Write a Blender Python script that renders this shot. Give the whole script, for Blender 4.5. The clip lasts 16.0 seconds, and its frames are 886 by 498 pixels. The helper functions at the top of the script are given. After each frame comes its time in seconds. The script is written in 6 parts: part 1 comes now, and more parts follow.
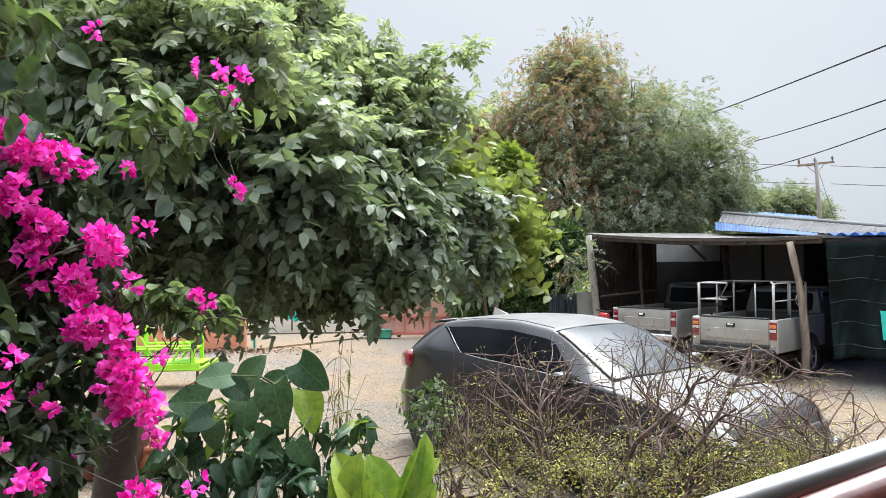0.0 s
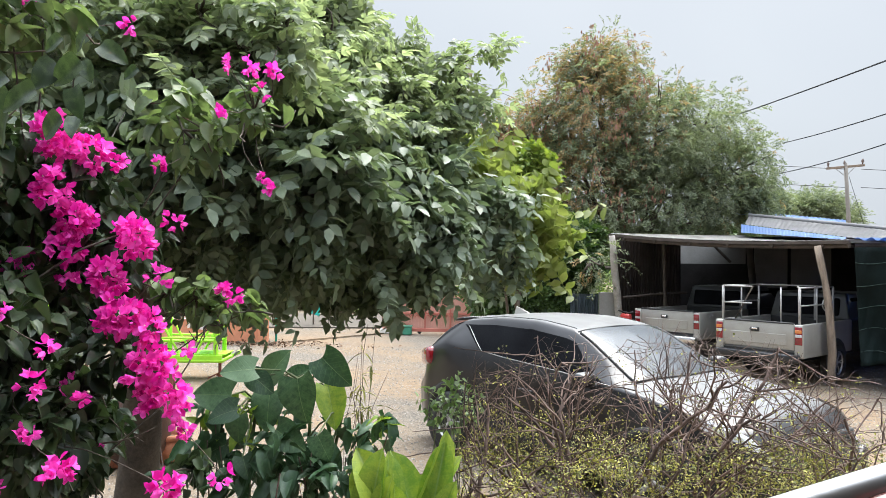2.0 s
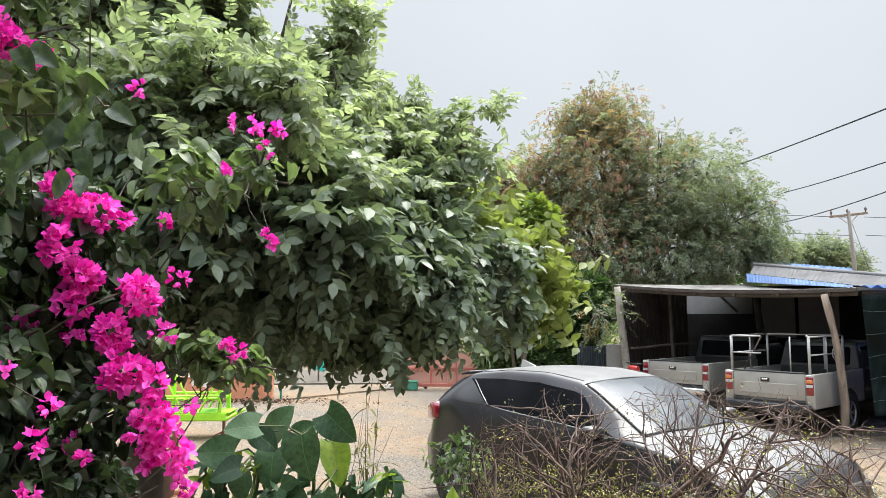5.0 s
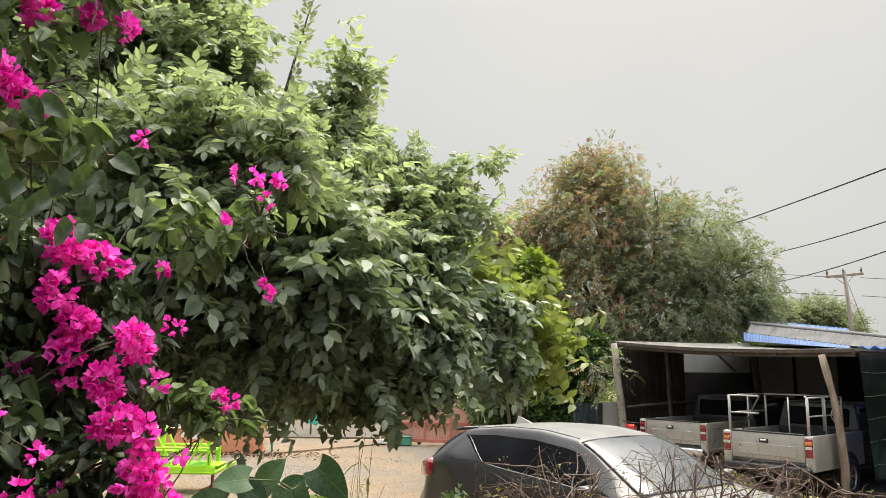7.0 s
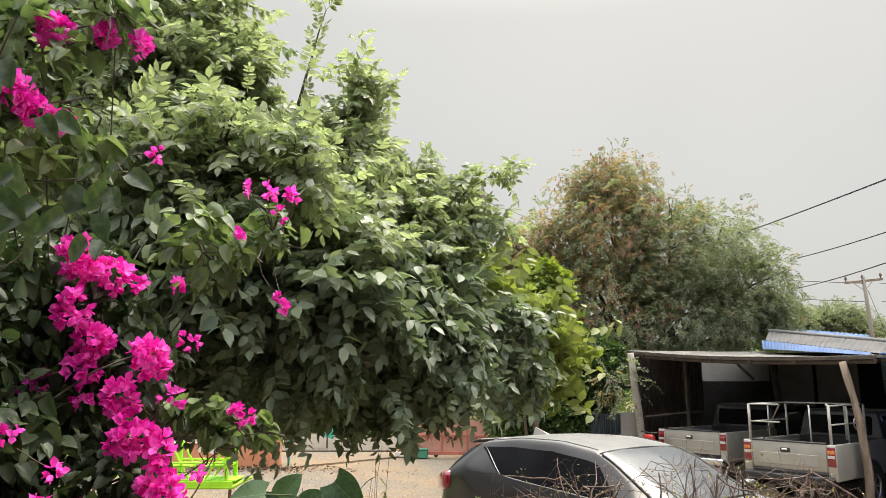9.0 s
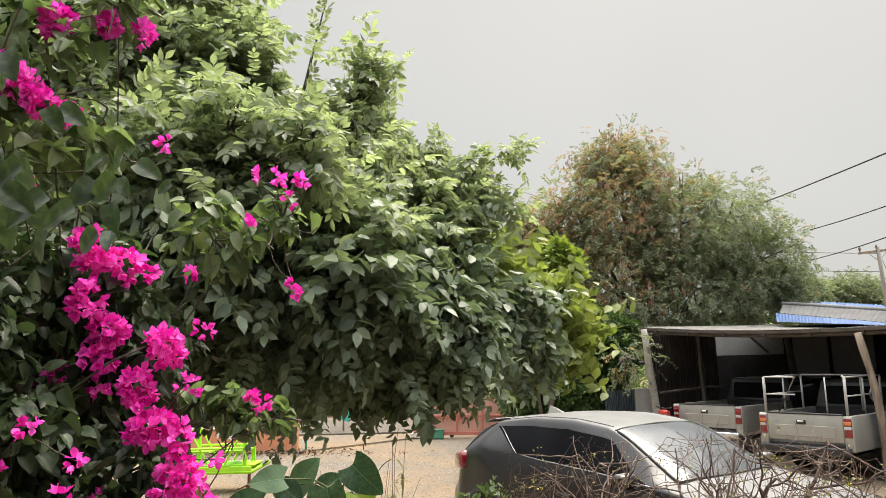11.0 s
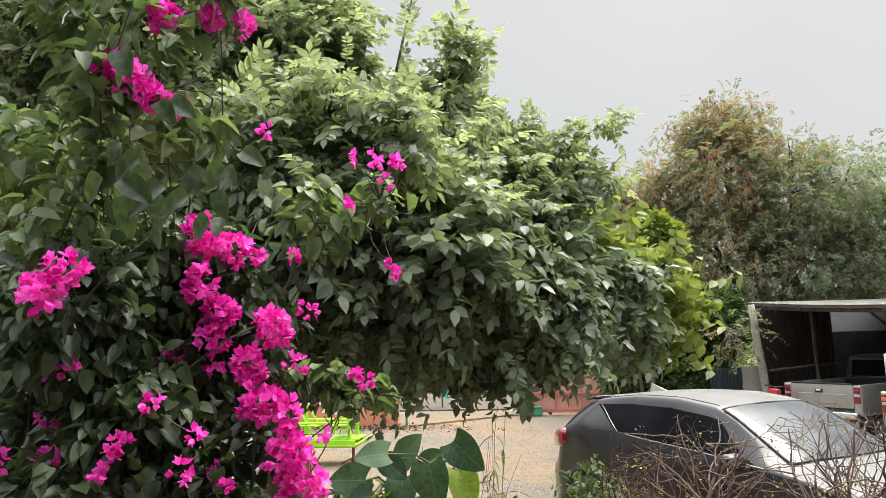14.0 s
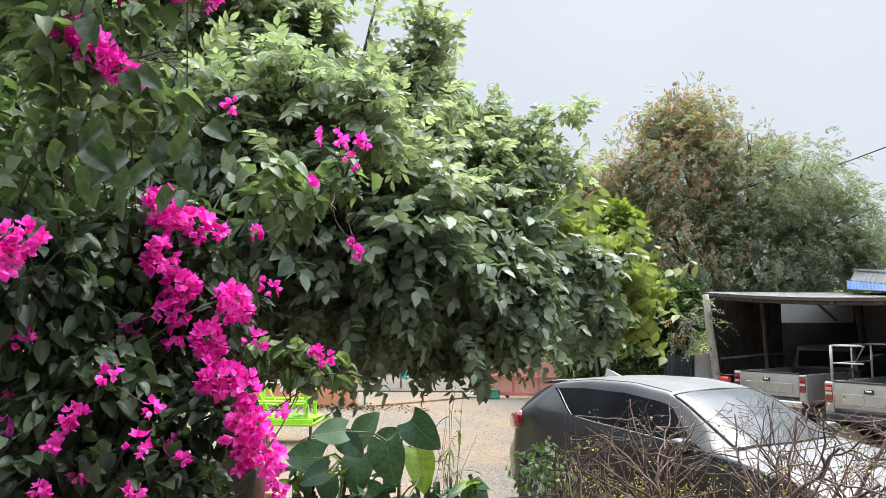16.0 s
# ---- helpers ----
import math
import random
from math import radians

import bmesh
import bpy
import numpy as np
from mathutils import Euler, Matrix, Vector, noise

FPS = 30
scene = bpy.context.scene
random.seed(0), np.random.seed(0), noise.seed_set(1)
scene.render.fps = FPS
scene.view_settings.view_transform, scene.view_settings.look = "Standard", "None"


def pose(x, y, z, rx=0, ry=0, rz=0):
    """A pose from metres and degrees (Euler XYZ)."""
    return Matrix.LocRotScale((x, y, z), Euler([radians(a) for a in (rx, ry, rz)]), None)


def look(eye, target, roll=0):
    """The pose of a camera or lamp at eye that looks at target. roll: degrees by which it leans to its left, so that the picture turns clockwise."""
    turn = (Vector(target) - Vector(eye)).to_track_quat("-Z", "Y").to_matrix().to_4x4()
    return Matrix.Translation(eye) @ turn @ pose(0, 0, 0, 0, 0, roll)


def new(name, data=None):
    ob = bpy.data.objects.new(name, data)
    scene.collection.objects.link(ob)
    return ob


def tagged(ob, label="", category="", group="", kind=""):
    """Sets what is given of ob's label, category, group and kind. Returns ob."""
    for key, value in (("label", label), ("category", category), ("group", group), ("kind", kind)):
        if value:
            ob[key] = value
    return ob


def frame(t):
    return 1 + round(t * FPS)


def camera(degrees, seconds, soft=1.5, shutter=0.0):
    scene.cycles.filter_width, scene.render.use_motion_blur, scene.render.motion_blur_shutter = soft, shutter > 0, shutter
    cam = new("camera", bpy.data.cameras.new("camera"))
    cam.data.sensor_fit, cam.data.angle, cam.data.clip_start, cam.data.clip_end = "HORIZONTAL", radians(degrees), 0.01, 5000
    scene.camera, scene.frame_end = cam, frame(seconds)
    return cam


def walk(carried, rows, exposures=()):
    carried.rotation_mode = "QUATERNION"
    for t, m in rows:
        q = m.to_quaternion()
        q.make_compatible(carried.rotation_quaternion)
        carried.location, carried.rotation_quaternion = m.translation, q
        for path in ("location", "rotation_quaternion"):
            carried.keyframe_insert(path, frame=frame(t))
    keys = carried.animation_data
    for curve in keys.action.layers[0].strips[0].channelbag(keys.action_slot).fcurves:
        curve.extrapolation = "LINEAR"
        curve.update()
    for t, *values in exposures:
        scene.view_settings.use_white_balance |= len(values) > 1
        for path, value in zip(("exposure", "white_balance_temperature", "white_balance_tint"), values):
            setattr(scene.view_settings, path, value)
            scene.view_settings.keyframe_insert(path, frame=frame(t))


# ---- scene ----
cam = camera(63.3, 16.0, 0.8)
PATH = [
    (0, (0.076, -0.071, 2.276), (0.06, 1.929, 2.311), -0.6),
    (0.5, (0.07, -0.069, 2.276), (0.036, 1.931, 2.308), -0.1),
    (1, (0.066, -0.065, 2.28), (0.016, 1.934, 2.305), 0.4),
    (1.5, (0.067, -0.073, 2.28), (0.001, 1.926, 2.303), 0.6),
    (2, (0.064, -0.071, 2.281), (-0.012, 1.928, 2.308), 0.5),
    (2.5, (0.063, -0.066, 2.28), (-0.023, 1.932, 2.32), 0.2),
    (3, (0.067, -0.076, 2.279), (-0.028, 1.921, 2.341), -0.2),
    (3.5, (0.068, -0.072, 2.28), (-0.03, 1.924, 2.362), -0.5),
    (4, (0.069, -0.076, 2.279), (-0.033, 1.918, 2.387), -0.7),
    (6.5, (0.073, -0.092, 2.276), (0.0, 1.885, 2.566), 0.6),
    (7, (0.072, -0.094, 2.276), (-0.009, 1.878, 2.599), 0.7),
    (7.5, (0.071, -0.093, 2.276), (-0.024, 1.874, 2.624), 0.6),
    (8, (0.07, -0.089, 2.276), (-0.041, 1.875, 2.637), 0.5),
    (10.5, (0.072, -0.079, 2.279), (-0.061, 1.89, 2.599), -0.9),
    (11, (0.068, -0.075, 2.279), (-0.081, 1.896, 2.583), -1.4),
    (11.5, (0.066, -0.074, 2.28), (-0.114, 1.897, 2.57), -1.8),
    (12, (0.066, -0.066, 2.281), (-0.149, 1.902, 2.566), -2.3),
    (12.5, (0.066, -0.075, 2.281), (-0.197, 1.887, 2.567), -2.8),
    (13, (0.065, -0.074, 2.283), (-0.256, 1.879, 2.566), -2.8),
    (13.5, (0.061, -0.069, 2.282), (-0.322, 1.875, 2.553), -2.3),
    (14, (0.061, -0.07, 2.282), (-0.35, 1.872, 2.532), -1.6),
    (14.5, (0.066, -0.094, 2.281), (-0.336, 1.853, 2.496), -0.8),
    (15, (0.064, -0.085, 2.281), (-0.301, 1.871, 2.481), -0.1),
    (15.5, (0.065, -0.096, 2.275), (-0.27, 1.865, 2.473), 0.0),
    (16, (0.065, -0.091, 2.276), (-0.246, 1.875, 2.476), -0.2),
]
EXPOSURES = [(0, 1.18, 6150, 8), (4.6, 1.18, 6150, 8), (6.2, 1.0, 7050, 8), (13.8, 1.0, 7050, 9), (14.3, 1.14, 6200, 8), (16, 1.18, 6150, 8)]
walk(cam, [(t, look(eye, target, roll)) for t, eye, target, roll in PATH], EXPOSURES)

# ---- world, sun, exposure ----
world = bpy.data.worlds.new("overcast_sky")
scene.world = world
world.use_nodes = True
_n, _l = world.node_tree.nodes, world.node_tree.links
_n.clear()
_out = _n.new("ShaderNodeOutputWorld")
_bg = _n.new("ShaderNodeBackground")
_sky = _n.new("ShaderNodeTexSky")
_sky.sky_type = "NISHITA"
_sky.sun_disc = False
_sky.sun_elevation = radians(54)
_sky.sun_rotation = radians(20)
_sky.dust_density = 6.0
_sky.air_density = 1.2
_scale = _n.new("ShaderNodeMix")
_scale.data_type = "RGBA"
_scale.blend_type = "MULTIPLY"
_scale.inputs["Factor"].default_value = 1.0
_scale.inputs["B"].default_value = (0.09, 0.09, 0.09, 1)
# thin even cloud in front of the sky, brighter towards the sun
_tc = _n.new("ShaderNodeTexCoord")
_nz = _n.new("ShaderNodeTexNoise")
_nz.inputs["Scale"].default_value = 1.6
_nz.inputs["Detail"].default_value = 4.0
_ramp = _n.new("ShaderNodeValToRGB")
_ramp.color_ramp.elements[0].position, _ramp.color_ramp.elements[0].color = 0.3, (0.70, 0.74, 0.80, 1)
_ramp.color_ramp.elements[1].position, _ramp.color_ramp.elements[1].color = 0.7, (0.80, 0.83, 0.87, 1)
_mix = _n.new("ShaderNodeMix")
_mix.data_type = "RGBA"
_mix.inputs["Factor"].default_value = 0.85
_l.new(_tc.outputs["Generated"], _nz.inputs["Vector"])
_l.new(_nz.outputs["Fac"], _ramp.inputs["Fac"])
_l.new(_sky.outputs["Color"], _scale.inputs["A"])
_l.new(_scale.outputs["Result"], _mix.inputs["A"])
_l.new(_ramp.outputs["Color"], _mix.inputs["B"])
# an overcast sky is brightest overhead
_sep = _n.new("ShaderNodeSeparateXYZ")
_l.new(_tc.outputs["Generated"], _sep.inputs["Vector"])
_zen = _n.new("ShaderNodeMapRange")
_zen.interpolation_type = "SMOOTHSTEP"
for _key, _val in (("From Min", 0.46), ("From Max", 0.82), ("To Min", 1.0), ("To Max", 5.8)):
    _zen.inputs[_key].default_value = _val
_l.new(_sep.outputs["Z"], _zen.inputs["Value"])
_dome = _n.new("ShaderNodeVectorMath")
_dome.operation = "SCALE"
_l.new(_mix.outputs["Result"], _dome.inputs[0])
_l.new(_zen.outputs["Result"], _dome.inputs["Scale"])
_l.new(_dome.outputs["Vector"], _bg.inputs["Color"])
_bg.inputs["Strength"].default_value = 0.455
_l.new(_bg.outputs["Background"], _out.inputs["Surface"])
sun_data = bpy.data.lights.new("sun", "SUN")
sun_data.energy, sun_data.angle, sun_data.color = 3.0, radians(40), (1.0, 0.95, 0.87)
sun = new("sun", sun_data)
sun.matrix_world = look((4.5, 15.5, 19), (0, 8, 0))


# ---- materials ----
def material(name, color, rough=0.6, metal=0.0, color2=None, scale=8.0, grain=60.0, bump=0.15, spec=0.5, random_amount=0.0, island=0.0, trans=0.0, coat=0.0, aniso=None):
    """Principled surface with variation at two sizes and fine relief."""
    m = bpy.data.materials.new(name)
    m.use_nodes = True
    nt = m.node_tree
    n, l = nt.nodes, nt.links
    b = n["Principled BSDF"]
    b.inputs["Roughness"].default_value = rough
    b.inputs["Metallic"].default_value = metal
    b.inputs["Specular IOR Level"].default_value = spec
    b.inputs["Coat Weight"].default_value = coat
    c2 = color2 or tuple(c * 0.7 for c in color)
    tc = n.new("ShaderNodeTexCoord")
    mp = n.new("ShaderNodeMapping")
    if aniso:
        mp.inputs["Scale"].default_value = aniso
    l.new(tc.outputs["Object"], mp.inputs["Vector"])
    big = n.new("ShaderNodeTexNoise")
    big.inputs["Scale"].default_value, big.inputs["Detail"].default_value = scale, 5.0
    fine = n.new("ShaderNodeTexNoise")
    fine.inputs["Scale"].default_value, fine.inputs["Detail"].default_value = grain, 4.0
    l.new(mp.outputs["Vector"], big.inputs["Vector"])
    l.new(mp.outputs["Vector"], fine.inputs["Vector"])
    add = n.new("ShaderNodeMath")
    add.operation = "ADD"
    half = n.new("ShaderNodeMath")
    half.operation = "MULTIPLY_ADD"
    half.inputs[1].default_value, half.inputs[2].default_value = 0.5, -0.25
    l.new(fine.outputs["Fac"], half.inputs[0])
    l.new(big.outputs["Fac"], add.inputs[0])
    l.new(half.outputs["Value"], add.inputs[1])
    last = add
    if random_amount:
        oi = n.new("ShaderNodeObjectInfo")
        r = n.new("ShaderNodeMath")
        r.operation = "MULTIPLY_ADD"
        r.inputs[1].default_value, r.inputs[2].default_value = random_amount, -random_amount / 2
        l.new(oi.outputs["Random"], r.inputs[0])
        a2 = n.new("ShaderNodeMath")
        a2.operation = "ADD"
        l.new(last.outputs["Value"], a2.inputs[0])
        l.new(r.outputs["Value"], a2.inputs[1])
        last = a2
    if island:
        gi = n.new("ShaderNodeNewGeometry")
        r = n.new("ShaderNodeMath")
        r.operation = "MULTIPLY_ADD"
        r.inputs[1].default_value, r.inputs[2].default_value = island, -island / 2
        l.new(gi.outputs["Random Per Island"], r.inputs[0])
        a2 = n.new("ShaderNodeMath")
        a2.operation = "ADD"
        l.new(last.outputs["Value"], a2.inputs[0])
        l.new(r.outputs["Value"], a2.inputs[1])
        last = a2
    ramp = n.new("ShaderNodeValToRGB")
    ramp.color_ramp.elements[0].position, ramp.color_ramp.elements[0].color = 0.28, (*c2, 1)
    ramp.color_ramp.elements[1].position, ramp.color_ramp.elements[1].color = 0.72, (*color, 1)
    l.new(last.outputs["Value"], ramp.inputs["Fac"])
    l.new(ramp.outputs["Color"], b.inputs["Base Color"])
    if bump:
        bp = n.new("ShaderNodeBump")
        bp.inputs["Strength"].default_value, bp.inputs["Distance"].default_value = bump, 0.01
        l.new(fine.outputs["Fac"], bp.inputs["Height"])
        l.new(bp.outputs["Normal"], b.inputs["Normal"])
    if trans:
        tr = n.new("ShaderNodeBsdfTranslucent")
        br = n.new("ShaderNodeMix")
        br.data_type = "RGBA"
        br.blend_type = "MULTIPLY"
        br.inputs["Factor"].default_value = 1.0
        br.inputs["B"].default_value = (1.28, 1.40, 0.85, 1) if color[1] > color[0] * 0.6 else (1.35, 1.0, 1.35, 1)
        l.new(ramp.outputs["Color"], br.inputs["A"])
        l.new(br.outputs["Result"], tr.inputs["Color"])
        mx = n.new("ShaderNodeMixShader")
        mx.inputs["Fac"].default_value = trans
        l.new(b.outputs["BSDF"], mx.inputs[1])
        l.new(tr.outputs["BSDF"], mx.inputs[2])
        l.new(mx.outputs["Shader"], n["Material Output"].inputs["Surface"])
    return m


M = {}
M["leaf_young"] = material("leaf_young", (0.235, 0.265, 0.085), 0.45, color2=(0.130, 0.170, 0.034), scale=0.9, grain=30, bump=0.05, island=0.5, trans=0.42, spec=0.4)
# two crown leaf tones: the upper, younger one also carries painted-in sky light
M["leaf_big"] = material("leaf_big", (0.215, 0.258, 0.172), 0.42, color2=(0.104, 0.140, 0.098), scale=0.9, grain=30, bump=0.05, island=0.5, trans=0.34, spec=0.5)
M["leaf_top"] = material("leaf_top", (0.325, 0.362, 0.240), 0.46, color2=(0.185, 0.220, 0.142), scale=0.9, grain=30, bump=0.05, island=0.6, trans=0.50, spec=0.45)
M["leaf_feather"] = material("leaf_feather", (0.275, 0.300, 0.195), 0.6, color2=(0.125, 0.152, 0.102), scale=0.35, grain=8, bump=0, island=0.5, trans=0.40, spec=0.3)
M["leaf_rusty"] = material("leaf_rusty", (0.400, 0.270, 0.160), 0.65, color2=(0.210, 0.160, 0.085), scale=0.5, grain=8, bump=0, island=0.5, trans=0.42, spec=0.25)
M["litter"] = material("litter", (0.200, 0.120, 0.070), 0.85, color2=(0.090, 0.055, 0.035), scale=4, grain=30, bump=0, island=0.8)
M["leaf_weed"] = material("leaf_weed", (0.200, 0.290, 0.110), 0.5, color2=(0.090, 0.150, 0.055), scale=5, grain=30, bump=0, island=0.6, trans=0.3)
M["jar_glaze"] = material("jar_glaze", (0.085, 0.036, 0.024), 0.45, color2=(0.040, 0.018, 0.013), scale=6, grain=50, bump=0.2)
M["rack_paint"] = material("rack_paint", (0.420, 0.415, 0.405), 0.55, color2=(0.300, 0.290, 0.275), scale=8, grain=60, bump=0.05)
M["blue_zinc"] = material("blue_zinc", (0.210, 0.260, 0.310), 0.55, 0.2, color2=(0.140, 0.170, 0.200), scale=2, grain=30, bump=0.1)
M["leaf_hedge"] = material("leaf_hedge", (0.070, 0.120, 0.025), 0.5, color2=(0.025, 0.052, 0.014), scale=0.6, grain=12, bump=0, island=0.6, trans=0.25)
M["leaf_yellow"] = material("leaf_yellow", (0.250, 0.300, 0.050), 0.5, color2=(0.110, 0.170, 0.028), scale=0.8, grain=12, bump=0, island=0.6, trans=0.35)
# dark leaf tone, the lower growth's deep shade put into the colour
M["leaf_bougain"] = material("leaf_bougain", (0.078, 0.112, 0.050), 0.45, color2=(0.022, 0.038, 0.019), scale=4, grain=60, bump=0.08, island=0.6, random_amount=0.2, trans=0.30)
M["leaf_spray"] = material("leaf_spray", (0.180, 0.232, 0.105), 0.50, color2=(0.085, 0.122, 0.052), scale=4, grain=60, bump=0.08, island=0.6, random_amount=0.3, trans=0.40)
M["leaf_heart"] = material("leaf_heart", (0.080, 0.150, 0.062), 0.46, color2=(0.026, 0.064, 0.028), scale=9, grain=70, bump=0.12, random_amount=0.5, trans=0.18)
M["leaf_bright"] = material("leaf_bright", (0.295, 0.365, 0.045), 0.42, color2=(0.130, 0.235, 0.028), scale=10, grain=60, bump=0.1, random_amount=0.4, trans=0.3)
M["leaf_bush"] = material("leaf_bush", (0.380, 0.350, 0.080), 0.55, color2=(0.120, 0.130, 0.034), scale=5, grain=30, bump=0, island=0.8, trans=0.25)
M["petal"] = material("petal", (0.900, 0.125, 0.620), 0.55, color2=(0.680, 0.014, 0.350), scale=14, grain=80, bump=0.1, island=0.7, trans=0.35, spec=0.3)
M["stamen"] = material("stamen", (0.800, 0.720, 0.560), 0.6, scale=20, bump=0)
M["pod"] = material("pod", (0.440, 0.230, 0.155), 0.7, color2=(0.250, 0.125, 0.085), scale=1.0, grain=20, bump=0, island=0.8)
M["bark"] = material("bark", (0.130, 0.105, 0.080), 0.85, color2=(0.050, 0.040, 0.032), scale=5, grain=50, bump=0.6)
M["bark_pale"] = material("bark_pale", (0.420, 0.390, 0.340), 0.85, color2=(0.200, 0.180, 0.150), scale=4, grain=40, bump=0.5)
M["twig"] = material("twig", (0.185, 0.125, 0.104), 0.8, color2=(0.055, 0.036, 0.030), scale=3, grain=40, bump=0.4, island=0.5)
M["green_stem"] = material("green_stem", (0.130, 0.170, 0.060), 0.6, color2=(0.070, 0.080, 0.035), scale=10, grain=60)
M["ground"] = material("ground", (0.200, 0.176, 0.150), 0.92, color2=(0.122, 0.110, 0.098), scale=0.45, grain=38, bump=0.9, spec=0.08)
M["soil"] = material("soil", (0.210, 0.152, 0.102), 0.95, color2=(0.140, 0.104, 0.074), scale=1.2, grain=45, bump=0.8, spec=0.15)
M["road"] = material("road", (0.135, 0.118, 0.100), 0.9, color2=(0.105, 0.092, 0.079), scale=0.5, grain=25, bump=0.3, spec=0.05)
M["gravel"] = material("gravel", (0.245, 0.222, 0.192), 0.9, color2=(0.110, 0.098, 0.085), scale=6, grain=80, bump=0.3, island=0.8)
M["grass"] = material("grass", (0.200, 0.270, 0.060), 0.7, color2=(0.100, 0.150, 0.040), scale=1, grain=20, bump=0, island=0.6, trans=0.2)
M["pink_wall"] = material("pink_wall", (0.680, 0.300, 0.170), 0.85, color2=(0.560, 0.230, 0.130), scale=2, grain=40, bump=0.15)
M["white_paint"] = material("white_paint", (0.760, 0.740, 0.700), 0.7, color2=(0.620, 0.590, 0.540), scale=3, grain=40, bump=0.1)
M["gate_red"] = material("gate_red", (0.560, 0.190, 0.140), 0.6, color2=(0.470, 0.150, 0.110), scale=3, grain=30, bump=0.1)
M["gate_pink"] = material("gate_pink", (0.650, 0.360, 0.290), 0.7, color2=(0.560, 0.290, 0.230), scale=3, grain=30, bump=0.1)
M["green_box"] = material("green_box", (0.060, 0.260, 0.170), 0.6, scale=5)
M["teal"] = material("teal", (0.030, 0.480, 0.390), 0.55, color2=(0.020, 0.360, 0.300), scale=4, grain=30)
M["lime"] = material("lime", (0.360, 0.720, 0.030), 0.45, color2=(0.280, 0.600, 0.025), scale=4, grain=40, bump=0.08)
M["redwood"] = material("redwood", (0.260, 0.090, 0.060), 0.6, color2=(0.150, 0.050, 0.035), scale=6, grain=50, aniso=(1, 6, 1))
M["terracotta"] = material("terracotta", (0.500, 0.200, 0.110), 0.85, color2=(0.330, 0.130, 0.080), scale=7, grain=60, bump=0.3)
M["car_paint"] = material("car_paint", (0.032, 0.031, 0.032), 0.28, 0.6, color2=(0.024, 0.023, 0.024), scale=3, grain=300, bump=0.0, coat=0.2, spec=0.3)
M["black_plastic"] = material("black_plastic", (0.022, 0.022, 0.023), 0.6, color2=(0.015, 0.015, 0.015), scale=10, grain=200, bump=0.1)
M["tyre"] = material("tyre", (0.030, 0.029, 0.028), 0.85, color2=(0.018, 0.018, 0.018), scale=15, grain=90, bump=0.3)
M["alloy"] = material("alloy", (0.500, 0.500, 0.500), 0.35, 0.9, color2=(0.380, 0.370, 0.360), scale=8, grain=60, bump=0.05)
M["chrome"] = material("chrome", (0.800, 0.800, 0.800), 0.15, 1.0, color2=(0.700, 0.700, 0.700), bump=0)
M["red_lens"] = material("red_lens", (0.230, 0.007, 0.014), 0.15, color2=(0.150, 0.004, 0.008), scale=20, bump=0, coat=0.8)
M["amber_lens"] = material("amber_lens", (0.650, 0.200, 0.050), 0.15, color2=(0.500, 0.140, 0.030), scale=20, bump=0, coat=0.6)
M["white_lens"] = material("white_lens", (0.350, 0.350, 0.360), 0.1, color2=(0.550, 0.550, 0.570), scale=20, bump=0, coat=0.8)
M["dark_glass"] = material("dark_glass", (0.012, 0.013, 0.015), 0.08, color2=(0.005, 0.005, 0.006), scale=2, bump=0, spec=0.04)
M["dark_glass"].node_tree.nodes["Principled BSDF"].inputs["IOR"].default_value = 1.16
M["silver_paint"] = material("silver_paint", (0.390, 0.380, 0.350), 0.42, 0.30, color2=(0.295, 0.282, 0.252), scale=2.5, grain=120, bump=0.02, coat=0.4)
# one pickup's dark grey paint, and the shade on the other's silver cab
M["grey_and_shade_paint"] = material("grey_and_shade_paint", (0.028, 0.030, 0.033), 0.4, 0.4, color2=(0.019, 0.020, 0.022), scale=2.5, grain=120, bump=0.02, coat=0.4)
M["weathered_wood"] = material("weathered_wood", (0.330, 0.260, 0.200), 0.9, color2=(0.150, 0.115, 0.090), scale=4, grain=45, bump=0.6, aniso=(4, 4, 0.6))
# near-black for the carport's inner shade, and for its black sheet
M["shade_black"] = material("shade_black", (0.036, 0.033, 0.032), 0.95, color2=(0.018, 0.017, 0.016), scale=2, grain=30, bump=0.2, spec=0.1)
M["dark_wood"] = material("dark_wood", (0.100, 0.080, 0.065), 0.9, color2=(0.045, 0.036, 0.030), scale=4, grain=40, bump=0.4)
M["zinc"] = material("zinc", (0.300, 0.300, 0.295), 0.5, 0.4, color2=(0.190, 0.182, 0.172), scale=1.5, grain=25, bump=0.1)
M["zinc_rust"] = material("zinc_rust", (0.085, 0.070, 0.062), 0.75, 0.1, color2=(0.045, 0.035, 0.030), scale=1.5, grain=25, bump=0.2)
M["fibre_roof"] = material("fibre_roof", (0.270, 0.268, 0.270), 0.9, color2=(0.170, 0.168, 0.170), scale=0.8, grain=18, bump=0.3)
M["blue_roof"] = material("blue_roof", (0.110, 0.225, 0.490), 0.55, color2=(0.080, 0.170, 0.390), scale=1.0, grain=20, bump=0.05)
M["plaster"] = material("plaster", (0.290, 0.280, 0.265), 0.9, color2=(0.205, 0.196, 0.184), scale=1.5, grain=30, bump=0.15)
M["net"] = material("net", (0.006, 0.013, 0.0125), 0.75, color2=(0.0025, 0.006, 0.0055), scale=2.5, grain=120, bump=0.4, spec=0.15)
M["net_line"] = material("net_line", (0.050, 0.080, 0.072), 0.8, scale=5)
M["concrete"] = material("concrete", (0.300, 0.285, 0.262), 0.9, color2=(0.220, 0.208, 0.192), scale=2, grain=40, bump=0.3)
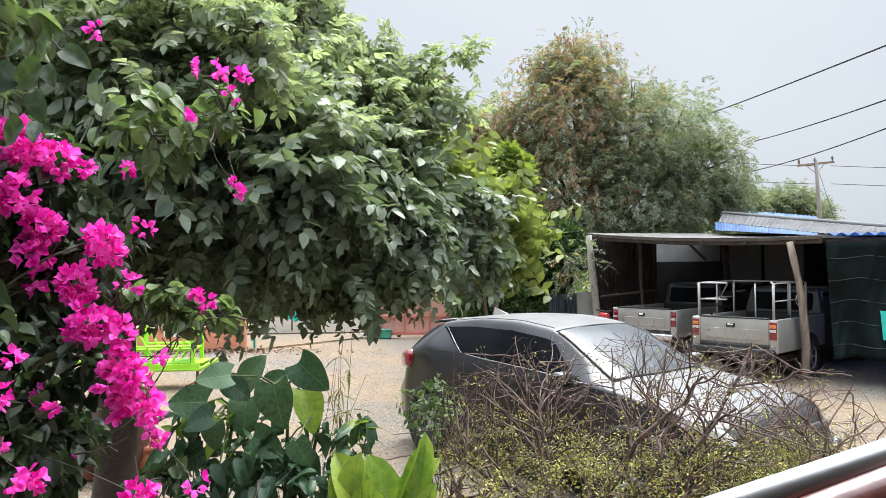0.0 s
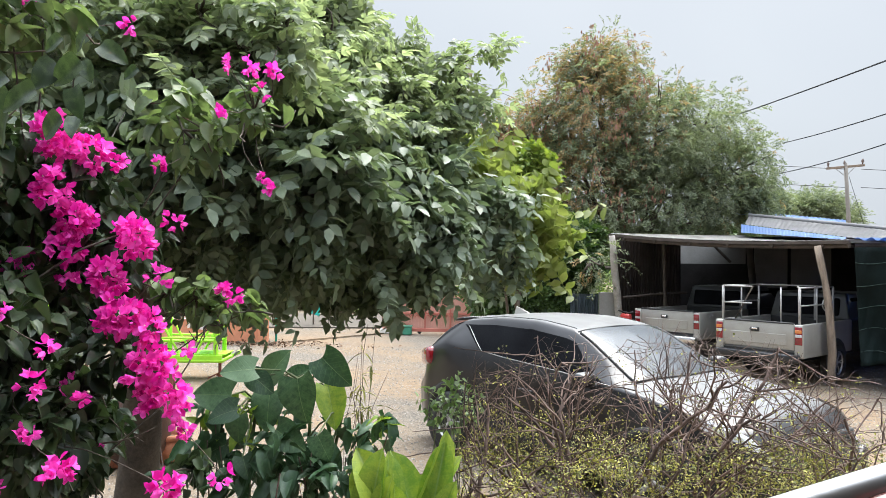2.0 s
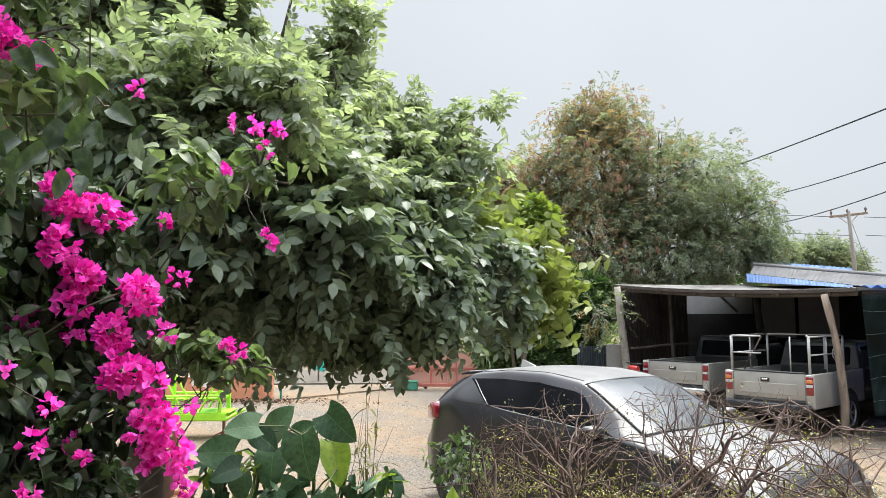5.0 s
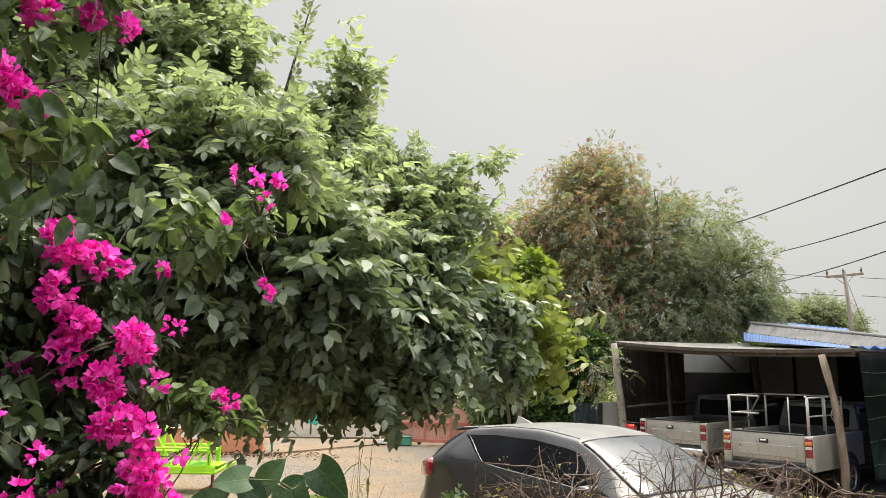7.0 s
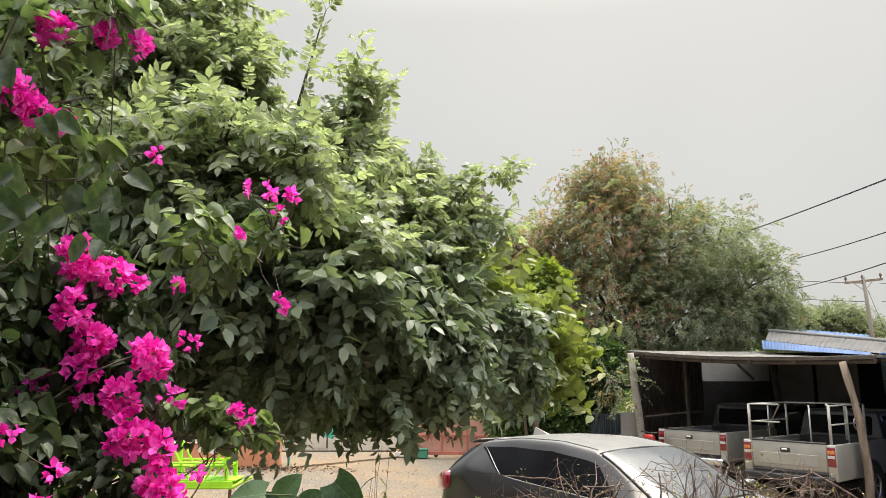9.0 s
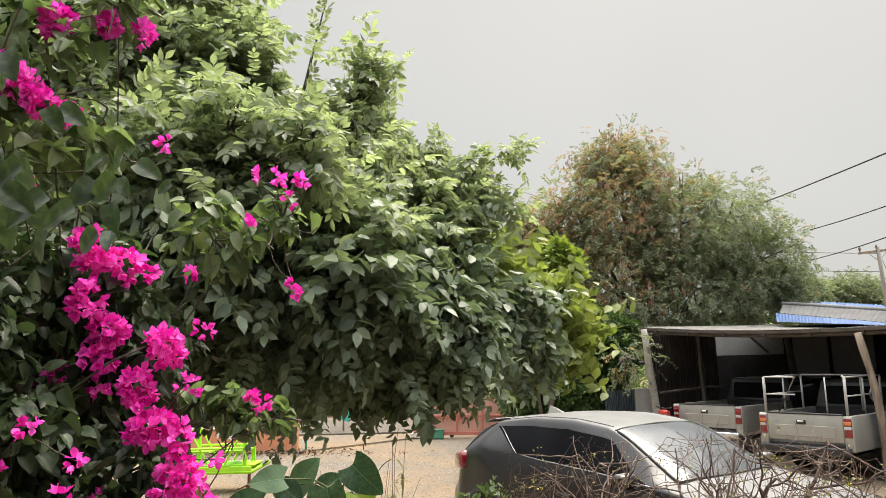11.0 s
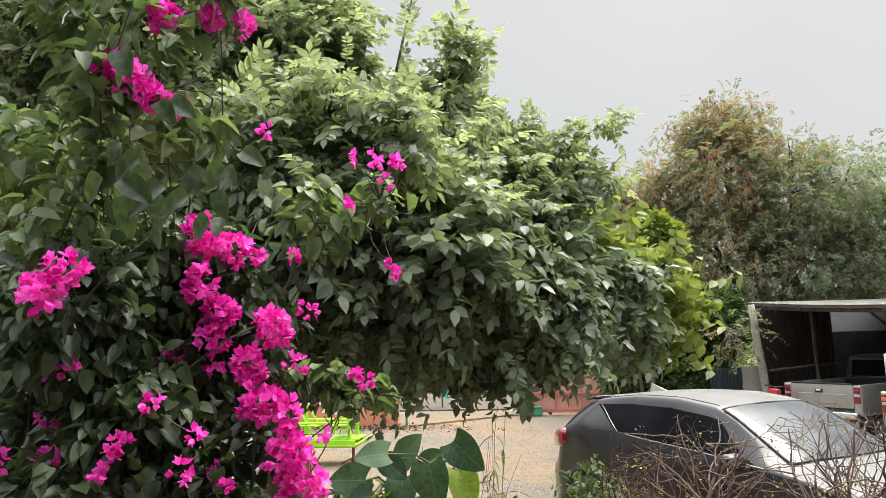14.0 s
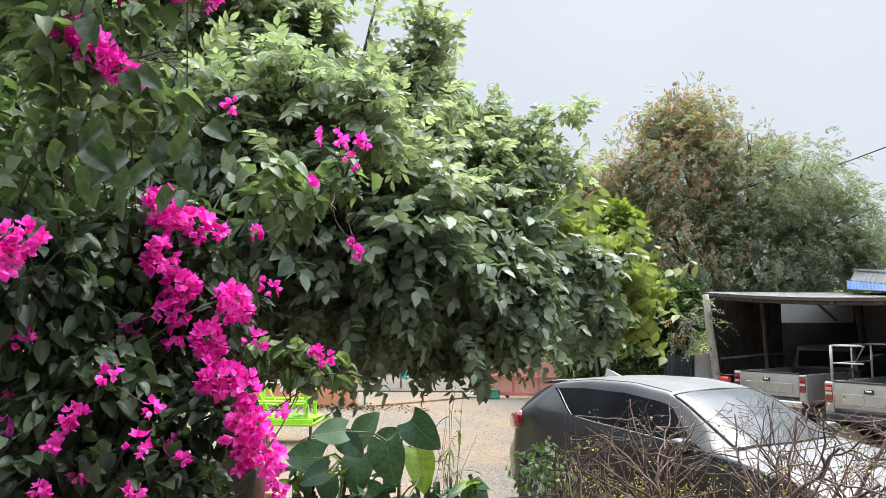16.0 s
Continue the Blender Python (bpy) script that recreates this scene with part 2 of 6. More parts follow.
M["pole"] = material("pole", (0.230, 0.205, 0.180), 0.9, color2=(0.160, 0.142, 0.125), scale=2, grain=30, bump=0.2)
M["insulator"] = material("insulator", (0.120, 0.070, 0.050), 0.3, scale=10)
M["cable"] = material("cable", (0.030, 0.030, 0.032), 0.6, scale=10, bump=0)
M["steel"] = material("steel", (0.400, 0.392, 0.388), 0.33, 0.9, color2=(0.400, 0.392, 0.388), scale=6, grain=80, bump=0.03)
M["brownred"] = material("brownred", (0.120, 0.030, 0.025), 0.35, color2=(0.070, 0.018, 0.015), scale=5, grain=60, bump=0.1, coat=0.4)
M["red_plastic"] = material("red_plastic", (0.500, 0.040, 0.035), 0.35, scale=6)


def ground_material():
    """Crushed stone with spreads of tan soil, speckled at the size of the stones."""
    m = M["ground"]
    n, l = m.node_tree.nodes, m.node_tree.links
    b = n["Principled BSDF"]
    tc = n.new("ShaderNodeTexCoord")
    wide = n.new("ShaderNodeTexNoise")
    wide.inputs["Scale"].default_value, wide.inputs["Detail"].default_value, wide.inputs["Roughness"].default_value = 0.28, 6.0, 0.62
    mask = n.new("ShaderNodeMapRange")
    mask.inputs["From Min"].default_value, mask.inputs["From Max"].default_value = 0.40, 0.58
    stones = n.new("ShaderNodeTexVoronoi")
    stones.inputs["Scale"].default_value = 42.0
    ramp = n.new("ShaderNodeValToRGB")
    ramp.color_ramp.elements[0].position, ramp.color_ramp.elements[0].color = 0.1, (0.098, 0.084, 0.069, 1)
    ramp.color_ramp.elements[1].position, ramp.color_ramp.elements[1].color = 0.9, (0.205, 0.180, 0.150, 1)
    soil = n.new("ShaderNodeValToRGB")
    soil.color_ramp.elements[0].position, soil.color_ramp.elements[0].color = 0.3, (0.170, 0.118, 0.074, 1)
    soil.color_ramp.elements[1].position, soil.color_ramp.elements[1].color = 0.7, (0.258, 0.188, 0.124, 1)
    crumbs = n.new("ShaderNodeTexNoise")
    crumbs.inputs["Scale"].default_value, crumbs.inputs["Detail"].default_value = 14.0, 8.0
    mix = n.new("ShaderNodeMix")
    mix.data_type = "RGBA"
    for node in (wide, stones, crumbs):
        l.new(tc.outputs["Object"], node.inputs["Vector"])
    l.new(wide.outputs["Fac"], mask.inputs["Value"])
    l.new(stones.outputs["Color"], ramp.inputs["Fac"])
    l.new(crumbs.outputs["Fac"], soil.inputs["Fac"])
    scale = n.new("ShaderNodeMath")
    scale.operation = "MULTIPLY"
    scale.inputs[1].default_value = 0.85
    l.new(mask.outputs["Result"], scale.inputs[0])
    l.new(scale.outputs["Value"], mix.inputs["Factor"])
    l.new(ramp.outputs["Color"], mix.inputs["A"])
    l.new(soil.outputs["Color"], mix.inputs["B"])
    l.new(mix.outputs["Result"], b.inputs["Base Color"])
    bp = n.new("ShaderNodeBump")
    bp.inputs["Strength"].default_value, bp.inputs["Distance"].default_value = 0.7, 0.012
    l.new(stones.outputs["Distance"], bp.inputs["Height"])
    l.new(bp.outputs["Normal"], b.inputs["Normal"])


ground_material()


def add_sky_sheen(m, color, amount):
    """Sky sheen painted pale on level panels, with dusty blotches, over the paint."""
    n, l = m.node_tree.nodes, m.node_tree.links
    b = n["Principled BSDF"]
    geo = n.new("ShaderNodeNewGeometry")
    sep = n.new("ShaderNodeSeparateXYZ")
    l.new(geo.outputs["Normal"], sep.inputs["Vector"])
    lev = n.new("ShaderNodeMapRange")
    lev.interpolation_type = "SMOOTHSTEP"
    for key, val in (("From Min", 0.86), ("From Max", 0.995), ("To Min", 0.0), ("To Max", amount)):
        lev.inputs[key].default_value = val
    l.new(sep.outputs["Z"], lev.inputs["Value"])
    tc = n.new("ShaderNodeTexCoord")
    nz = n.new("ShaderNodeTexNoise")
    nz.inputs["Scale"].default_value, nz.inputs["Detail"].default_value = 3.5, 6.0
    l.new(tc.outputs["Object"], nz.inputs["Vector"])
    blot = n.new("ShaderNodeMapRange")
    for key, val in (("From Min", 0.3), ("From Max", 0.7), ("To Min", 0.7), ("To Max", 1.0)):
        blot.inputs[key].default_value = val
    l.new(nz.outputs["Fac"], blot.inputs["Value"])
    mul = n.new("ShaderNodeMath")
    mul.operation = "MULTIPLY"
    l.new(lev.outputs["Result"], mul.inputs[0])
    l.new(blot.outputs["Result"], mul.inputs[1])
    sky_sheen = n.new("ShaderNodeBsdfPrincipled")
    sky_sheen.inputs["Base Color"].default_value = (*color, 1)
    sky_sheen.inputs["Roughness"].default_value = 0.55
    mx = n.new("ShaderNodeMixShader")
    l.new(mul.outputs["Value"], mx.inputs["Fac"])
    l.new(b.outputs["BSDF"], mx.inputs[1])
    l.new(sky_sheen.outputs["BSDF"], mx.inputs[2])
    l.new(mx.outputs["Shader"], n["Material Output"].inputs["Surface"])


def veined(base, spacing, slant, strength):
    """A copy of a leaf's material with a pale rib and fine side veins in the leaf's own axes."""
    m = M[base].copy()
    n, l = m.node_tree.nodes, m.node_tree.links
    b = n["Principled BSDF"]
    src = b.inputs["Base Color"].links[0].from_socket

    def op(kind, a, c, clamp=False):
        k = n.new("ShaderNodeMath")
        k.operation = kind
        k.use_clamp = clamp
        for i, v in enumerate((a, c)):
            if isinstance(v, (int, float)):
                k.inputs[i].default_value = v
            elif v is not None:
                l.new(v, k.inputs[i])
        return k.outputs["Value"]
    tc = n.new("ShaderNodeTexCoord")
    sp = n.new("ShaderNodeSeparateXYZ")
    l.new(tc.outputs["Object"], sp.inputs["Vector"])
    ay = op("ABSOLUTE", sp.outputs["Y"], None)
    rib = op("SUBTRACT", 1.0, op("MULTIPLY", ay, 90.0), True)
    run = op("SUBTRACT", sp.outputs["X"], op("MULTIPLY", ay, slant))
    saw = op("ABSOLUTE", op("SUBTRACT", op("FRACT", op("MULTIPLY", run, spacing), None), 0.5), None)
    vein = op("SUBTRACT", 1.0, op("MULTIPLY", saw, 9.0), True)
    mask = op("MAXIMUM", rib, op("MULTIPLY", vein, strength))
    mx = n.new("ShaderNodeMix")
    mx.data_type = "RGBA"
    mx.inputs["B"].default_value = (0.30, 0.40, 0.17, 1)
    l.new(op("MULTIPLY", mask, 0.6), mx.inputs["Factor"])
    l.new(src, mx.inputs["A"])
    l.new(mx.outputs["Result"], b.inputs["Base Color"])
    bp = n.new("ShaderNodeBump")
    bp.inputs["Strength"].default_value, bp.inputs["Distance"].default_value = 0.25, 0.015
    l.new(op("SUBTRACT", 1.0, mask), bp.inputs["Height"])
    l.new(bp.outputs["Normal"], b.inputs["Normal"])
    return m


M["leaf_heart_veined"] = veined("leaf_heart", 7.0, 0.7, 0.16)
M["leaf_blade_veined"] = veined("leaf_bright", 13.0, 0.5, 0.14)

# pale sky sheen put into the car's level panels
add_sky_sheen(M["car_paint"], (0.40, 0.40, 0.40), 0.42)


# ---- building helpers ----
def empty(name, label, category, group="", loc=(0, 0, 0), rz=0.0):
    e = new(name)
    e.matrix_basis = pose(*loc, 0, 0, rz)
    return tagged(e, label, category, group)


def mesh_ob(name, bm, mat, smooth=False):
    me = bpy.data.meshes.new(name)
    bm.to_mesh(me)
    bm.free()
    if smooth:
        for p in me.polygons:
            p.use_smooth = True
    for mm in (mat if isinstance(mat, (list, tuple)) else [mat]):
        me.materials.append(mm)
    return new(name, me)


def part(name, bm, mat, parent, label="", smooth=False):
    ob = mesh_ob(name, bm, mat, smooth)
    ob.parent = parent
    return tagged(ob, label)


def box(size, at=(0, 0, 0), bevel=0.0, m=None, bm=None, seg=1):
    own = bmesh.new()
    bmesh.ops.create_cube(own, size=1.0)
    bmesh.ops.scale(own, vec=size, verts=own.verts)
    if bevel:
        bmesh.ops.bevel(own, geom=list(own.edges), offset=bevel, segments=seg, affect="EDGES", profile=0.5)
    bmesh.ops.translate(own, vec=at, verts=own.verts)
    if m is not None:
        bmesh.ops.transform(own, matrix=m, verts=own.verts)
    if bm is None:
        return own
    me = bpy.data.meshes.new("tmp")
    own.to_mesh(me)
    own.free()
    bm.from_mesh(me)
    bpy.data.meshes.remove(me)
    return bm


def tube(points, radii, sides=8, bm=None, cap=True):
    """A tapered round bar along points."""
    bm = bm or bmesh.new()
    pts = [Vector(p) for p in points]
    if not isinstance(radii, (list, tuple)):
        radii = [radii] * len(pts)
    rings = []
    ref = Vector((0, 0, 1))
    for i, p in enumerate(pts):
        d = (pts[min(i + 1, len(pts) - 1)] - pts[max(i - 1, 0)]).normalized()
        a = d.cross(ref)
        if a.length < 0.05:
            a = d.cross(Vector((1, 0, 0)))
        a.normalize()
        b = d.cross(a)
        rings.append([bm.verts.new(p + (a * math.cos(2 * math.pi * k / sides) + b * math.sin(2 * math.pi * k / sides)) * radii[i]) for k in range(sides)])
    for r0, r1 in zip(rings, rings[1:]):
        for k in range(sides):
            bm.faces.new((r0[k], r0[(k + 1) % sides], r1[(k + 1) % sides], r1[k]))
    if cap:
        bm.faces.new(rings[0][::-1])
        bm.faces.new(rings[-1])
    return bm


def lathe(profile, sides=24, bm=None, axis="z", at=(0, 0, 0)):
    """Turn (radius, height) pairs about an axis."""
    bm = bm or bmesh.new()
    rings = []
    for r, h in profile:
        ring = []
        for k in range(sides):
            c, s = math.cos(2 * math.pi * k / sides) * r, math.sin(2 * math.pi * k / sides) * r
            v = (c, s, h) if axis == "z" else (c, h, s)
            ring.append(bm.verts.new(Vector(v) + Vector(at)))
        rings.append(ring)
    for r0, r1 in zip(rings, rings[1:]):
        for k in range(sides):
            bm.faces.new((r0[k], r0[(k + 1) % sides], r1[(k + 1) % sides], r1[k]))
    return bm


def grid_mesh(fn, nu, nv, bm=None):
    """A sheet of nu by nv cells from fn(u, v) with u, v in 0..1."""
    bm = bm or bmesh.new()
    vs = [[bm.verts.new(fn(i / nu, j / nv)) for j in range(nv + 1)] for i in range(nu + 1)]
    for i in range(nu):
        for j in range(nv):
            bm.faces.new((vs[i][j], vs[i + 1][j], vs[i + 1][j + 1], vs[i][j + 1]))
    return bm


def scatter(name, tv, tf, mats, material_, parent=None, label=""):
    """One mesh out of many copies of a small template (vertices tv, faces tf) at the 4x4 matrices mats."""
    tv = np.asarray(tv, dtype=np.float64)
    mats = np.asarray(mats, dtype=np.float64)
    n, k = len(mats), len(tv)
    v = np.einsum("nij,kj->nki", mats[:, :3, :3], tv) + mats[:, None, :3, 3]
    lens = np.array([len(f) for f in tf])
    loops = np.concatenate([np.array(f) for f in tf])
    all_loops = (loops[None, :] + (np.arange(n) * k)[:, None]).ravel()
    all_lens = np.tile(lens, n)
    starts = np.concatenate([[0], np.cumsum(all_lens)[:-1]])
    me = bpy.data.meshes.new(name)
    me.vertices.add(n * k)
    me.vertices.foreach_set("co", v.reshape(-1))
    me.loops.add(len(all_loops))
    me.loops.foreach_set("vertex_index", all_loops.astype(np.int32))
    me.polygons.add(len(all_lens))
    me.polygons.foreach_set("loop_start", starts.astype(np.int32))
    me.polygons.foreach_set("loop_total", all_lens.astype(np.int32))
    me.update(calc_edges=True)
    me.polygons.foreach_set("use_smooth", np.ones(len(all_lens), dtype=bool))
    me.materials.append(material_)
    ob = new(name, me)
    if parent is not None:
        ob.parent = parent
    return tagged(ob, label)


def frames_from(pos, fwd, up, size):
    """Stack of 4x4 matrices: x along fwd, z near up."""
    fwd = fwd / np.linalg.norm(fwd, axis=1, keepdims=True)
    side = np.cross(up, fwd)
    side /= np.linalg.norm(side, axis=1, keepdims=True) + 1e-9
    nrm = np.cross(fwd, side)
    m = np.zeros((len(pos), 4, 4))
    m[:, :3, 0], m[:, :3, 1], m[:, :3, 2] = fwd * size[:, None], side * size[:, None], nrm * size[:, None]
    m[:, :3, 3], m[:, 3, 3] = pos, 1
    return m


def leaflet(length=1.0, width=0.5, fold=0.08, droop=0.1):
    """A pointed oval leaf along +x, folded along its rib."""
    v = [(0, 0, 0), (0.30 * length, width / 2 * 0.92, fold), (0.62 * length, width / 2 * 0.85, fold * 0.8 - droop * 0.3), (length, 0, -droop),
         (0.62 * length, -width / 2 * 0.85, fold * 0.8 - droop * 0.3), (0.30 * length, -width / 2 * 0.92, fold), (0.46 * length, 0, -droop * 0.12)]
    f = [(0, 1, 6), (1, 2, 6), (2, 3, 6), (3, 4, 6), (4, 5, 6), (5, 0, 6)]
    return v, f


def join_templates(items):
    vs, fs = [], []
    for (v, f), m in items:
        o = len(vs)
        vs += [tuple(m @ Vector(p)) for p in v]
        fs += [tuple(i + o for i in q) for q in f]
    return vs, fs


def pinnate(pairs=6, length=0.34, leaf=0.085, ratio=0.46):
    """A compound leaf along +x with paired leaflets and one at the tip."""
    items = []
    rib = [(0, -0.0025, 0), (0, 0.0025, 0), (length, 0.001, -0.08 * length), (length, -0.001, -0.08 * length)]
    items.append(((rib, [(0, 1, 2, 3)]), Matrix()))
    rnd = random.Random(5)
    for i in range(pairs):
        u = 0.18 + 0.74 * i / (pairs - 1)
        for s in (1, -1):
            sz = leaf * (0.8 + 0.35 * math.sin(math.pi * (0.2 + 0.7 * u))) * rnd.uniform(0.9, 1.1)
            m = Matrix.Translation((length * u, 0, -0.08 * length * u * u)) @ pose(0, 0, 0, rnd.uniform(-45, 45), rnd.uniform(-8, 38), s * rnd.uniform(40, 78)) @ Matrix.Scale(sz, 4)
            items.append((leaflet(1, ratio, 0.06, 0.12), m))
    items.append((leaflet(1, ratio, 0.06, 0.12), Matrix.Translation((length, 0, -0.08 * length)) @ pose(0, 0, 0, 0, 18, 0) @ Matrix.Scale(leaf, 4)))
    return join_templates(items)


def in_lobes(lobes, count, rng, shell=0.55, squash=1.0):
    """Random places in a cluster of balls, most of them near the skin, and the way outwards there."""
    lobes = np.asarray(lobes, dtype=float)
    w = lobes[:, 3] ** 2.0
    pick = rng.choice(len(lobes), count, p=w / w.sum())
    d = rng.normal(size=(count, 3))
    d /= np.linalg.norm(d, axis=1, keepdims=True)
    r = rng.uniform(shell ** 3, 1.0, count) ** (1 / 3)
    r *= 1 + 0.12 * np.sin(d[:, 0] * 7 + d[:, 2] * 5 + pick) + rng.normal(0, 0.05, count)
    c = lobes[pick]
    off = d * (r * c[:, 3])[:, None]
    off[:, 2] *= squash
    return c[:, :3] + off, d


def branch_path(a, b, bend, rng, n=6):
    a, b = np.array(a, float), np.array(b, float)
    off = rng.normal(0, bend, 3)
    return [tuple(a + (b - a) * t + off * math.sin(math.pi * t) + rng.normal(0, bend * 0.12, 3) * (0 < t < 1)) for t in np.linspace(0, 1, n)]


# ---- large structure ----
def build_ground():
    rng = np.random.default_rng(3)

    def level(x, y):
        near = max(0.0, 1 - max(abs(x), abs(y - 10)) / 60)
        return 0.035 * near * noise.noise(Vector((x * 0.35, y * 0.35, 0))) + 0.012 * near * noise.noise(Vector((x * 1.6, y * 1.6, 4)))
    bm = bmesh.new()
    n = 150
    ax = [math.copysign(abs(t) ** 4.2 * 1500 + abs(t) * 14, t) for t in np.linspace(-1, 1, n)]
    vs = [[bm.verts.new((x, y + 9, level(x, y + 9) - 0.02)) for y in ax] for x in ax]
    for i in range(n - 1):
        for j in range(n - 1):
            bm.faces.new((vs[i][j], vs[i + 1][j], vs[i + 1][j + 1], vs[i][j + 1]))
    g = mesh_ob("ground", bm, M["ground"], True)
    tagged(g, "pale grey gravel yard with patches of tan soil", "ground", kind="structure")
    # loose stones of the yard
    tv = [(-0.5, -0.4, 0), (0.5, -0.5, 0), (0.55, 0.4, 0), (-0.4, 0.5, 0), (-0.2, -0.15, 0.5), (0.25, -0.1, 0.42), (0.1, 0.25, 0.55)]
    tf = [(0, 1, 5, 4), (1, 2, 5), (2, 3, 6), (2, 6, 5), (3, 0, 4), (3, 4, 6), (4, 5, 6)]
    cnt = 52000
    pos = np.stack([rng.uniform(-7, 10, cnt), 4.5 + 14 * rng.uniform(0, 1, cnt) ** 1.5, np.zeros(cnt)], 1)
    pos[:, 2] = [level(a, b) - 0.021 for a, b in pos[:, :2]]
    ang = rng.uniform(0, 2 * math.pi, cnt)
    fw = np.stack([np.cos(ang), np.sin(ang), rng.normal(0, 0.15, cnt)], 1)
    tagged(scatter("gravel", tv, tf, frames_from(pos, fw, np.tile((0.0, 0, 1), (cnt, 1)), rng.uniform(0.010, 0.030, cnt)), M["gravel"]),
           "loose grey crushed stone lying on the yard", "gravel", kind="stuff")


build_ground()


bm = box((70, 5.5, 0.06), (-6, 26.2, 0.0), m=pose(0, 0, 0, 0, 0, 4))
tagged(mesh_ob("road", bm, M["road"]), "pale concrete village road outside the gate", "road", kind="structure")
tagged(mesh_ob("gate_track", box((4.6, 0.12, 0.03), (0, 0, 0.012), 0.008, m=pose(-3.8, 20.35, 0, 0, 0, 47.5)), M["ground"]), "low concrete strip with the sliding gate's track", "track", kind="structure")


def build_boundary_wall():
    w = empty("boundary_wall", "low peach-painted wall with taller end pillar beside the gateway", "wall")
    tagged(w, kind="structure")
    m = pose(-5.35, 19.1, 0, 0, 0, 6)
    part("wall_panel", box((9.0, 0.14, 0.58), (-4.75, 0, 0.29), 0.01, m=m), M["pink_wall"], w)
    part("coping", box((9.0, 0.2, 0.05), (-4.75, 0, 0.607), 0.008, m=m), M["gate_pink"], w)
    part("pillar", box((0.26, 0.26, 1.0), (-0.13, 0, 0.5), 0.012, m=m), M["pink_wall"], w)
    part("pillar_cap", box((0.34, 0.34, 0.07), (-0.13, 0, 1.036), 0.012, m=m), M["white_paint"], w)
    for k in range(3):
        part("pillar", box((0.22, 0.22, 0.86), (-2.9 - 2.6 * k, 0, 0.43), 0.012, m=m), M["white_paint"], w, "white-painted pillar")
    part("gate_stop", tube([(-5.12, 19.05, 0), (-5.12, 19.05, 1.25)], 0.028, 10), M["teal"], w, "thin green-grey steel post", True)


build_boundary_wall()


def build_gate():
    """Open sliding gate of red steel with arched lattice, parked behind its pillar."""
    g = empty("sliding_gate", "red and pink steel lattice sliding gate standing open", "gate")
    m = pose(-2.05, 21.7, 0, 0, 0, -3)
    L_, H = 4.6, 1.25
    for z, h in ((0.12, 0.1), (0.62, 0.05), (H, 0.06)):
        part("rail", box((L_, 0.05, h), (L_ / 2, 0, z), 0.006, m=m), M["gate_red"], g)
    for k in range(7):
        part("upright", box((0.05, 0.05, H - 0.1), (L_ * k / 6, 0, H / 2 + 0.07), 0.006, m=m), M["gate_red"], g)
    bm = bmesh.new()
    for k in range(46):
        x = 0.05 + (L_ - 0.1) * k / 45
        box((0.022, 0.02, 0.5), (x, 0.0, 0.37), 0, m, bm)
        box((0.022, 0.02, 0.55), (x, 0.0, 0.93), 0, m, bm)
    tagged(part("bar", bm, M["gate_pink"], g), kind="stuff")
    bm = bmesh.new()
    for k in range(30):
        x = 0.09 + (L_ - 0.2) * k / 29
        tube([m @ Vector((x + 0.07 * math.cos(a), -0.025, 0.50 + 0.07 * math.sin(a))) for a in np.linspace(0, math.pi, 7)], 0.011, 5, bm)
    tagged(part("arch", bm, M["gate_red"], g), kind="stuff")
    part("sheet", box((L_ - 0.1, 0.012, 1.02), (L_ / 2, 0.03, 0.62), m=m), M["gate_pink"], g, "pink steel backing sheet")
    for k in range(2):
        part("wheel", lathe([(0.0, -0.02), (0.06, -0.02), (0.06, 0.02), (0.0, 0.02)], 14, None, "y", m @ Vector((0.6 + 3.4 * k, 0, 0.06))), M["black_plastic"], g)
    p = empty("gate_pillar", "pink concrete gate pillar with white cap", "pillar")
    tagged(p, kind="structure")
    part("shaft", box((0.3, 0.3, 1.25), (-2.45, 21.85, 0.625), 0.015), M["gate_pink"], p)
    part("plinth", box((0.42, 0.42, 0.14), (-2.45, 21.85, 0.07), 0.015), M["white_paint"], p)
    part("cap", box((0.44, 0.44, 0.09), (-2.45, 21.85, 0.72), 0.02), M["white_paint"], p)
    part("post", tube([(-2.18, 21.6, 0), (-2.18, 21.6, 1.5)], 0.035, 10), M["white_paint"], p, "white steel post", True)
    b = empty("crate", "small green plastic crate on the ground", "crate")
    part("body", box((0.36, 0.26, 0.24), (-1.85, 21.45, 0.12), 0.02), M["green_box"], b)
    part("rim", box((0.40, 0.30, 0.03), (-1.85, 21.45, 0.252), 0.01), M["green_box"], b)


build_gate()


def build_sheet_stand():
    # teal cloth beyond the gate, built as a sheet on an added post
    s = empty("teal_sheet", "teal sheet on an added post beside the road", "sign")
    part("post", tube([(-5.2, 24.0, 0), (-5.2, 24.0, 1.6)], 0.03, 10), M["pole"], s, "", True)
    part("panel", grid_mesh(lambda u, v: (-5.42 + 0.45 * u, 23.95 + 0.05 * math.sin(u * 5), 0.42 + 1.05 * v - 0.1 * u * (1 - v)), 8, 8), M["teal"], s).modifiers.new("thick", "SOLIDIFY").thickness = 0.012


build_sheet_stand()


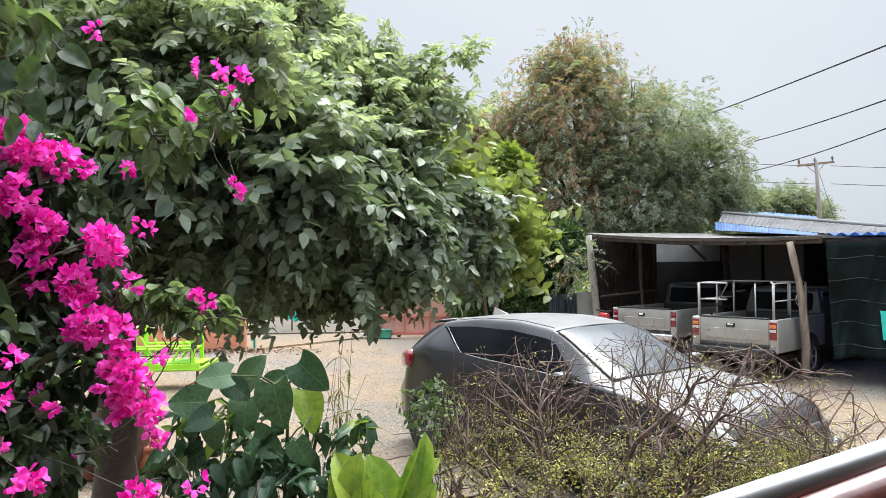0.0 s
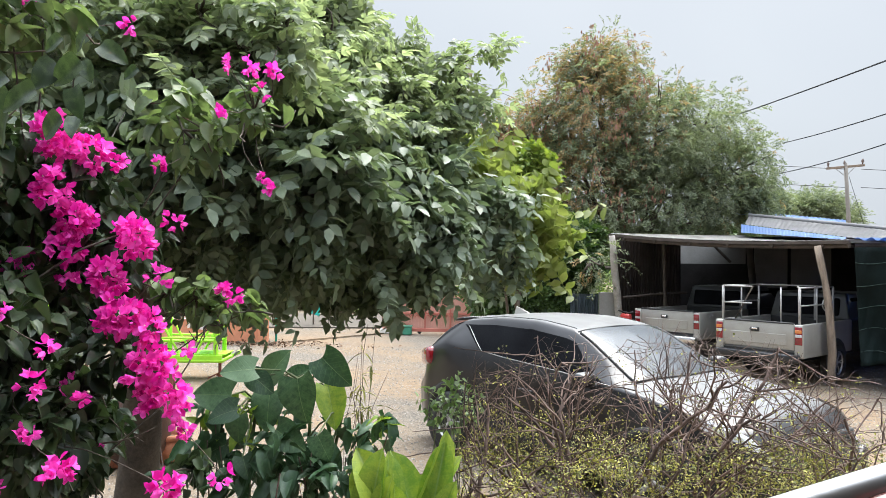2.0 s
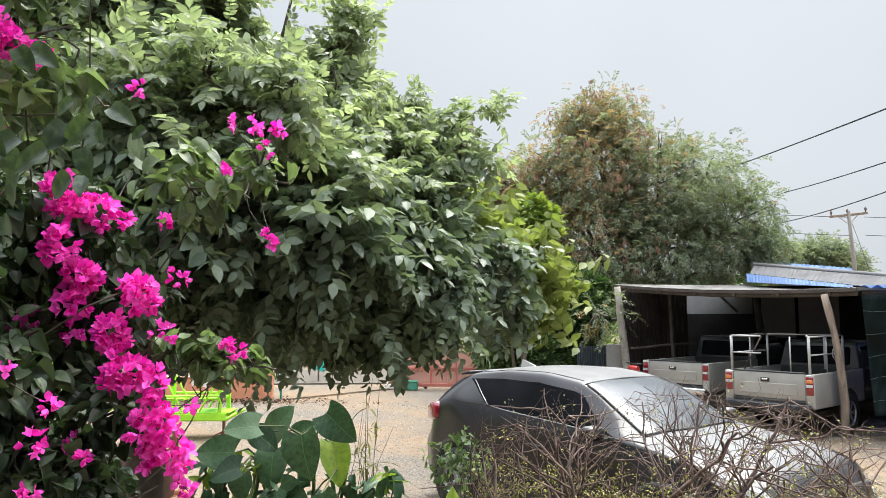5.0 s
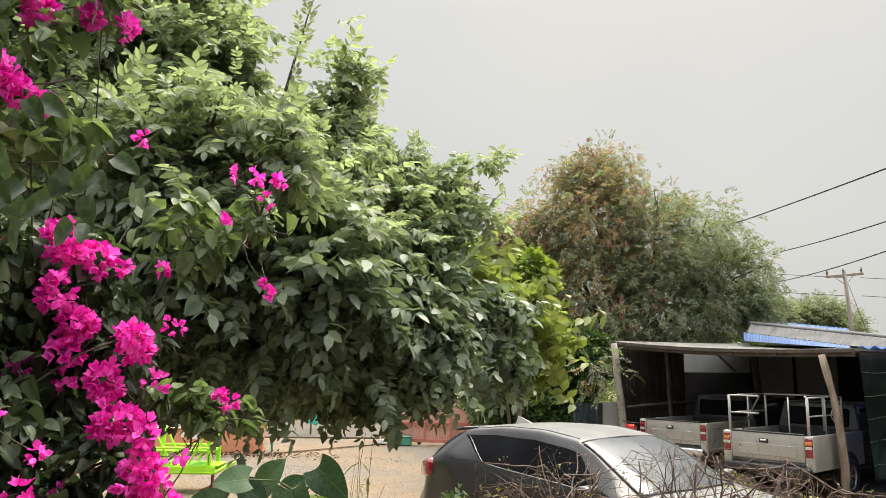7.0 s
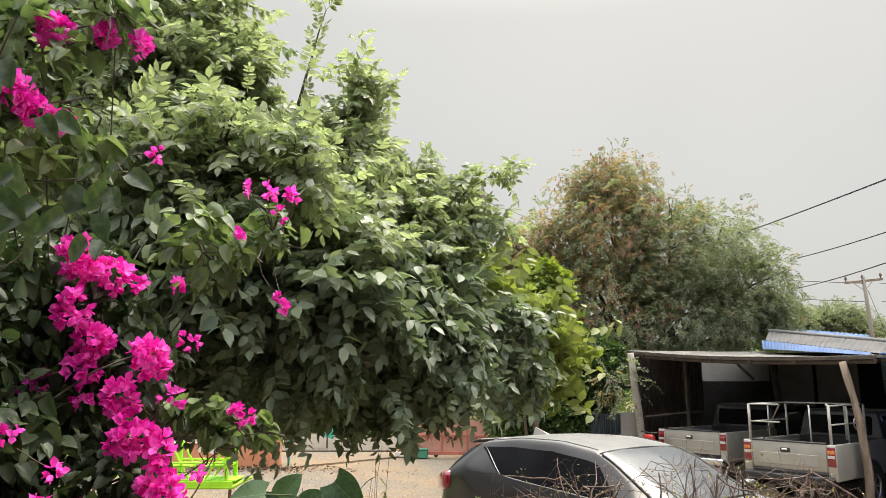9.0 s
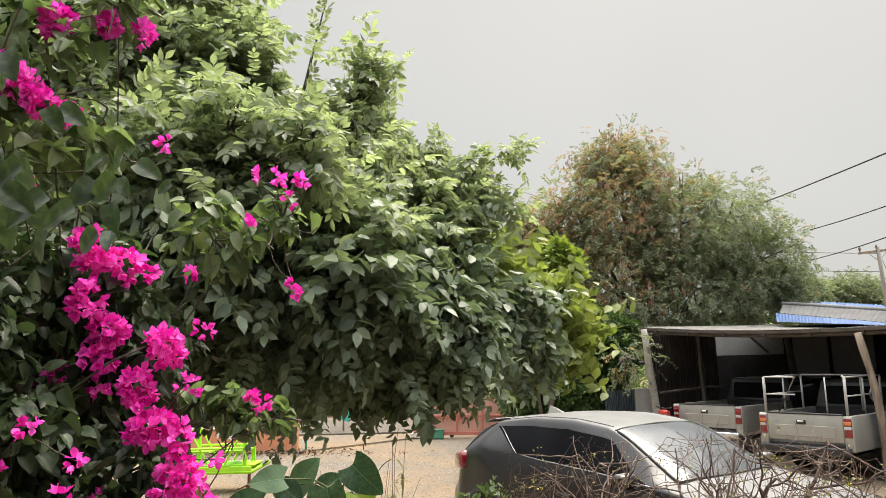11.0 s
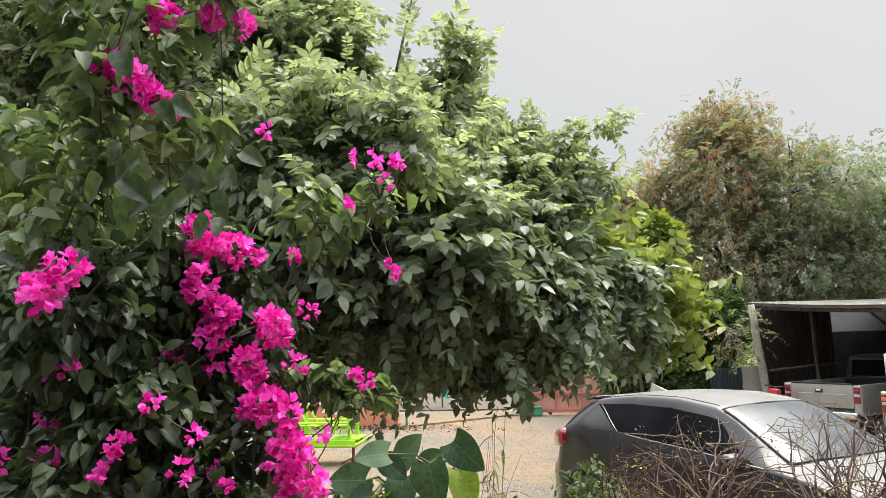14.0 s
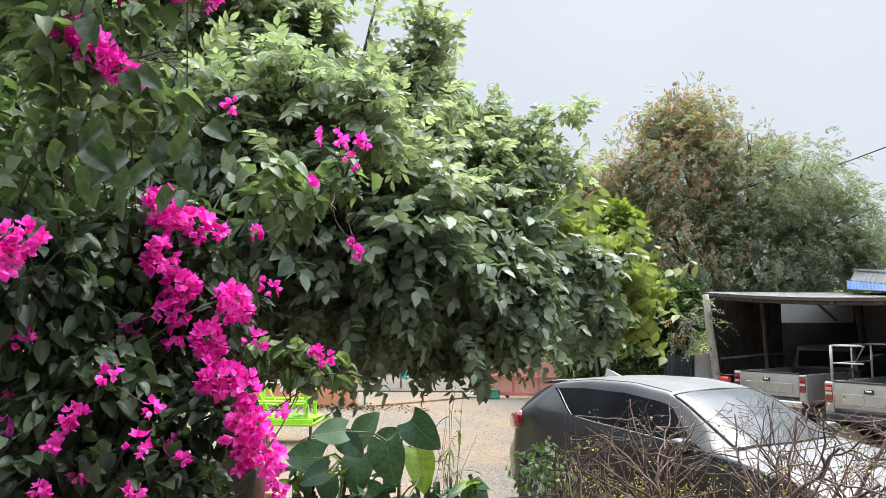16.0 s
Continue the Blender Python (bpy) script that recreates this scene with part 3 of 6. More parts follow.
def corrugated(a, b, c, d, waves, amp, thick=0.006, nv=2, sag=0.0):
    """Corrugated sheet with corners a (start), b (along the waves' row), c (opposite b), d; waves counted from a to b."""
    a, b, c, d = (Vector(p) for p in (a, b, c, d))
    nrm = (b - a).cross(d - a).normalized()

    def fn(u, v):
        p = a.lerp(b, u).lerp(d.lerp(c, u), v)
        return p + nrm * amp * math.sin(2 * math.pi * waves * u) - Vector((0, 0, sag * 4 * u * (1 - u)))
    bm = grid_mesh(fn, waves * 6, nv)
    r = bmesh.ops.solidify(bm, geom=list(bm.faces), thickness=thick)
    return bm


def wobbly_post(a, b, r0, r1, seed, sides=10):
    rng = np.random.default_rng(seed)
    pts = branch_path(a, b, 0.03, rng, 9)
    return tube(pts, [r0 + (r1 - r0) * k / 8 + rng.normal(0, 0.004) for k in range(9)], sides)


def build_shed():
    s = empty("carport", "open timber carport with low sheet roof and dark interior", "carport")
    tagged(s, kind="structure")
    A, B = Vector((3.65, 18.70, 2.98)), Vector((6.84, 13.05, 2.69))      # front eave
    back = Vector((4.3, 2.9, 0.05))
    C, D = B + back, A + back
    part("roof_sheet", corrugated(A, B, C, D, 60, 0.006, sag=0.09), M["zinc"], s, "weathered zinc roof sheet")
    part("eave_beam", tube([A.lerp(B, u) + Vector((0.05, 0.1, -0.10 - 0.36 * u * (1 - u))) for u in np.linspace(0, 1, 9)], 0.055, 8), M["dark_wood"], s)
    fascia = bmesh.new()
    for k in range(8):
        p, q = (A.lerp(B, u) - Vector((0, 0, 0.36 * u * (1 - u) + 0.045)) for u in (k / 8, (k + 1) / 8))
        box(((q - p).length + 0.02, 0.03, 0.055), (0, 0, 0), 0, Matrix.Translation((p + q) / 2) @ (q - p).to_track_quat("X", "Z").to_matrix().to_4x4(), fascia)
    part("fascia", fascia, M["dark_wood"], s)
    for k in range(6):
        u = (k + 0.5) / 6
        p = A.lerp(B, u) + Vector((0, 0, -0.09 - 0.36 * u * (1 - u)))
        part("rafter", tube([p, p + back], 0.045, 6), M["dark_wood"], s)
    part("post", wobbly_post((6.80, 13.60, -0.05), (6.49, 13.5, 2.58), 0.074, 0.062, 3), M["weathered_wood"], s, "leaning grey timber post", True)
    part("post", wobbly_post((3.92, 18.2, -0.05), (3.62, 18.15, 2.9), 0.10, 0.08, 4), M["bark_pale"], s, "pale timber post", True)
    part("post", wobbly_post((5.15, 18.6, -0.05), (5.0, 18.5, 2.9), 0.05, 0.05, 5), M["dark_wood"], s, "", True)
    part("post", wobbly_post((10.9, 15.9, -0.05), (10.9, 15.9, 3.0), 0.07, 0.06, 7), M["dark_wood"], s, "", True)
    part("cross_rail", tube([(3.9, 18.15, 1.35), (5.1, 18.55, 1.45), (5.7, 18.9, 1.45)], 0.035, 6), M["dark_wood"], s)
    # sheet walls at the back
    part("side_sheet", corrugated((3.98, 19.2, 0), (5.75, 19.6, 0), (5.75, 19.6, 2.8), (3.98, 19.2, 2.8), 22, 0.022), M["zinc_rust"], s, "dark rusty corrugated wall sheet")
    # near-black walls: the carport's inner shade is put into their colour
    part("back_wall", box((9.2, 0.12, 3.0), (9.6, 21.75, 1.5)), M["shade_black"], s, "unlit dark back wall")
    # end wall added behind the net to keep light out
    part("end_wall", box((0.12, 11.6, 2.7), (14.1, 15.9, 1.35)), M["shade_black"], s, "added dark end wall that shuts out light")
    part("side_wall", box((0.10, 2.2, 2.9), (5.05, 20.6, 1.45)), M["shade_black"], s, "unlit dark side wall")
    # inner roof added out of sight to stop light leaking in from above
    rear = bmesh.new()
    for dz in (0.0, 0.02):
        rear.faces.new([rear.verts.new((x, y, z + dz)) for x, y, z in ((7.5, 21.8, 2.99), (10.9, 15.9, 2.80), (14.2, 16.0, 2.72), (14.2, 21.8, 2.90))])
    part("rear_roof", rear, M["zinc_rust"], s, "added rusty sheet that shuts light out of the carport")
    part("panel", box((1.95, 0.03, 0.86), (7.22, 21.5, 2.62), 0.005), M["plaster"], s, "pale board under the roof")
    part("panel", box((0.95, 0.03, 1.40), (8.85, 21.3, 2.20), 0.005), M["plaster"], s, "grey board under the roof")
    part("panel", box((1.15, 0.03, 1.30), (9.98, 21.25, 2.25), 0.005), M["plaster"], s, "grey board under the roof")
    part("hanging_sheet", box((2.6, 0.03, 1.5), (7.1, 21.4, 1.45), 0.005), M["shade_black"], s, "black sheet")
    part("brace", tube([(7.15, 21.2, 2.75), (7.65, 21.2, 2.25)], 0.04, 6), M["dark_wood"], s)
    part("post", wobbly_post((8.45, 20.9, -0.05), (8.05, 20.9, 2.95), 0.10, 0.09, 8), M["dark_wood"], s, "", True)
    # blue lean-to roof on the net side
    E0, E1 = Vector((6.95, 13.1, 2.70)), Vector((12.3, 9.9, 2.66))
    up = Vector((3.2, 4.2, 0.10))
    part("blue_roof", corrugated(E0, E1, E1 + up, E0 + up, 30, 0.03), M["blue_roof"], s, "blue painted corrugated roof")
    part("eave_beam", tube([E0 + Vector((0.1, 0.15, -0.12)), E1 + Vector((0.1, 0.15, -0.12))], 0.06, 8), M["dark_wood"], s)
    part("post", wobbly_post((12.3, 10.2, -0.05), (12.3, 10.2, 2.6), 0.07, 0.06, 9), M["weathered_wood"], s, "", True)


build_shed()


def build_net():
    n = empty("shade_net", "dark green shade net hanging from the carport roof", "net")
    E0, E1 = Vector((6.98, 13.16, 0)), Vector((12.2, 10.05, 0))

    def at(u, v, lift=0.0):
        p = E0.lerp(E1, u)
        w = 0.11 * math.sin(u * 52 + 2.5 * v + 1.5 * math.sin(v * 4)) * (0.3 + 0.7 * v) + 0.06 * math.sin(u * 19 + v * 6) + 0.03 * math.sin(u * 130 + v * 9 + 3 * math.sin(v * 7 + u * 31))
        sag = 0.05 * math.sin(u * 21)
        return Vector((p.x + 0.12 * v - w * 0.5 - lift * 0.5, p.y - w - lift, 2.55 + (0.42 + sag - 2.55) * v))
    ob = part("cloth", grid_mesh(at, 130, 24), M["net"], n, "", True)
    ob.modifiers.new("thick", "SOLIDIFY").thickness = 0.004
    for k in range(5):
        v = 0.13 + 0.19 * k
        part("seam", tube([at(i / 60, v + 0.012 * math.sin(i * 0.7 + k), 0.012) for i in range(61)], 0.006, 4), M["net_line"], n, "pale woven seam line")
    t = empty("tarp", "small bright teal tarp hung on the net", "tarp")
    part("cloth", grid_mesh(lambda u, v: at(0.128 + 0.1 * u, 0.58 + 0.24 * v, 0.05 + 0.02 * math.sin(u * 9)), 10, 8), M["teal"], t).modifiers.new("thick", "SOLIDIFY").thickness = 0.006


build_net()


def build_far_house():
    h = empty("building", "long low building with grey fibre-cement and blue roofs", "building")
    part("wall", box((5.5, 0.2, 3.1), (12.6, 23.4, 1.55), m=Matrix()), M["plaster"], h)
    part("roof", corrugated((7.83, 20.6, 3.33), (10.90, 15.7, 2.50), (12.20, 17.0, 2.82), (8.48, 22.0, 3.66), 44, 0.006), M["fibre_roof"], h, "weathered grey corrugated roof")
    part("ridge", tube([(8.48, 22.0, 3.68), (12.20, 17.0, 2.84)], 0.06, 10), M["fibre_roof"], h, "", True)
    part("blue_roof", corrugated((8.45, 23.0, 3.78), (11.2, 21.7, 3.36), (13.4, 26.0, 3.78), (9.7, 26.0, 4.10), 24, 0.010), M["blue_roof"], h, "blue sheet roof")
    part("lower_roof", corrugated((7.51, 20.0, 3.07), (8.76, 16.9, 2.8), (8.96, 17.3, 2.87), (7.73, 20.6, 3.33), 30, 0.003), M["blue_roof"], h, "bright blue roof sheet")
    s = empty("store", "small lean-to with bluish corrugated door and white wall", "store")
    part("sheet", corrugated((2.62, 18.4, 0), (3.34, 18.4, 0), (3.34, 18.4, 1.42), (2.62, 18.4, 1.42), 12, 0.018), M["blue_zinc"], s, "blue-grey corrugated sheet")
    part("wall", box((0.5, 0.1, 1.46), (3.60, 18.4, 0.73), 0.01), M["plaster"], s, "white painted wall")


build_far_house()


def build_pole(x, y, height, lean, arm_turn, label):
    p = empty("utility_pole", label, "utility pole", loc=(x, y, 0))
    top = Vector((lean, 0, height))
    part("shaft", tube([(0, 0, -0.1), top * 0.5, top], [0.16, 0.13, 0.10], 10), M["pole"], p, "", True)
    m = Matrix.Translation(top - Vector((0, 0, 0.25))) @ pose(0, 0, 0, 0, -5, arm_turn)
    part("crossarm", box((2.2, 0.12, 0.14), bevel=0.01, m=m), M["weathered_wood"] if lean else M["pole"], p)
    part("brace", tube([m @ Vector((-0.6, 0.08, 0)), m @ Vector((0, 0.08, -0.6))], 0.02, 6), M["zinc"], p)
    part("brace", tube([m @ Vector((0.6, 0.08, 0)), m @ Vector((0, 0.08, -0.6))], 0.02, 6), M["zinc"], p)
    for k in (-1.0, -0.05, 1.0):
        part("insulator", lathe([(0.0, 0.34), (0.05, 0.32), (0.04, 0.26), (0.085, 0.24), (0.05, 0.18), (0.085, 0.16), (0.04, 0.08), (0.03, 0.0)], 10, None, "z", m @ Vector((k, 0, 0.07))), M["insulator"], p, "", True)
    return p


build_pole(23.55, 45.0, 8.4, -0.45, -6, "grey utility pole with wooden crossarm and three insulators")
build_pole(-0.1, 30.0, 10.2, -0.9, 12, "concrete utility pole with crossarm behind the trees")


def cable(name, a, b, sag, r, label):
    a, b = Vector(a), Vector(b)
    pts = [a.lerp(b, t) - Vector((0, 0, sag * 4 * t * (1 - t))) for t in np.linspace(0, 1, 25)]
    tagged(mesh_ob(name, tube(pts, r, 5), M["cable"]), label, "cable", "overhead cables")


cable("overhead_cable", (6.93, 5.0, 5.26), (8.21, 22.0, 6.76), 0.05, 0.016, "black overhead service cable above the carport")
cable("overhead_cable", (5.8, 4.0, 4.36), (9.49, 22.0, 5.87), 0.12, 0.013, "black overhead service cable above the carport")
cable("overhead_cable", (5.86, 4.0, 4.37), (9.39, 22.0, 4.95), 0.20, 0.012, "black overhead service cable above the carport")
for k, (dz, dx) in enumerate(((0.0, 0.0), (-0.75, 0.0))):
    cable("overhead_cable", (24.0, 44.9, 8.0 + dz * 1.5), (75, 52, 8.6 + dz * 2), 0.5, 0.02, "thin power line running off a pole")
    cable("overhead_cable", (23.0, 44.9, 8.0 + dz * 1.5), (-2, 62, 13.5 + dz * 2), 0.5, 0.02, "thin power line running off a pole")
for dz in (0.0, -0.75, -1.5):
    cable("overhead_cable", (-0.9, 30.0, 10.2 + dz), (20.0, 70.0, 14.0 + dz), 0.8, 0.012, "thin power line behind the trees")
    cable("overhead_cable", (-0.9, 30.0, 10.2 + dz), (-40.0, 24.0, 10.2 + dz), 0.8, 0.012, "thin power line behind the trees")
cable("guy_wire", (23.3, 45.0, 7.6), (25.6, 45.0, 0), 0.0, 0.014, "thin stay wire of a utility pole")


def build_porch():
    tagged(mesh_ob("porch_floor", box((7.0, 2.3, 0.9), (0, -0.95, 0.45), 0.01), M["concrete"]), "raised concrete porch floor", "floor", kind="structure")
    # unseen house wall and porch roof, added to hold back light from behind
    bm = bmesh.new()
    box((17, 0.2, 4.4), (0, -2.2, 2.2), 0, None, bm)
    box((17, 2.3, 0.1), (0, -1.05, 3.6), 0, None, bm)
    tagged(mesh_ob("wall_house", bm, M["dark_wood"]), "unseen dark house wall and porch roof added to block sky light", "wall", kind="structure")
    r = empty("handrail", "dark red wooden handrail with polished steel cap", "handrail")
    a, b = Vector((0.310, 0.590, 2.030)), Vector((1.727, 1.616, 2.030))
    d = (b - a).normalized()
    n = Vector((0, 0, 1)).cross(d)
    part("cap", tube([a - d * 0.35 + Vector((0, 0, 0.012)), b + Vector((0, 0, 0.012))], 0.016, 20), M["steel"], r, "polished steel cap rail", True)
    part("rail", tube([a - d * 0.35 + Vector((0.015, -0.021, -0.014)), b + Vector((0.015, -0.021, -0.014))], 0.024, 20), M["brownred"], r, "dark red varnished wood rail", True)
    for k in (0.25, 1.0, 1.7):
        p = a + d * k
        part("baluster", tube([(p.x, p.y, 0.02), (p.x, p.y, 1.965)], 0.015, 12), M["steel"], r, "", True)


build_porch()


# ---- trees ----
BIG_CLUSTERS = [(-0.97, 1.7, 2.58, 0.08), (-0.91, 1.75, 2.54, 0.06), (-0.96, 1.65, 2.45, 0.06), (-0.93, 1.7, 2.37, 0.07), (-0.94, 1.7, 2.3, 0.06),
                (-0.77, 1.7, 2.33, 0.07), (-0.84, 1.7, 2.23, 0.07), (-0.78, 1.65, 2.14, 0.07), (-0.71, 1.65, 2.11, 0.05), (-0.7, 1.65, 2.01, 0.08),
                (-0.71, 1.65, 1.94, 0.05), (-0.64, 1.65, 1.94, 0.05), (-0.79, 1.4, 1.84, 0.04), (-0.51, 1.6, 1.77, 0.03), (-0.6, 1.5, 1.77, 0.04),
                (-1.12, 1.5, 3.0, 0.05), (-1.07, 1.5, 2.96, 0.06), (-1.02, 1.52, 2.92, 0.05), (-0.98, 1.55, 2.9, 0.035), (-1.04, 1.6, 3.17, 0.06),
                (-0.94, 1.65, 3.18, 0.05), (-0.86, 1.7, 3.17, 0.04), (-1.08, 1.31, 2.46, 0.055), (-1.11, 1.27, 2.41, 0.06)]
SMALL_CLUSTERS = [(-0.84, 1.80, 2.90, 0.03), (-0.61, 1.90, 2.82, 0.02), (-0.55, 1.90, 2.81, 0.03), (-0.49, 1.90, 2.79, 0.03), (-0.52, 1.90, 2.74, 0.02), (-0.63, 1.90,
    2.69, 0.02), (-0.84, 1.75, 2.53, 0.03), (-0.78, 1.85, 2.53, 0.02), (-0.52, 2.00, 2.47, 0.02), (-0.54, 2.00, 2.51, 0.01), (-0.70, 1.75, 2.37,
    0.03), (-0.59, 1.90, 2.17, 0.02), (-0.62, 1.90, 2.19, 0.01), (-0.94, 1.70, 2.22, 0.02), (-0.71, 1.70, 2.23, 0.03), (-0.64, 1.70, 2.05, 0.02),
    (-0.62, 1.65, 1.86, 0.02), (-0.64, 1.65, 1.88, 0.02), (-0.80, 1.50, 1.96, 0.01), (-0.82, 1.40, 2.09, 0.02), (-1.04, 1.50, 2.72, 0.03), (-0.92,
    1.40, 2.16, 0.03), (-1.00, 1.40, 2.07, 0.03), (-0.85, 1.40, 2.01, 0.03)]
BOUG_LOBES = [(-1.19, 1.80, 2.46, 0.21), (-1.04, 1.85, 2.17, 0.16), (-1.11, 1.60, 2.11, 0.20), (-0.85, 1.75, 2.03, 0.11), (-1.02, 1.85, 2.49, 0.16), (-0.97, 1.60,
    1.84, 0.15), (-1.17, 1.60, 2.82, 0.17), (-1.24, 1.50, 2.37, 0.21), (-1.05, 1.75, 2.90, 0.11), (-1.16, 1.50, 1.93,
    0.19), (-0.80, 2.05, 2.66, 0.15), (-0.60, 2.10, 2.73, 0.10), (-0.90, 1.85, 2.32, 0.13), (-1.35, 1.90, 1.89, 0.22), (-1.59, 2.00, 2.13, 0.25), (-1.22, 1.90, 1.67, 0.16), (-1.14, 2.00, 1.87, 0.14), (-1.47, 1.80, 1.71, 0.21), (-1.18, 2.10, 1.71, 0.17), (-1.34, 2.10, 1.90, 0.17), (-1.09, 1.62, 3.12, 0.13), (-1.18, 1.52, 2.97, 0.13), (-0.93, 1.68, 3.24, 0.10), (-1.28, 1.55, 3.20, 0.16)]
BOUG_SPRAYS = [(-0.81, 2.2, 2.15, 0.07), (-0.9, 2.2, 2.17, 0.06), (-0.64, 2.2, 2.11, 0.05), (-0.76, 2.2, 2.09, 0.05)]
NEAR_LEAVES = [(-0.46, 0.85, 2.51, 0.05), (-0.46, 0.80, 2.45, 0.05), (-0.46, 0.95, 2.50, 0.04), (-0.51, 0.80, 2.55, 0.04), (-0.56, 0.80, 2.49, 0.05), (-0.49, 1.10,
    2.58, 0.04)]
HEART = [(-0.78, 2.52, 1.87, 0.159, 175),
         (-0.66, 2.62, 1.88, 0.166, 60),
         (-0.59, 2.72, 1.83, 0.123, 40),
         (-0.7, 2.57, 1.81, 0.132, -30),
         (-0.71, 2.67, 1.69, 0.187, -90),
         (-0.55, 2.52, 1.76, 0.208, -80),
         (-0.45, 2.62, 1.72, 0.208, -70), (-0.48, 2.72, 1.78, 0.098, 100), (-0.43, 2.57, 1.86, 0.187, -40), (-0.93, 2.67, 1.75, 0.195, 172), (-0.84, 2.52, 1.71, 0.153, 188), (-0.81, 2.62, 1.63, 0.132, -90), (-0.94, 2.72, 1.52, 0.153, 200), (-0.6, 2.57, 1.61, 0.174, -20), (-0.55, 2.67, 1.51, 0.153, 0), (-0.46, 2.52, 1.59, 0.132, -60), (-0.46, 2.62, 1.48, 0.115, -90), (-0.69, 2.72, 1.44, 0.132, -120), (-0.76, 2.57, 1.5, 0.117, -60)]
MID_LOBES = [(-0.61, 2.60, 1.52, 0.18), (-0.42, 2.60, 1.47, 0.14), (-0.82, 2.80, 1.48, 0.13), (-0.35, 2.70, 1.57, 0.11), (-0.98, 2.80, 1.62, 0.11), (-0.25, 2.60,
    1.66, 0.06),
             (-0.97, 2.6, 1.51, 0.09), (-1.06, 2.6, 1.43, 0.08), (-0.83, 2.6, 1.44, 0.1), (-0.59, 2.6, 1.44, 0.13)]
WEED_LOBES = [(-0.08, 5.20, 1.13, 0.14), (-0.20, 5.20, 1.24, 0.10), (0.05, 5.20, 1.22, 0.12), (-0.03, 5.20, 1.34, 0.09)]
# last three lobes: low feathery-tree foliage, its shade given by dark hedge leaves
HEDGE_LOBES = [(0.94, 20.00, 1.21, 0.94), (2.04, 20.00, 1.28, 1.10), (3.00, 19.50, 2.15, 0.55), (1.46, 20.50, 1.99, 0.81), (2.45, 20.0, 2.35, 0.85), (3.1, 20.2, 2.75, 0.70), (2.2, 20.4, 3.1, 0.7)]
YELLOW_LOBES = [(0.55, 13.00, 2.51, 0.41), (1.15, 16.00, 2.35, 0.50), (0.42, 12.00, 2.97, 0.38), (1.43, 16.00, 4.33, 0.50)]
CROWN = [(-0.84, 4.2, 3.84, 0.10), (-1.50, 4.0, 4.05, 0.31), (-1.8, 3.8, 3.91, 0.48), (-0.80, 4.0, 3.44, 0.29),
         (-1.26, 3.6, 3.29, 0.48), (-1.83, 3.4, 3.24, 0.48), (-0.28, 4.2, 3.16, 0.21), (-0.69, 3.5, 2.8, 0.44),
         (-1.24, 3.3, 2.78, 0.42), (-0.27, 4.2, 2.69, 0.36), (0.18, 4.6, 2.58, 0.22), (0.26, 4.6, 2.32, 0.15),
         (-0.39, 3.8, 2.57, 0.3), (-0.87, 3.4, 2.45, 0.3), (-0.14, 4.2, 2.5, 0.18), (-0.62, 3.7, 2.32, 0.2),
         (-1.77, 3.3, 2.7, 0.45), (-1.98, 4.0, 4.54, 0.52), (-1.68, 4.2, 4.55, 0.18), (-2.48, 3.8, 4.1, 0.6),
         (-2.87, 3.6, 3.66, 0.62), (-2.66, 3.4, 2.97, 0.53), (-1.05, 4.6, 2.72, 0.36), (-0.5, 4.4, 3.55, 0.16),
         (-0.27, 4.4, 3.36, 0.16), (-0.06, 4.5, 3.3, 0.12), (-0.22, 4.4, 3.06, 0.19), (-0.02, 4.5, 2.54, 0.2),
         (-3.0, 3.6, 4.35, 0.5), (-2.55, 3.8, 4.75, 0.45), (-0.7, 4.2, 4.10, 0.07), (-0.77, 4.2, 3.95, 0.10),
         (-0.98, 4.2, 3.78, 0.12), (-0.62, 4.2, 3.64, 0.09),
         (-1.12, 3.0, 3.34, 0.17), (-0.91, 3.0, 3.16, 0.14), (-1.28, 3.0, 3.17, 0.14), (-0.74, 3.0, 3.28, 0.13), (-1.05, 3.0, 3.02, 0.12), (-1.41, 3.0, 3.32, 0.14)]
DEEP = [(-2.5, 5.4, 3.0, 0.6), (-1.9, 5.7, 2.95, 0.6), (-1.4, 5.6, 2.9, 0.55), (-0.95, 5.6, 2.85, 0.45), (-2.2, 5.6, 3.5, 0.6), (-1.6, 5.7, 3.5, 0.55), (-1.1, 5.5, 3.35, 0.45), (-3.2, 5.2, 3.2, 0.7), (-2.9, 5.2, 2.6, 0.5), (-1.2, 4.9, 2.5, 0.3), (-1.7, 5.0, 2.5, 0.35)]
FRINGE = [(-1.03, 3.9, 2.2, 0.09),
          (-0.85, 3.9, 2.16, 0.09),
          (-0.66, 3.9, 2.15, 0.1),
          (-0.47, 3.9, 2.2, 0.1), (-0.28, 3.9, 2.23, 0.11), (-0.11, 3.9, 2.26, 0.09), (-1.22, 3.9, 2.14, 0.07), (-0.94, 3.9, 2.33, 0.14), (-0.72, 3.9, 2.36, 0.16), (-0.5, 3.9, 2.37, 0.16), (-0.25, 3.9, 2.41, 0.14), (-1.38, 3.9, 2.36, 0.19), (-1.13, 3.9, 2.36, 0.19), (-1.47, 3.9, 2.24, 0.11), (-1.32, 3.9, 2.16, 0.09)]
INNER = [(-0.45, 4.7, 2.66, 0.34), (-1.7, 4.5, 2.80, 0.45), (-1.1, 4.6, 2.85, 0.40), (-1.9, 4.2, 3.3, 0.5)]


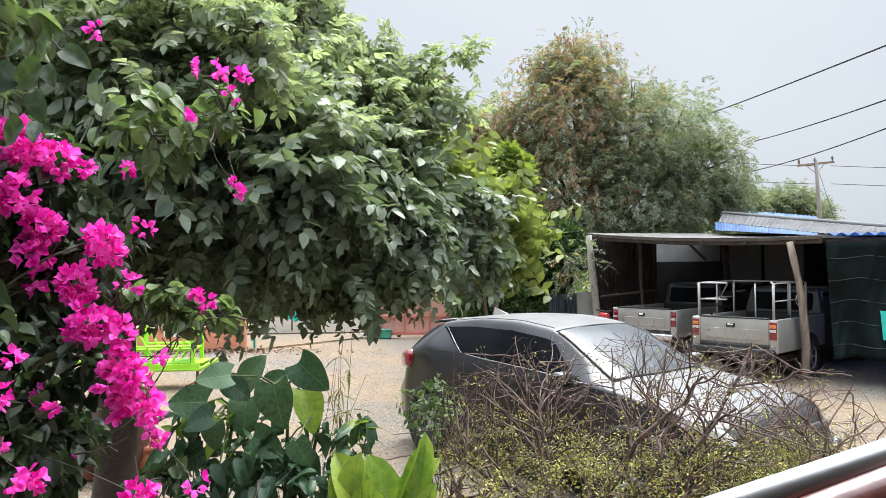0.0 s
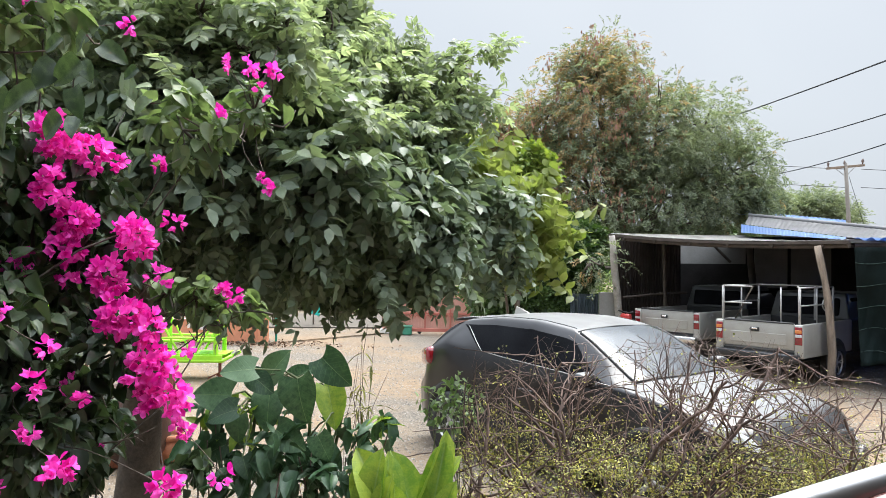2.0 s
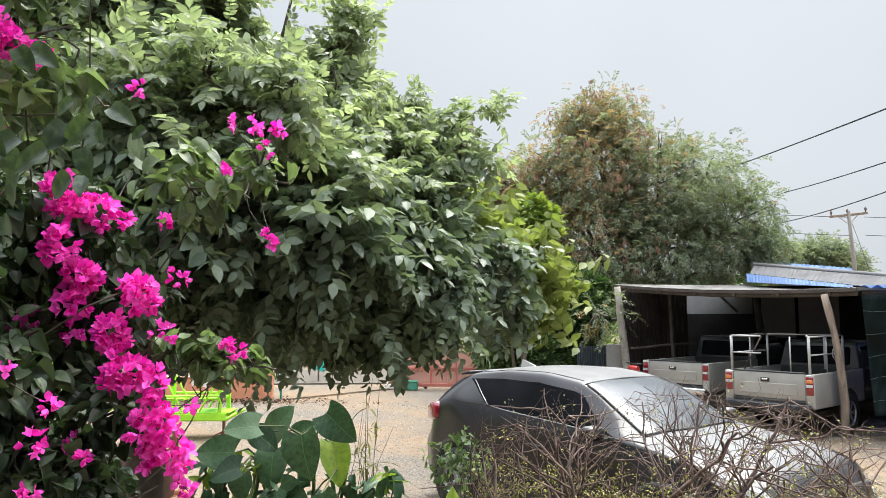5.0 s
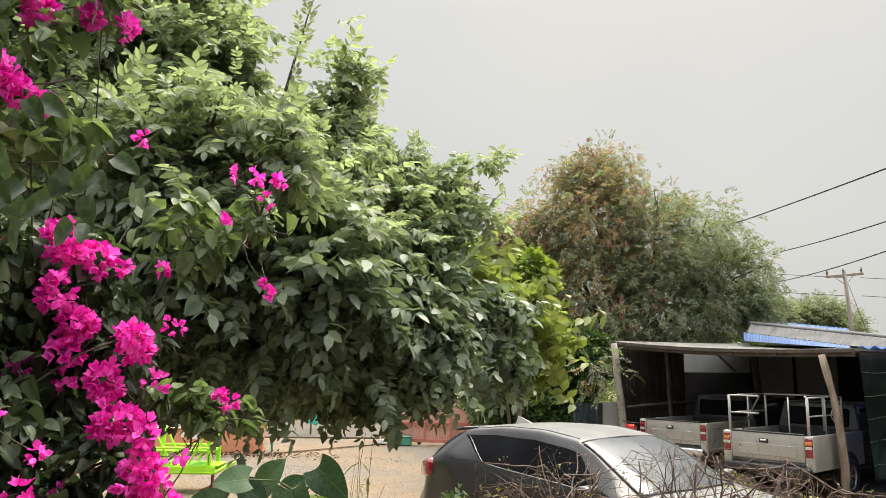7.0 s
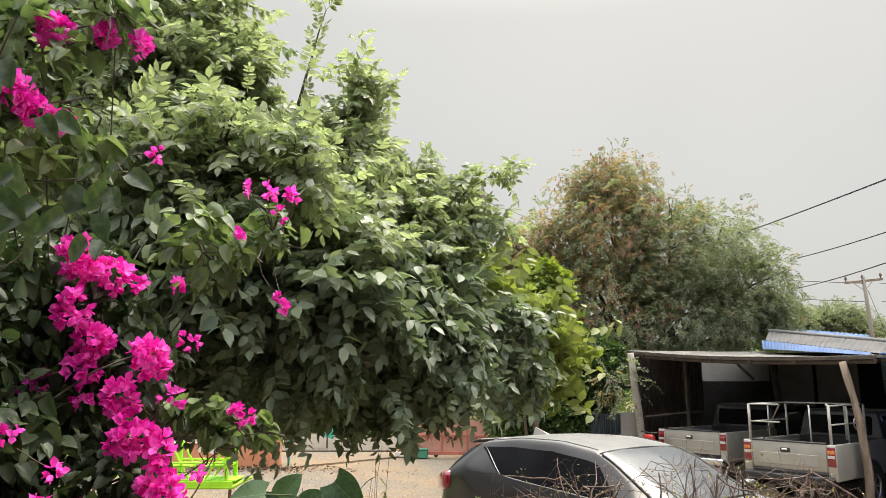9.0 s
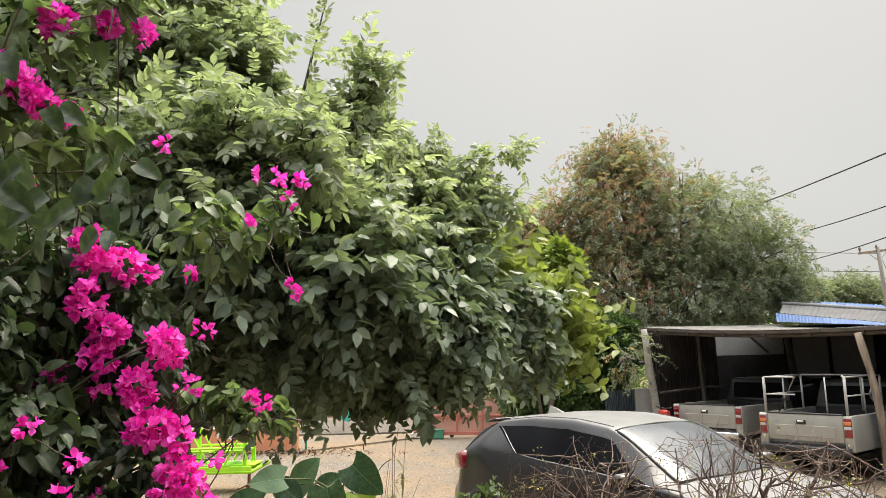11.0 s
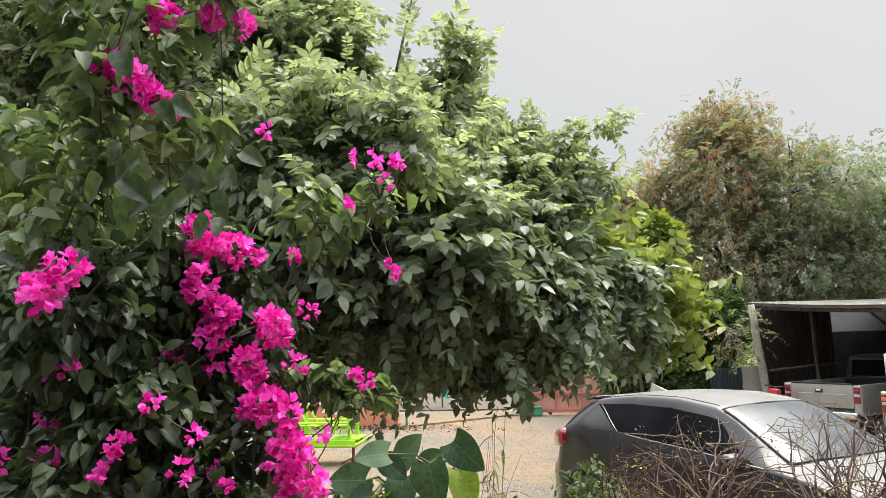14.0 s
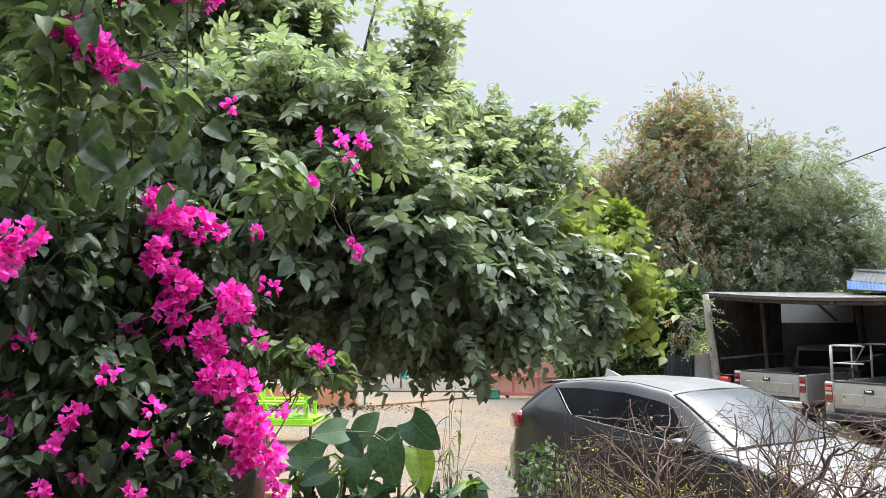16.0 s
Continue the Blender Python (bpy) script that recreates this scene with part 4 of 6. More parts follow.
def clumped(lobes, clumps, per, spread, rng, shell=0.6):
    """Places gathered in tufts on the skin of the lobes, with the way outwards."""
    c, d = in_lobes(lobes, clumps, rng, shell)
    k = rng.integers(max(1, per // 2), per * 3 // 2 + 1, clumps)
    pos, out = np.repeat(c, k, 0), np.repeat(d, k, 0)
    off = rng.normal(size=(len(pos), 3)) * spread * np.repeat(rng.uniform(0.6, 1.3, clumps), k)[:, None]
    return pos + off, out * 0.6 + off / (np.linalg.norm(off, axis=1, keepdims=True) + 1e-9) * 0.6


def build_yard_tree():
    rng = np.random.default_rng(11)
    t = empty("tree", "large dense tree with dark green feather-shaped leaves", "tree", loc=(0, 0, 0))
    base, fork = Vector((-2.15, 4.5, 0)), Vector((-1.9, 4.2, 1.95))
    part("trunk", tube(branch_path(base, fork, 0.06, rng, 8), [0.16, 0.14, 0.13, 0.125, 0.12, 0.115, 0.11, 0.10], 12), M["bark"], t, "", True)
    bm = bmesh.new()
    for x, y, z, r in CROWN:
        tube(branch_path(fork, (x, y, z), 0.10, rng, 8), list(np.linspace(0.05, 0.010, 8)), 6, bm)
        for _ in range(7):
            d = rng.normal(size=3)
            d /= np.linalg.norm(d)
            tube(branch_path((x, y, z), np.array((x, y, z)) + d * r * 0.95, 0.04, rng, 5), list(np.linspace(0.009, 0.003, 5)), 4, bm)
    # bare shoots that stick out of the crown
    shoots = (((-0.25, 4.35, 3.30), (0.24, 4.5, 3.66), 26), ((-0.75, 4.1, 3.6), (-0.58, 4.3, 4.08), 6), ((-1.1, 3.9, 3.6), (-0.87, 3.85, 4.45), 12), ((-0.3, 4.3, 3.3), (0.22, 4.5, 3.25), 24))
    tips_p, tips_d = [], []
    for a, b, k in shoots:
        pth = branch_path(a, b, 0.03, rng, 8)
        tube(pth, list(np.linspace(0.014, 0.003, 8)), 6, bm)
        for q in range(k):
            i = rng.integers(2, 8)
            tips_p.append(np.array(pth[i]))
            tips_d.append(rng.normal(size=3) * 0.6 + (np.array(b) - np.array(a)))
    tagged(part("limb", bm, M["bark"], t, "", True), kind="stuff")
    # compound leaves
    pos, out = clumped(CROWN + INNER, 1080, 6, 0.10, rng, 0.5)
    thick = [l for l in CROWN if l[2] < 2.9]
    pos_b, out_b = clumped(thick + [(x, y + 0.5, z + 0.05, r) for x, y, z, r in thick], 300, 6, 0.085, np.random.default_rng(14), 0.3)
    pos_d, out_d = clumped(DEEP, 520, 6, 0.12, np.random.default_rng(16), 0.2)
    pos_f, out_f = clumped(FRINGE, 320, 6, 0.075, np.random.default_rng(15), 0.3)
    pos, out = np.concatenate([pos, pos_b, pos_f, pos_d]), np.concatenate([out, out_b, out_f, out_d])
    keep = rng.random(len(pos)) > 0.15 * np.clip((pos[:, 2] - 2.9) / 0.5, 0, 1)
    pos, out = pos[keep], out[keep]
    n = len(pos)
    low = np.clip((2.75 - pos[:, 2]) / 0.6, 0, 1)
    fwd = out * 0.8 + rng.normal(0, 0.45, (n, 3))
    fwd[:, 2] = fwd[:, 2] * 0.5 - 0.15 - 0.9 * low * rng.uniform(0.3, 1.2, n)
    up = np.tile((0.0, 0, 1.0), (n, 1)) + rng.normal(0, 0.35, (n, 3))
    size = rng.uniform(0.7, 1.15, n) * (1.0 - 0.24 * np.clip((pos[:, 2] - 2.8) / 0.5, 0, 1))
    size *= 1 - 0.25 * low
    fn = fwd / np.linalg.norm(fwd, axis=1, keepdims=True)
    pos = pos - fn * 0.15 * size[:, None]
    m = frames_from(pos, fwd, up, size)
    k = len(tips_p)
    m2 = frames_from(np.array(tips_p), np.array(tips_d), np.tile((0.0, 0, 1.0), (k, 1)) + rng.normal(0, 0.3, (k, 3)), rng.uniform(0.55, 0.95, k))
    tv, tf = pinnate(5, 0.27, 0.090, 0.56)
    # higher leaves take the paler tone with sky light put into it
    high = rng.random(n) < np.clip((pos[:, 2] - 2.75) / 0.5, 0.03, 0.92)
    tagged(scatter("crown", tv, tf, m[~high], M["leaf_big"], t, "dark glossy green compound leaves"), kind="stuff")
    fine_v, fine_f = pinnate(7, 0.25, 0.066, 0.47)
    extra_p, extra_d = clumped([l for l in CROWN if l[2] > 2.95], 620, 6, 0.065, np.random.default_rng(17), 0.45)
    k = len(extra_p)
    extra_d = extra_d + rng.normal(0, 0.4, (k, 3)) - (0, 0, 0.2)
    m3 = frames_from(extra_p - extra_d / np.linalg.norm(extra_d, axis=1, keepdims=True) * 0.12, extra_d, np.tile((0.0, 0, 1.0), (k, 1)) + rng.normal(0, 0.4, (k, 3)), rng.uniform(0.7, 1.1, k))
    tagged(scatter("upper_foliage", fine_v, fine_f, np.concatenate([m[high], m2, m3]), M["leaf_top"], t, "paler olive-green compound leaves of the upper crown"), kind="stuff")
    # younger, lighter leaves on the outer boughs
    young = [(0.00, 5.0, 2.84, 0.20), (0.22, 5.2, 2.70, 0.22), (0.38, 5.2, 2.53, 0.22), (0.40, 5.2, 2.30, 0.19), (0.18, 5.1, 2.48, 0.22), (0.50, 5.2, 2.42, 0.12)]
    leafy("young_foliage", young, 400, (0.8, 1.1), M["leaf_young"], t, 13, (np.array(tv), tf), 0.5, 0.35, "lighter yellow-green compound leaves")
    limbs(young, Vector((-0.3, 4.3, 2.6)), rng, 0.02, 0.006, 0.05, 4, t, M["bark"])


FEATHER = [(4.1, 23.7, 8.89, 0.97), (3.44, 23.7, 8.68, 0.67), (4.97, 23.7, 8.66, 0.75), (4.17, 23.7, 7.16, 2.02),
           (6.12, 23.7, 6.48, 1.96), (1.91, 23.7, 6.25, 1.35), (2.17, 23.7, 4.93, 1.35), (3.79, 23.7, 4.35, 2.34),
           (7.71, 23.7, 6.65, 1.31), (8.61, 23.7, 5.23, 1.53), (6.36, 23.7, 4.32, 2.06), (7.95, 23.7, 4.4, 1.4),
           (9.25, 23.7, 4.38, 0.84), (3.12, 18.3, 2.25, 0.38), (1.49, 23.7, 6.03, 0.93),
           (1.16, 23.7, 6.35, 0.56), (2.67, 23.7, 7.18, 1.03), (1.7, 23.7, 4.56, 0.93)]


def sprig(n=9, length=1.0, leaf=0.22, width=0.085, seed=2, curl=0.25):
    """A feathery spray of narrow leaflets."""
    rnd = random.Random(seed)
    items = []
    v, f = [(0, 0, 0), (0.5, 0.5, 0.05), (1, 0, -0.1), (0.5, -0.5, 0.05)], [(0, 1, 2, 3)]
    for i in range(n):
        u = 0.12 + 0.85 * i / (n - 1)
        for s in (1, -1):
            l = leaf * rnd.uniform(0.7, 1.15)
            m = Matrix.Translation((length * u, 0, -curl * u * u)) @ pose(0, 0, 0, rnd.uniform(-40, 40), rnd.uniform(-10, 30), s * rnd.uniform(40, 75)) @ Matrix.Diagonal((l, width, l, 1))
            items.append(((v, f), m))
    return join_templates(items)


def leafy(name, lobes, count, size, mat, parent, seed, template, shell=0.5, droop=0.3, label="", squash=1.0):
    rng = np.random.default_rng(seed)
    pos, out = in_lobes(lobes, count, rng, shell, squash)
    fwd = out * 0.7 + rng.normal(0, 0.5, (count, 3))
    fwd[:, 2] -= droop
    up = np.tile((0.0, 0, 1.0), (count, 1)) + rng.normal(0, 0.4, (count, 3))
    s = rng.uniform(size[0], size[1], count)
    pos = pos - fwd / np.linalg.norm(fwd, axis=1, keepdims=True) * (s * 0.5)[:, None]
    return tagged(scatter(name, template[0], template[1], frames_from(pos, fwd, up, s), mat, parent, label), kind="stuff")


def limbs(lobes, fork, rng, r0, r1, bend, twigs, parent, mat):
    bm = bmesh.new()
    for x, y, z, r in lobes:
        tube(branch_path(fork, (x, y, z), bend, rng, 8), list(np.linspace(r0, r1, 8)), 6, bm)
        for _ in range(twigs):
            d = rng.normal(size=3)
            d /= np.linalg.norm(d)
            tube(branch_path((x, y, z), np.array((x, y, z)) + d * r * 0.9, bend * 0.4, rng, 4), list(np.linspace(r1, r1 * 0.3, 4)), 4, bm)
    return tagged(part("limb", bm, mat, parent, "", True), kind="stuff")


def build_feather_tree():
    rng = np.random.default_rng(21)
    t = empty("tree", "tall feathery grey-green tree hung with reddish-brown seed pods", "tree")
    fork = Vector((5.3, 23.9, 2.2))
    part("trunk", tube(branch_path((5.25, 23.7, 0), fork, 0.08, rng, 7), list(np.linspace(0.17, 0.13, 7)), 12), M["bark_pale"], t, "pale grey trunk", True)
    limbs(FEATHER, fork, rng, 0.09, 0.03, 0.25, 9, t, M["bark"])
    pos, out = clumped([(x, y, z - 0.12, r * 0.92) for x, y, z, r in FEATHER], 800, 20, 0.27, rng, 0.42)
    n = len(pos)
    fwd = out + rng.normal(0, 0.35, (n, 3)) - (0, 0, 0.25)
    tv, tf = sprig(7, 1.0, 0.34, 0.125, 2, 0.45)
    m = frames_from(pos, fwd, np.tile((0.0, 0, 1.0), (n, 1)) + rng.normal(0, 0.4, (n, 3)), rng.uniform(0.20, 0.38, n))
    rusty = rng.random(n) < np.clip(0.36 - 0.12 * (pos[:, 0] - 3.6) + 0.10 * (pos[:, 2] - 5.8), 0.02, 0.45)
    tagged(scatter("crown", tv, tf, m[~rusty], M["leaf_feather"], t, "fine feathery grey-green foliage"), kind="stuff")
    tagged(scatter("dry_foliage", tv, tf, m[rusty], M["leaf_rusty"], t, "fine dry reddish-brown foliage"), kind="stuff")
    upper = [l for l in FEATHER if l[2] > 4.0 and l[0] < 7.0]
    items = []
    rnd = random.Random(3)
    for k in range(6):
        l = rnd.uniform(0.6, 1.0)
        m = pose(rnd.uniform(-0.15, 0.15), rnd.uniform(-0.15, 0.15), 0, rnd.uniform(-12, 12), 90 + rnd.uniform(-14, 14), rnd.uniform(0, 360))
        items.append((([(0, 0, 0), (l * 0.5, 0.07, 0.02), (l, 0, 0), (l * 0.5, -0.07, -0.02)], [(0, 1, 2, 3)]), m))
    tv, tf = join_templates(items)
    rng = np.random.default_rng(23)
    centres, _ = in_lobes([(x, y, z, r * 0.97) for x, y, z, r in upper], 190, rng, 0.85)
    centres = centres[centres[:, 0] - 0.35 * centres[:, 2] < 3.7 + 0.6 * rng.normal(size=len(centres))]
    pos = np.repeat(centres, 9, 0) + rng.normal(0, 0.16, (len(centres) * 9, 3))
    n = len(pos)
    a = rng.uniform(0, 6.28, n)
    m = frames_from(pos, np.stack([np.cos(a), np.sin(a), np.zeros(n)], 1), np.tile((0.0, 0, 1), (n, 1)), rng.uniform(0.13, 0.24, n))
    tagged(scatter("pod", tv, tf, m, M["pod"], t, "hanging dry red-brown pods"), kind="stuff")


build_yard_tree()
build_feather_tree()


def build_hedge():
    rng = np.random.default_rng(31)
    h = empty("hedge", "dark green hedge at the edge of the yard, with shade-dark tree foliage", "hedge")
    limbs(HEDGE_LOBES, Vector((2.0, 20.2, 0.1)), rng, 0.04, 0.015, 0.1, 5, h, M["bark"])
    leafy("foliage", HEDGE_LOBES, 8200, (0.22, 0.40), M["leaf_hedge"], h, 32, sprig(4, 1.0, 0.5, 0.22, 4), 0.4, 0.2)
    y = empty("shrub", "light yellow-green tall shrub behind the tree", "shrub")
    limbs(YELLOW_LOBES, Vector((1.0, 15.6, 0.0)), rng, 0.04, 0.015, 0.1, 5, y, M["bark"])
    leafy("foliage", YELLOW_LOBES, 2400, (0.20, 0.36), M["leaf_yellow"], y, 33, sprig(4, 1.0, 0.5, 0.24, 4), 0.35, 0.2)


build_hedge()


def build_far_green():
    rng = np.random.default_rng(41)
    # verge across the road
    lobes = [(-22 + 2.2 * k, 31.5 + 1.2 * math.sin(k * 2.1), 0.7, 1.3 + 0.35 * math.sin(k * 1.3)) for k in range(16)]
    v = leafy("roadside_scrub", lobes, 6000, (0.35, 0.7), M["grass"], None, 42, sprig(4, 1.0, 0.45, 0.14, 4), 0.5, 0.0)
    tagged(v, "light green roadside scrub across the road", "scrub", kind="stuff")
    # far crowns along the horizon
    far = []
    for k in range(90):
        a = radians(-75 + 150 * k / 89 + rng.uniform(-1, 1))
        d = rng.uniform(75, 110)
        s = rng.uniform(2.2, 4.6)
        far.append((d * math.sin(a), d * math.cos(a), s * 0.75, s))
    f = leafy("far_trees", far, 14000, (1.0, 2.0), M["leaf_hedge"], None, 43, sprig(4, 1.0, 0.5, 0.3, 4), 0.5, 0.0)
    tagged(f, "row of distant green trees on the horizon", "trees", kind="stuff")
    t = empty("tree", "distant broad light green tree", "tree")
    crown = [(28.4, 60, 6.6, 1.9), (26.6, 60, 6.2, 1.6), (30.4, 60, 5.9, 1.7), (25.6, 60, 4.8, 1.8), (29.0, 60, 5.0, 2.2), (24.2, 58, 6.6, 1.5), (22.8, 58, 6.9, 1.8)]
    limbs(crown, Vector((27.5, 60, 2.0)), rng, 0.16, 0.05, 0.3, 4, t, M["bark"])
    part("trunk", tube([(27.5, 60, 0), (27.5, 60, 2.1)], [0.3, 0.22], 10), M["bark"], t, "", True)
    leafy("crown", crown, 3600, (0.6, 1.1), M["leaf_feather"], t, 44, sprig(6, 1.0, 0.35, 0.10, 4), 0.5, 0.0)
    p = empty("palm_tree", "distant coconut palm showing above the roofs", "tree", loc=(34.6, 55, 0))
    part("trunk", tube([(0, 0, 0), (0.2, 0, 3), (0.1, 0, 5.0)], [0.18, 0.14, 0.12], 8), M["bark"], p, "", True)
    for k in range(12):
        a = k * 0.55
        part("frond", grid_mesh(lambda u, w: (0.1 + math.cos(a) * 1.7 * u - math.sin(a) * (w - 0.5) * 0.4 * (1 - u), math.sin(a) * 1.7 * u + math.cos(a) * (w - 0.5) * 0.4 * (1 - u), 5.0 + 0.75 * u - 1.4 * u * u), 6, 2), M["leaf_hedge"], p)


build_far_green()


def build_litter():
    rng = np.random.default_rng(47)
    n = 900
    pos = np.stack([rng.normal(-6.2, 1.6, n), 18.5 + rng.normal(0, 0.35, n), rng.uniform(0.0, 0.05, n)], 1)
    a = rng.uniform(0, 6.28, n)
    tv, tf = leaflet(1, 0.5, 0.1, 0.1)
    m = frames_from(pos, np.stack([np.cos(a), np.sin(a), rng.normal(0, 0.3, n)], 1), np.tile((0.0, 0, 1), (n, 1)) + rng.normal(0, 0.4, (n, 3)), rng.uniform(0.05, 0.12, n))
    tagged(scatter("leaf_litter", tv, tf, m, M["litter"]), "dry brown leaf litter along the peach wall", "leaf litter", kind="stuff")
    c = empty("shrub", "small yellow and green shrub behind the peach wall", "shrub")
    lobes = [(-5.7, 19.6, 1.05, 0.34), (-6.3, 19.7, 0.95, 0.32), (-5.35, 19.55, 0.9, 0.25), (-7.2, 19.8, 0.95, 0.35)]
    leafy("foliage", lobes, 520, (0.12, 0.2), M["leaf_yellow"], c, 48, (np.array(tv), tf), 0.3, 0.2)
    limbs(lobes, Vector((-6.0, 19.7, 0.0)), rng, 0.02, 0.008, 0.05, 4, c, M["bark"])


build_litter()


# ---- vehicles ----
def table(x, xs, vs):
    """Smooth reading of a short table."""
    k = 0.05
    return sum(w * float(np.interp(x + d * k, xs, vs)) for d, w in ((-2, 0.1), (-1, 0.2), (0, 0.4), (1, 0.2), (2, 0.1)))


def car_section(x, t):
    """Half cross-section of the hatchback at x: t runs 0 (under) .. 7 (top middle)."""
    ztop = table(x, (-2.19, -2.13, -2.02, -1.90, -1.55, -0.95, -0.35, 0.12, 0.32, 0.90, 1.02, 1.55, 1.90, 2.08, 2.16, 2.2), (0.80, 1.02, 1.19, 1.40, 1.49, 1.555, 1.565, 1.515, 1.44, 1.12, 1.085, 1.03, 0.955, 0.87, 0.74, 0.58))
    wr = table(x, (-2.19, -1.85, -1.0, -0.2, 0.15, 0.95, 1.05, 1.6, 1.95, 2.12, 2.2), (0.60, 0.53, 0.57, 0.59, 0.58, 0.68, 0.73, 0.71, 0.64, 0.52, 0.42))
    drop = table(x, (-2.2, -1.9, -1.5, 0.1, 0.9, 1.2, 2.2), (0.10, 0.07, 0.055, 0.055, 0.05, 0.045, 0.06))
    zb = table(x, (-2.2, -1.95, -1.6, -1.2, -0.6, 0.4, 0.9, 1.05, 1.6, 2.0, 2.2), (0.70, 1.08, 1.18, 1.14, 1.09, 1.05, 1.03, 1.01, 0.93, 0.82, 0.50))
    wb = table(x, (-2.19, -1.95, -1.5, -1.0, 0.0, 0.9, 1.5, 1.9, 2.1, 2.2), (0.66, 0.80, 0.85, 0.83, 0.845, 0.84, 0.85, 0.78, 0.64, 0.50))
    wm = table(x, (-2.19, -1.95, -1.37, -0.5, 0.5, 1.27, 1.8, 2.06, 2.2), (0.72, 0.86, 0.905, 0.865, 0.865, 0.905, 0.87, 0.78, 0.60))
    pts = [(0.0, 0.20), (wm - 0.10, 0.22), (wm - 0.015, 0.34), (wm, 0.62), (wb, zb), (wr, ztop - drop), (wr * 0.62, ztop - 0.012), (0.0, ztop)]
    i = min(int(t), 6)
    f = t - i
    p0, p1, p2, p3 = (Vector((*pts[max(0, min(7, j))], 0)) for j in (i - 1, i, i + 1, i + 2))
    tens = 0.28
    m1, m2 = (p2 - p0) * tens, (p3 - p1) * tens
    h = p1 * (2 * f ** 3 - 3 * f ** 2 + 1) + m1 * (f ** 3 - 2 * f ** 2 + f) + p2 * (3 * f ** 2 - 2 * f ** 3) + m2 * (f ** 3 - f ** 2)
    return h.x, max(0.2, h.y)


def car_patch(t0, t1, xr0, xr1, xf0, xf1, side, lift, nu=14, nv=8):
    """A panel lying on the car's skin: rear edge from xr0 to xr1 and front edge from xf0 to xf1 as t goes from t0 to t1."""
    def fn(u, v):
        t = t0 + (t1 - t0) * v
        x = (xr0 + (xr1 - xr0) * v) * (1 - u) + (xf0 + (xf1 - xf0) * v) * u
        y, z = car_section(x, t)
        ya, za = car_section(x, min(7, t + 0.05))
        yb, zb_ = car_section(x, max(0, t - 0.05))
        n = Vector((za - zb_, -(ya - yb), 0))
        n = n.normalized() if n.length else Vector((0, 1, 0))
        if t > 6.9:
            n = Vector((0, 1, 0))
        return (x, side * (y + n.x * lift), z + n.y * lift)
    return grid_mesh(fn, nu, nv)


def add_wheel(parent, x, y, side, r, w, spokes=5):
    tyre = part("tyre", lathe([(r * 0.66, -w / 2), (r * 0.93, -w / 2), (r, -w * 0.34), (r, w * 0.34), (r * 0.93, w / 2), (r * 0.66, w / 2)], 36, None, "y", (x, y, r)), M["tyre"], parent, "", True)
    rim = part("rim", lathe([(r * 0.67, -w * 0.45), (r * 0.60, -w * 0.30), (r * 0.58, w * 0.30), (r * 0.67, w * 0.45)], 32, None, "y", (x, y, r)), M["alloy"], tyre, "cast alloy rim", True)
    bm = lathe([(0.0, side * w * 0.36), (r * 0.16, side * w * 0.36), (r * 0.18, side * w * 0.2)], 16, None, "y", (x, y, r))
    for k in range(spokes):
        a = 2 * math.pi * k / spokes
        for da in (-0.13, 0.13):
            c = Vector((x, y + side * w * 0.30, r))
            tube([c + Vector((math.cos(a) * r * 0.1, 0, math.sin(a) * r * 0.1)), c + Vector((math.cos(a + da) * r * 0.62, 0, math.sin(a + da) * r * 0.62))], 0.016, 5, bm)
    part("spoke_disc", bm, M["alloy"], rim, "", True)
    part("brake_disc", lathe([(0.0, 0.0), (r * 0.55, 0.0)], 20, None, "y", (x, y, r)), M["black_plastic"], tyre)


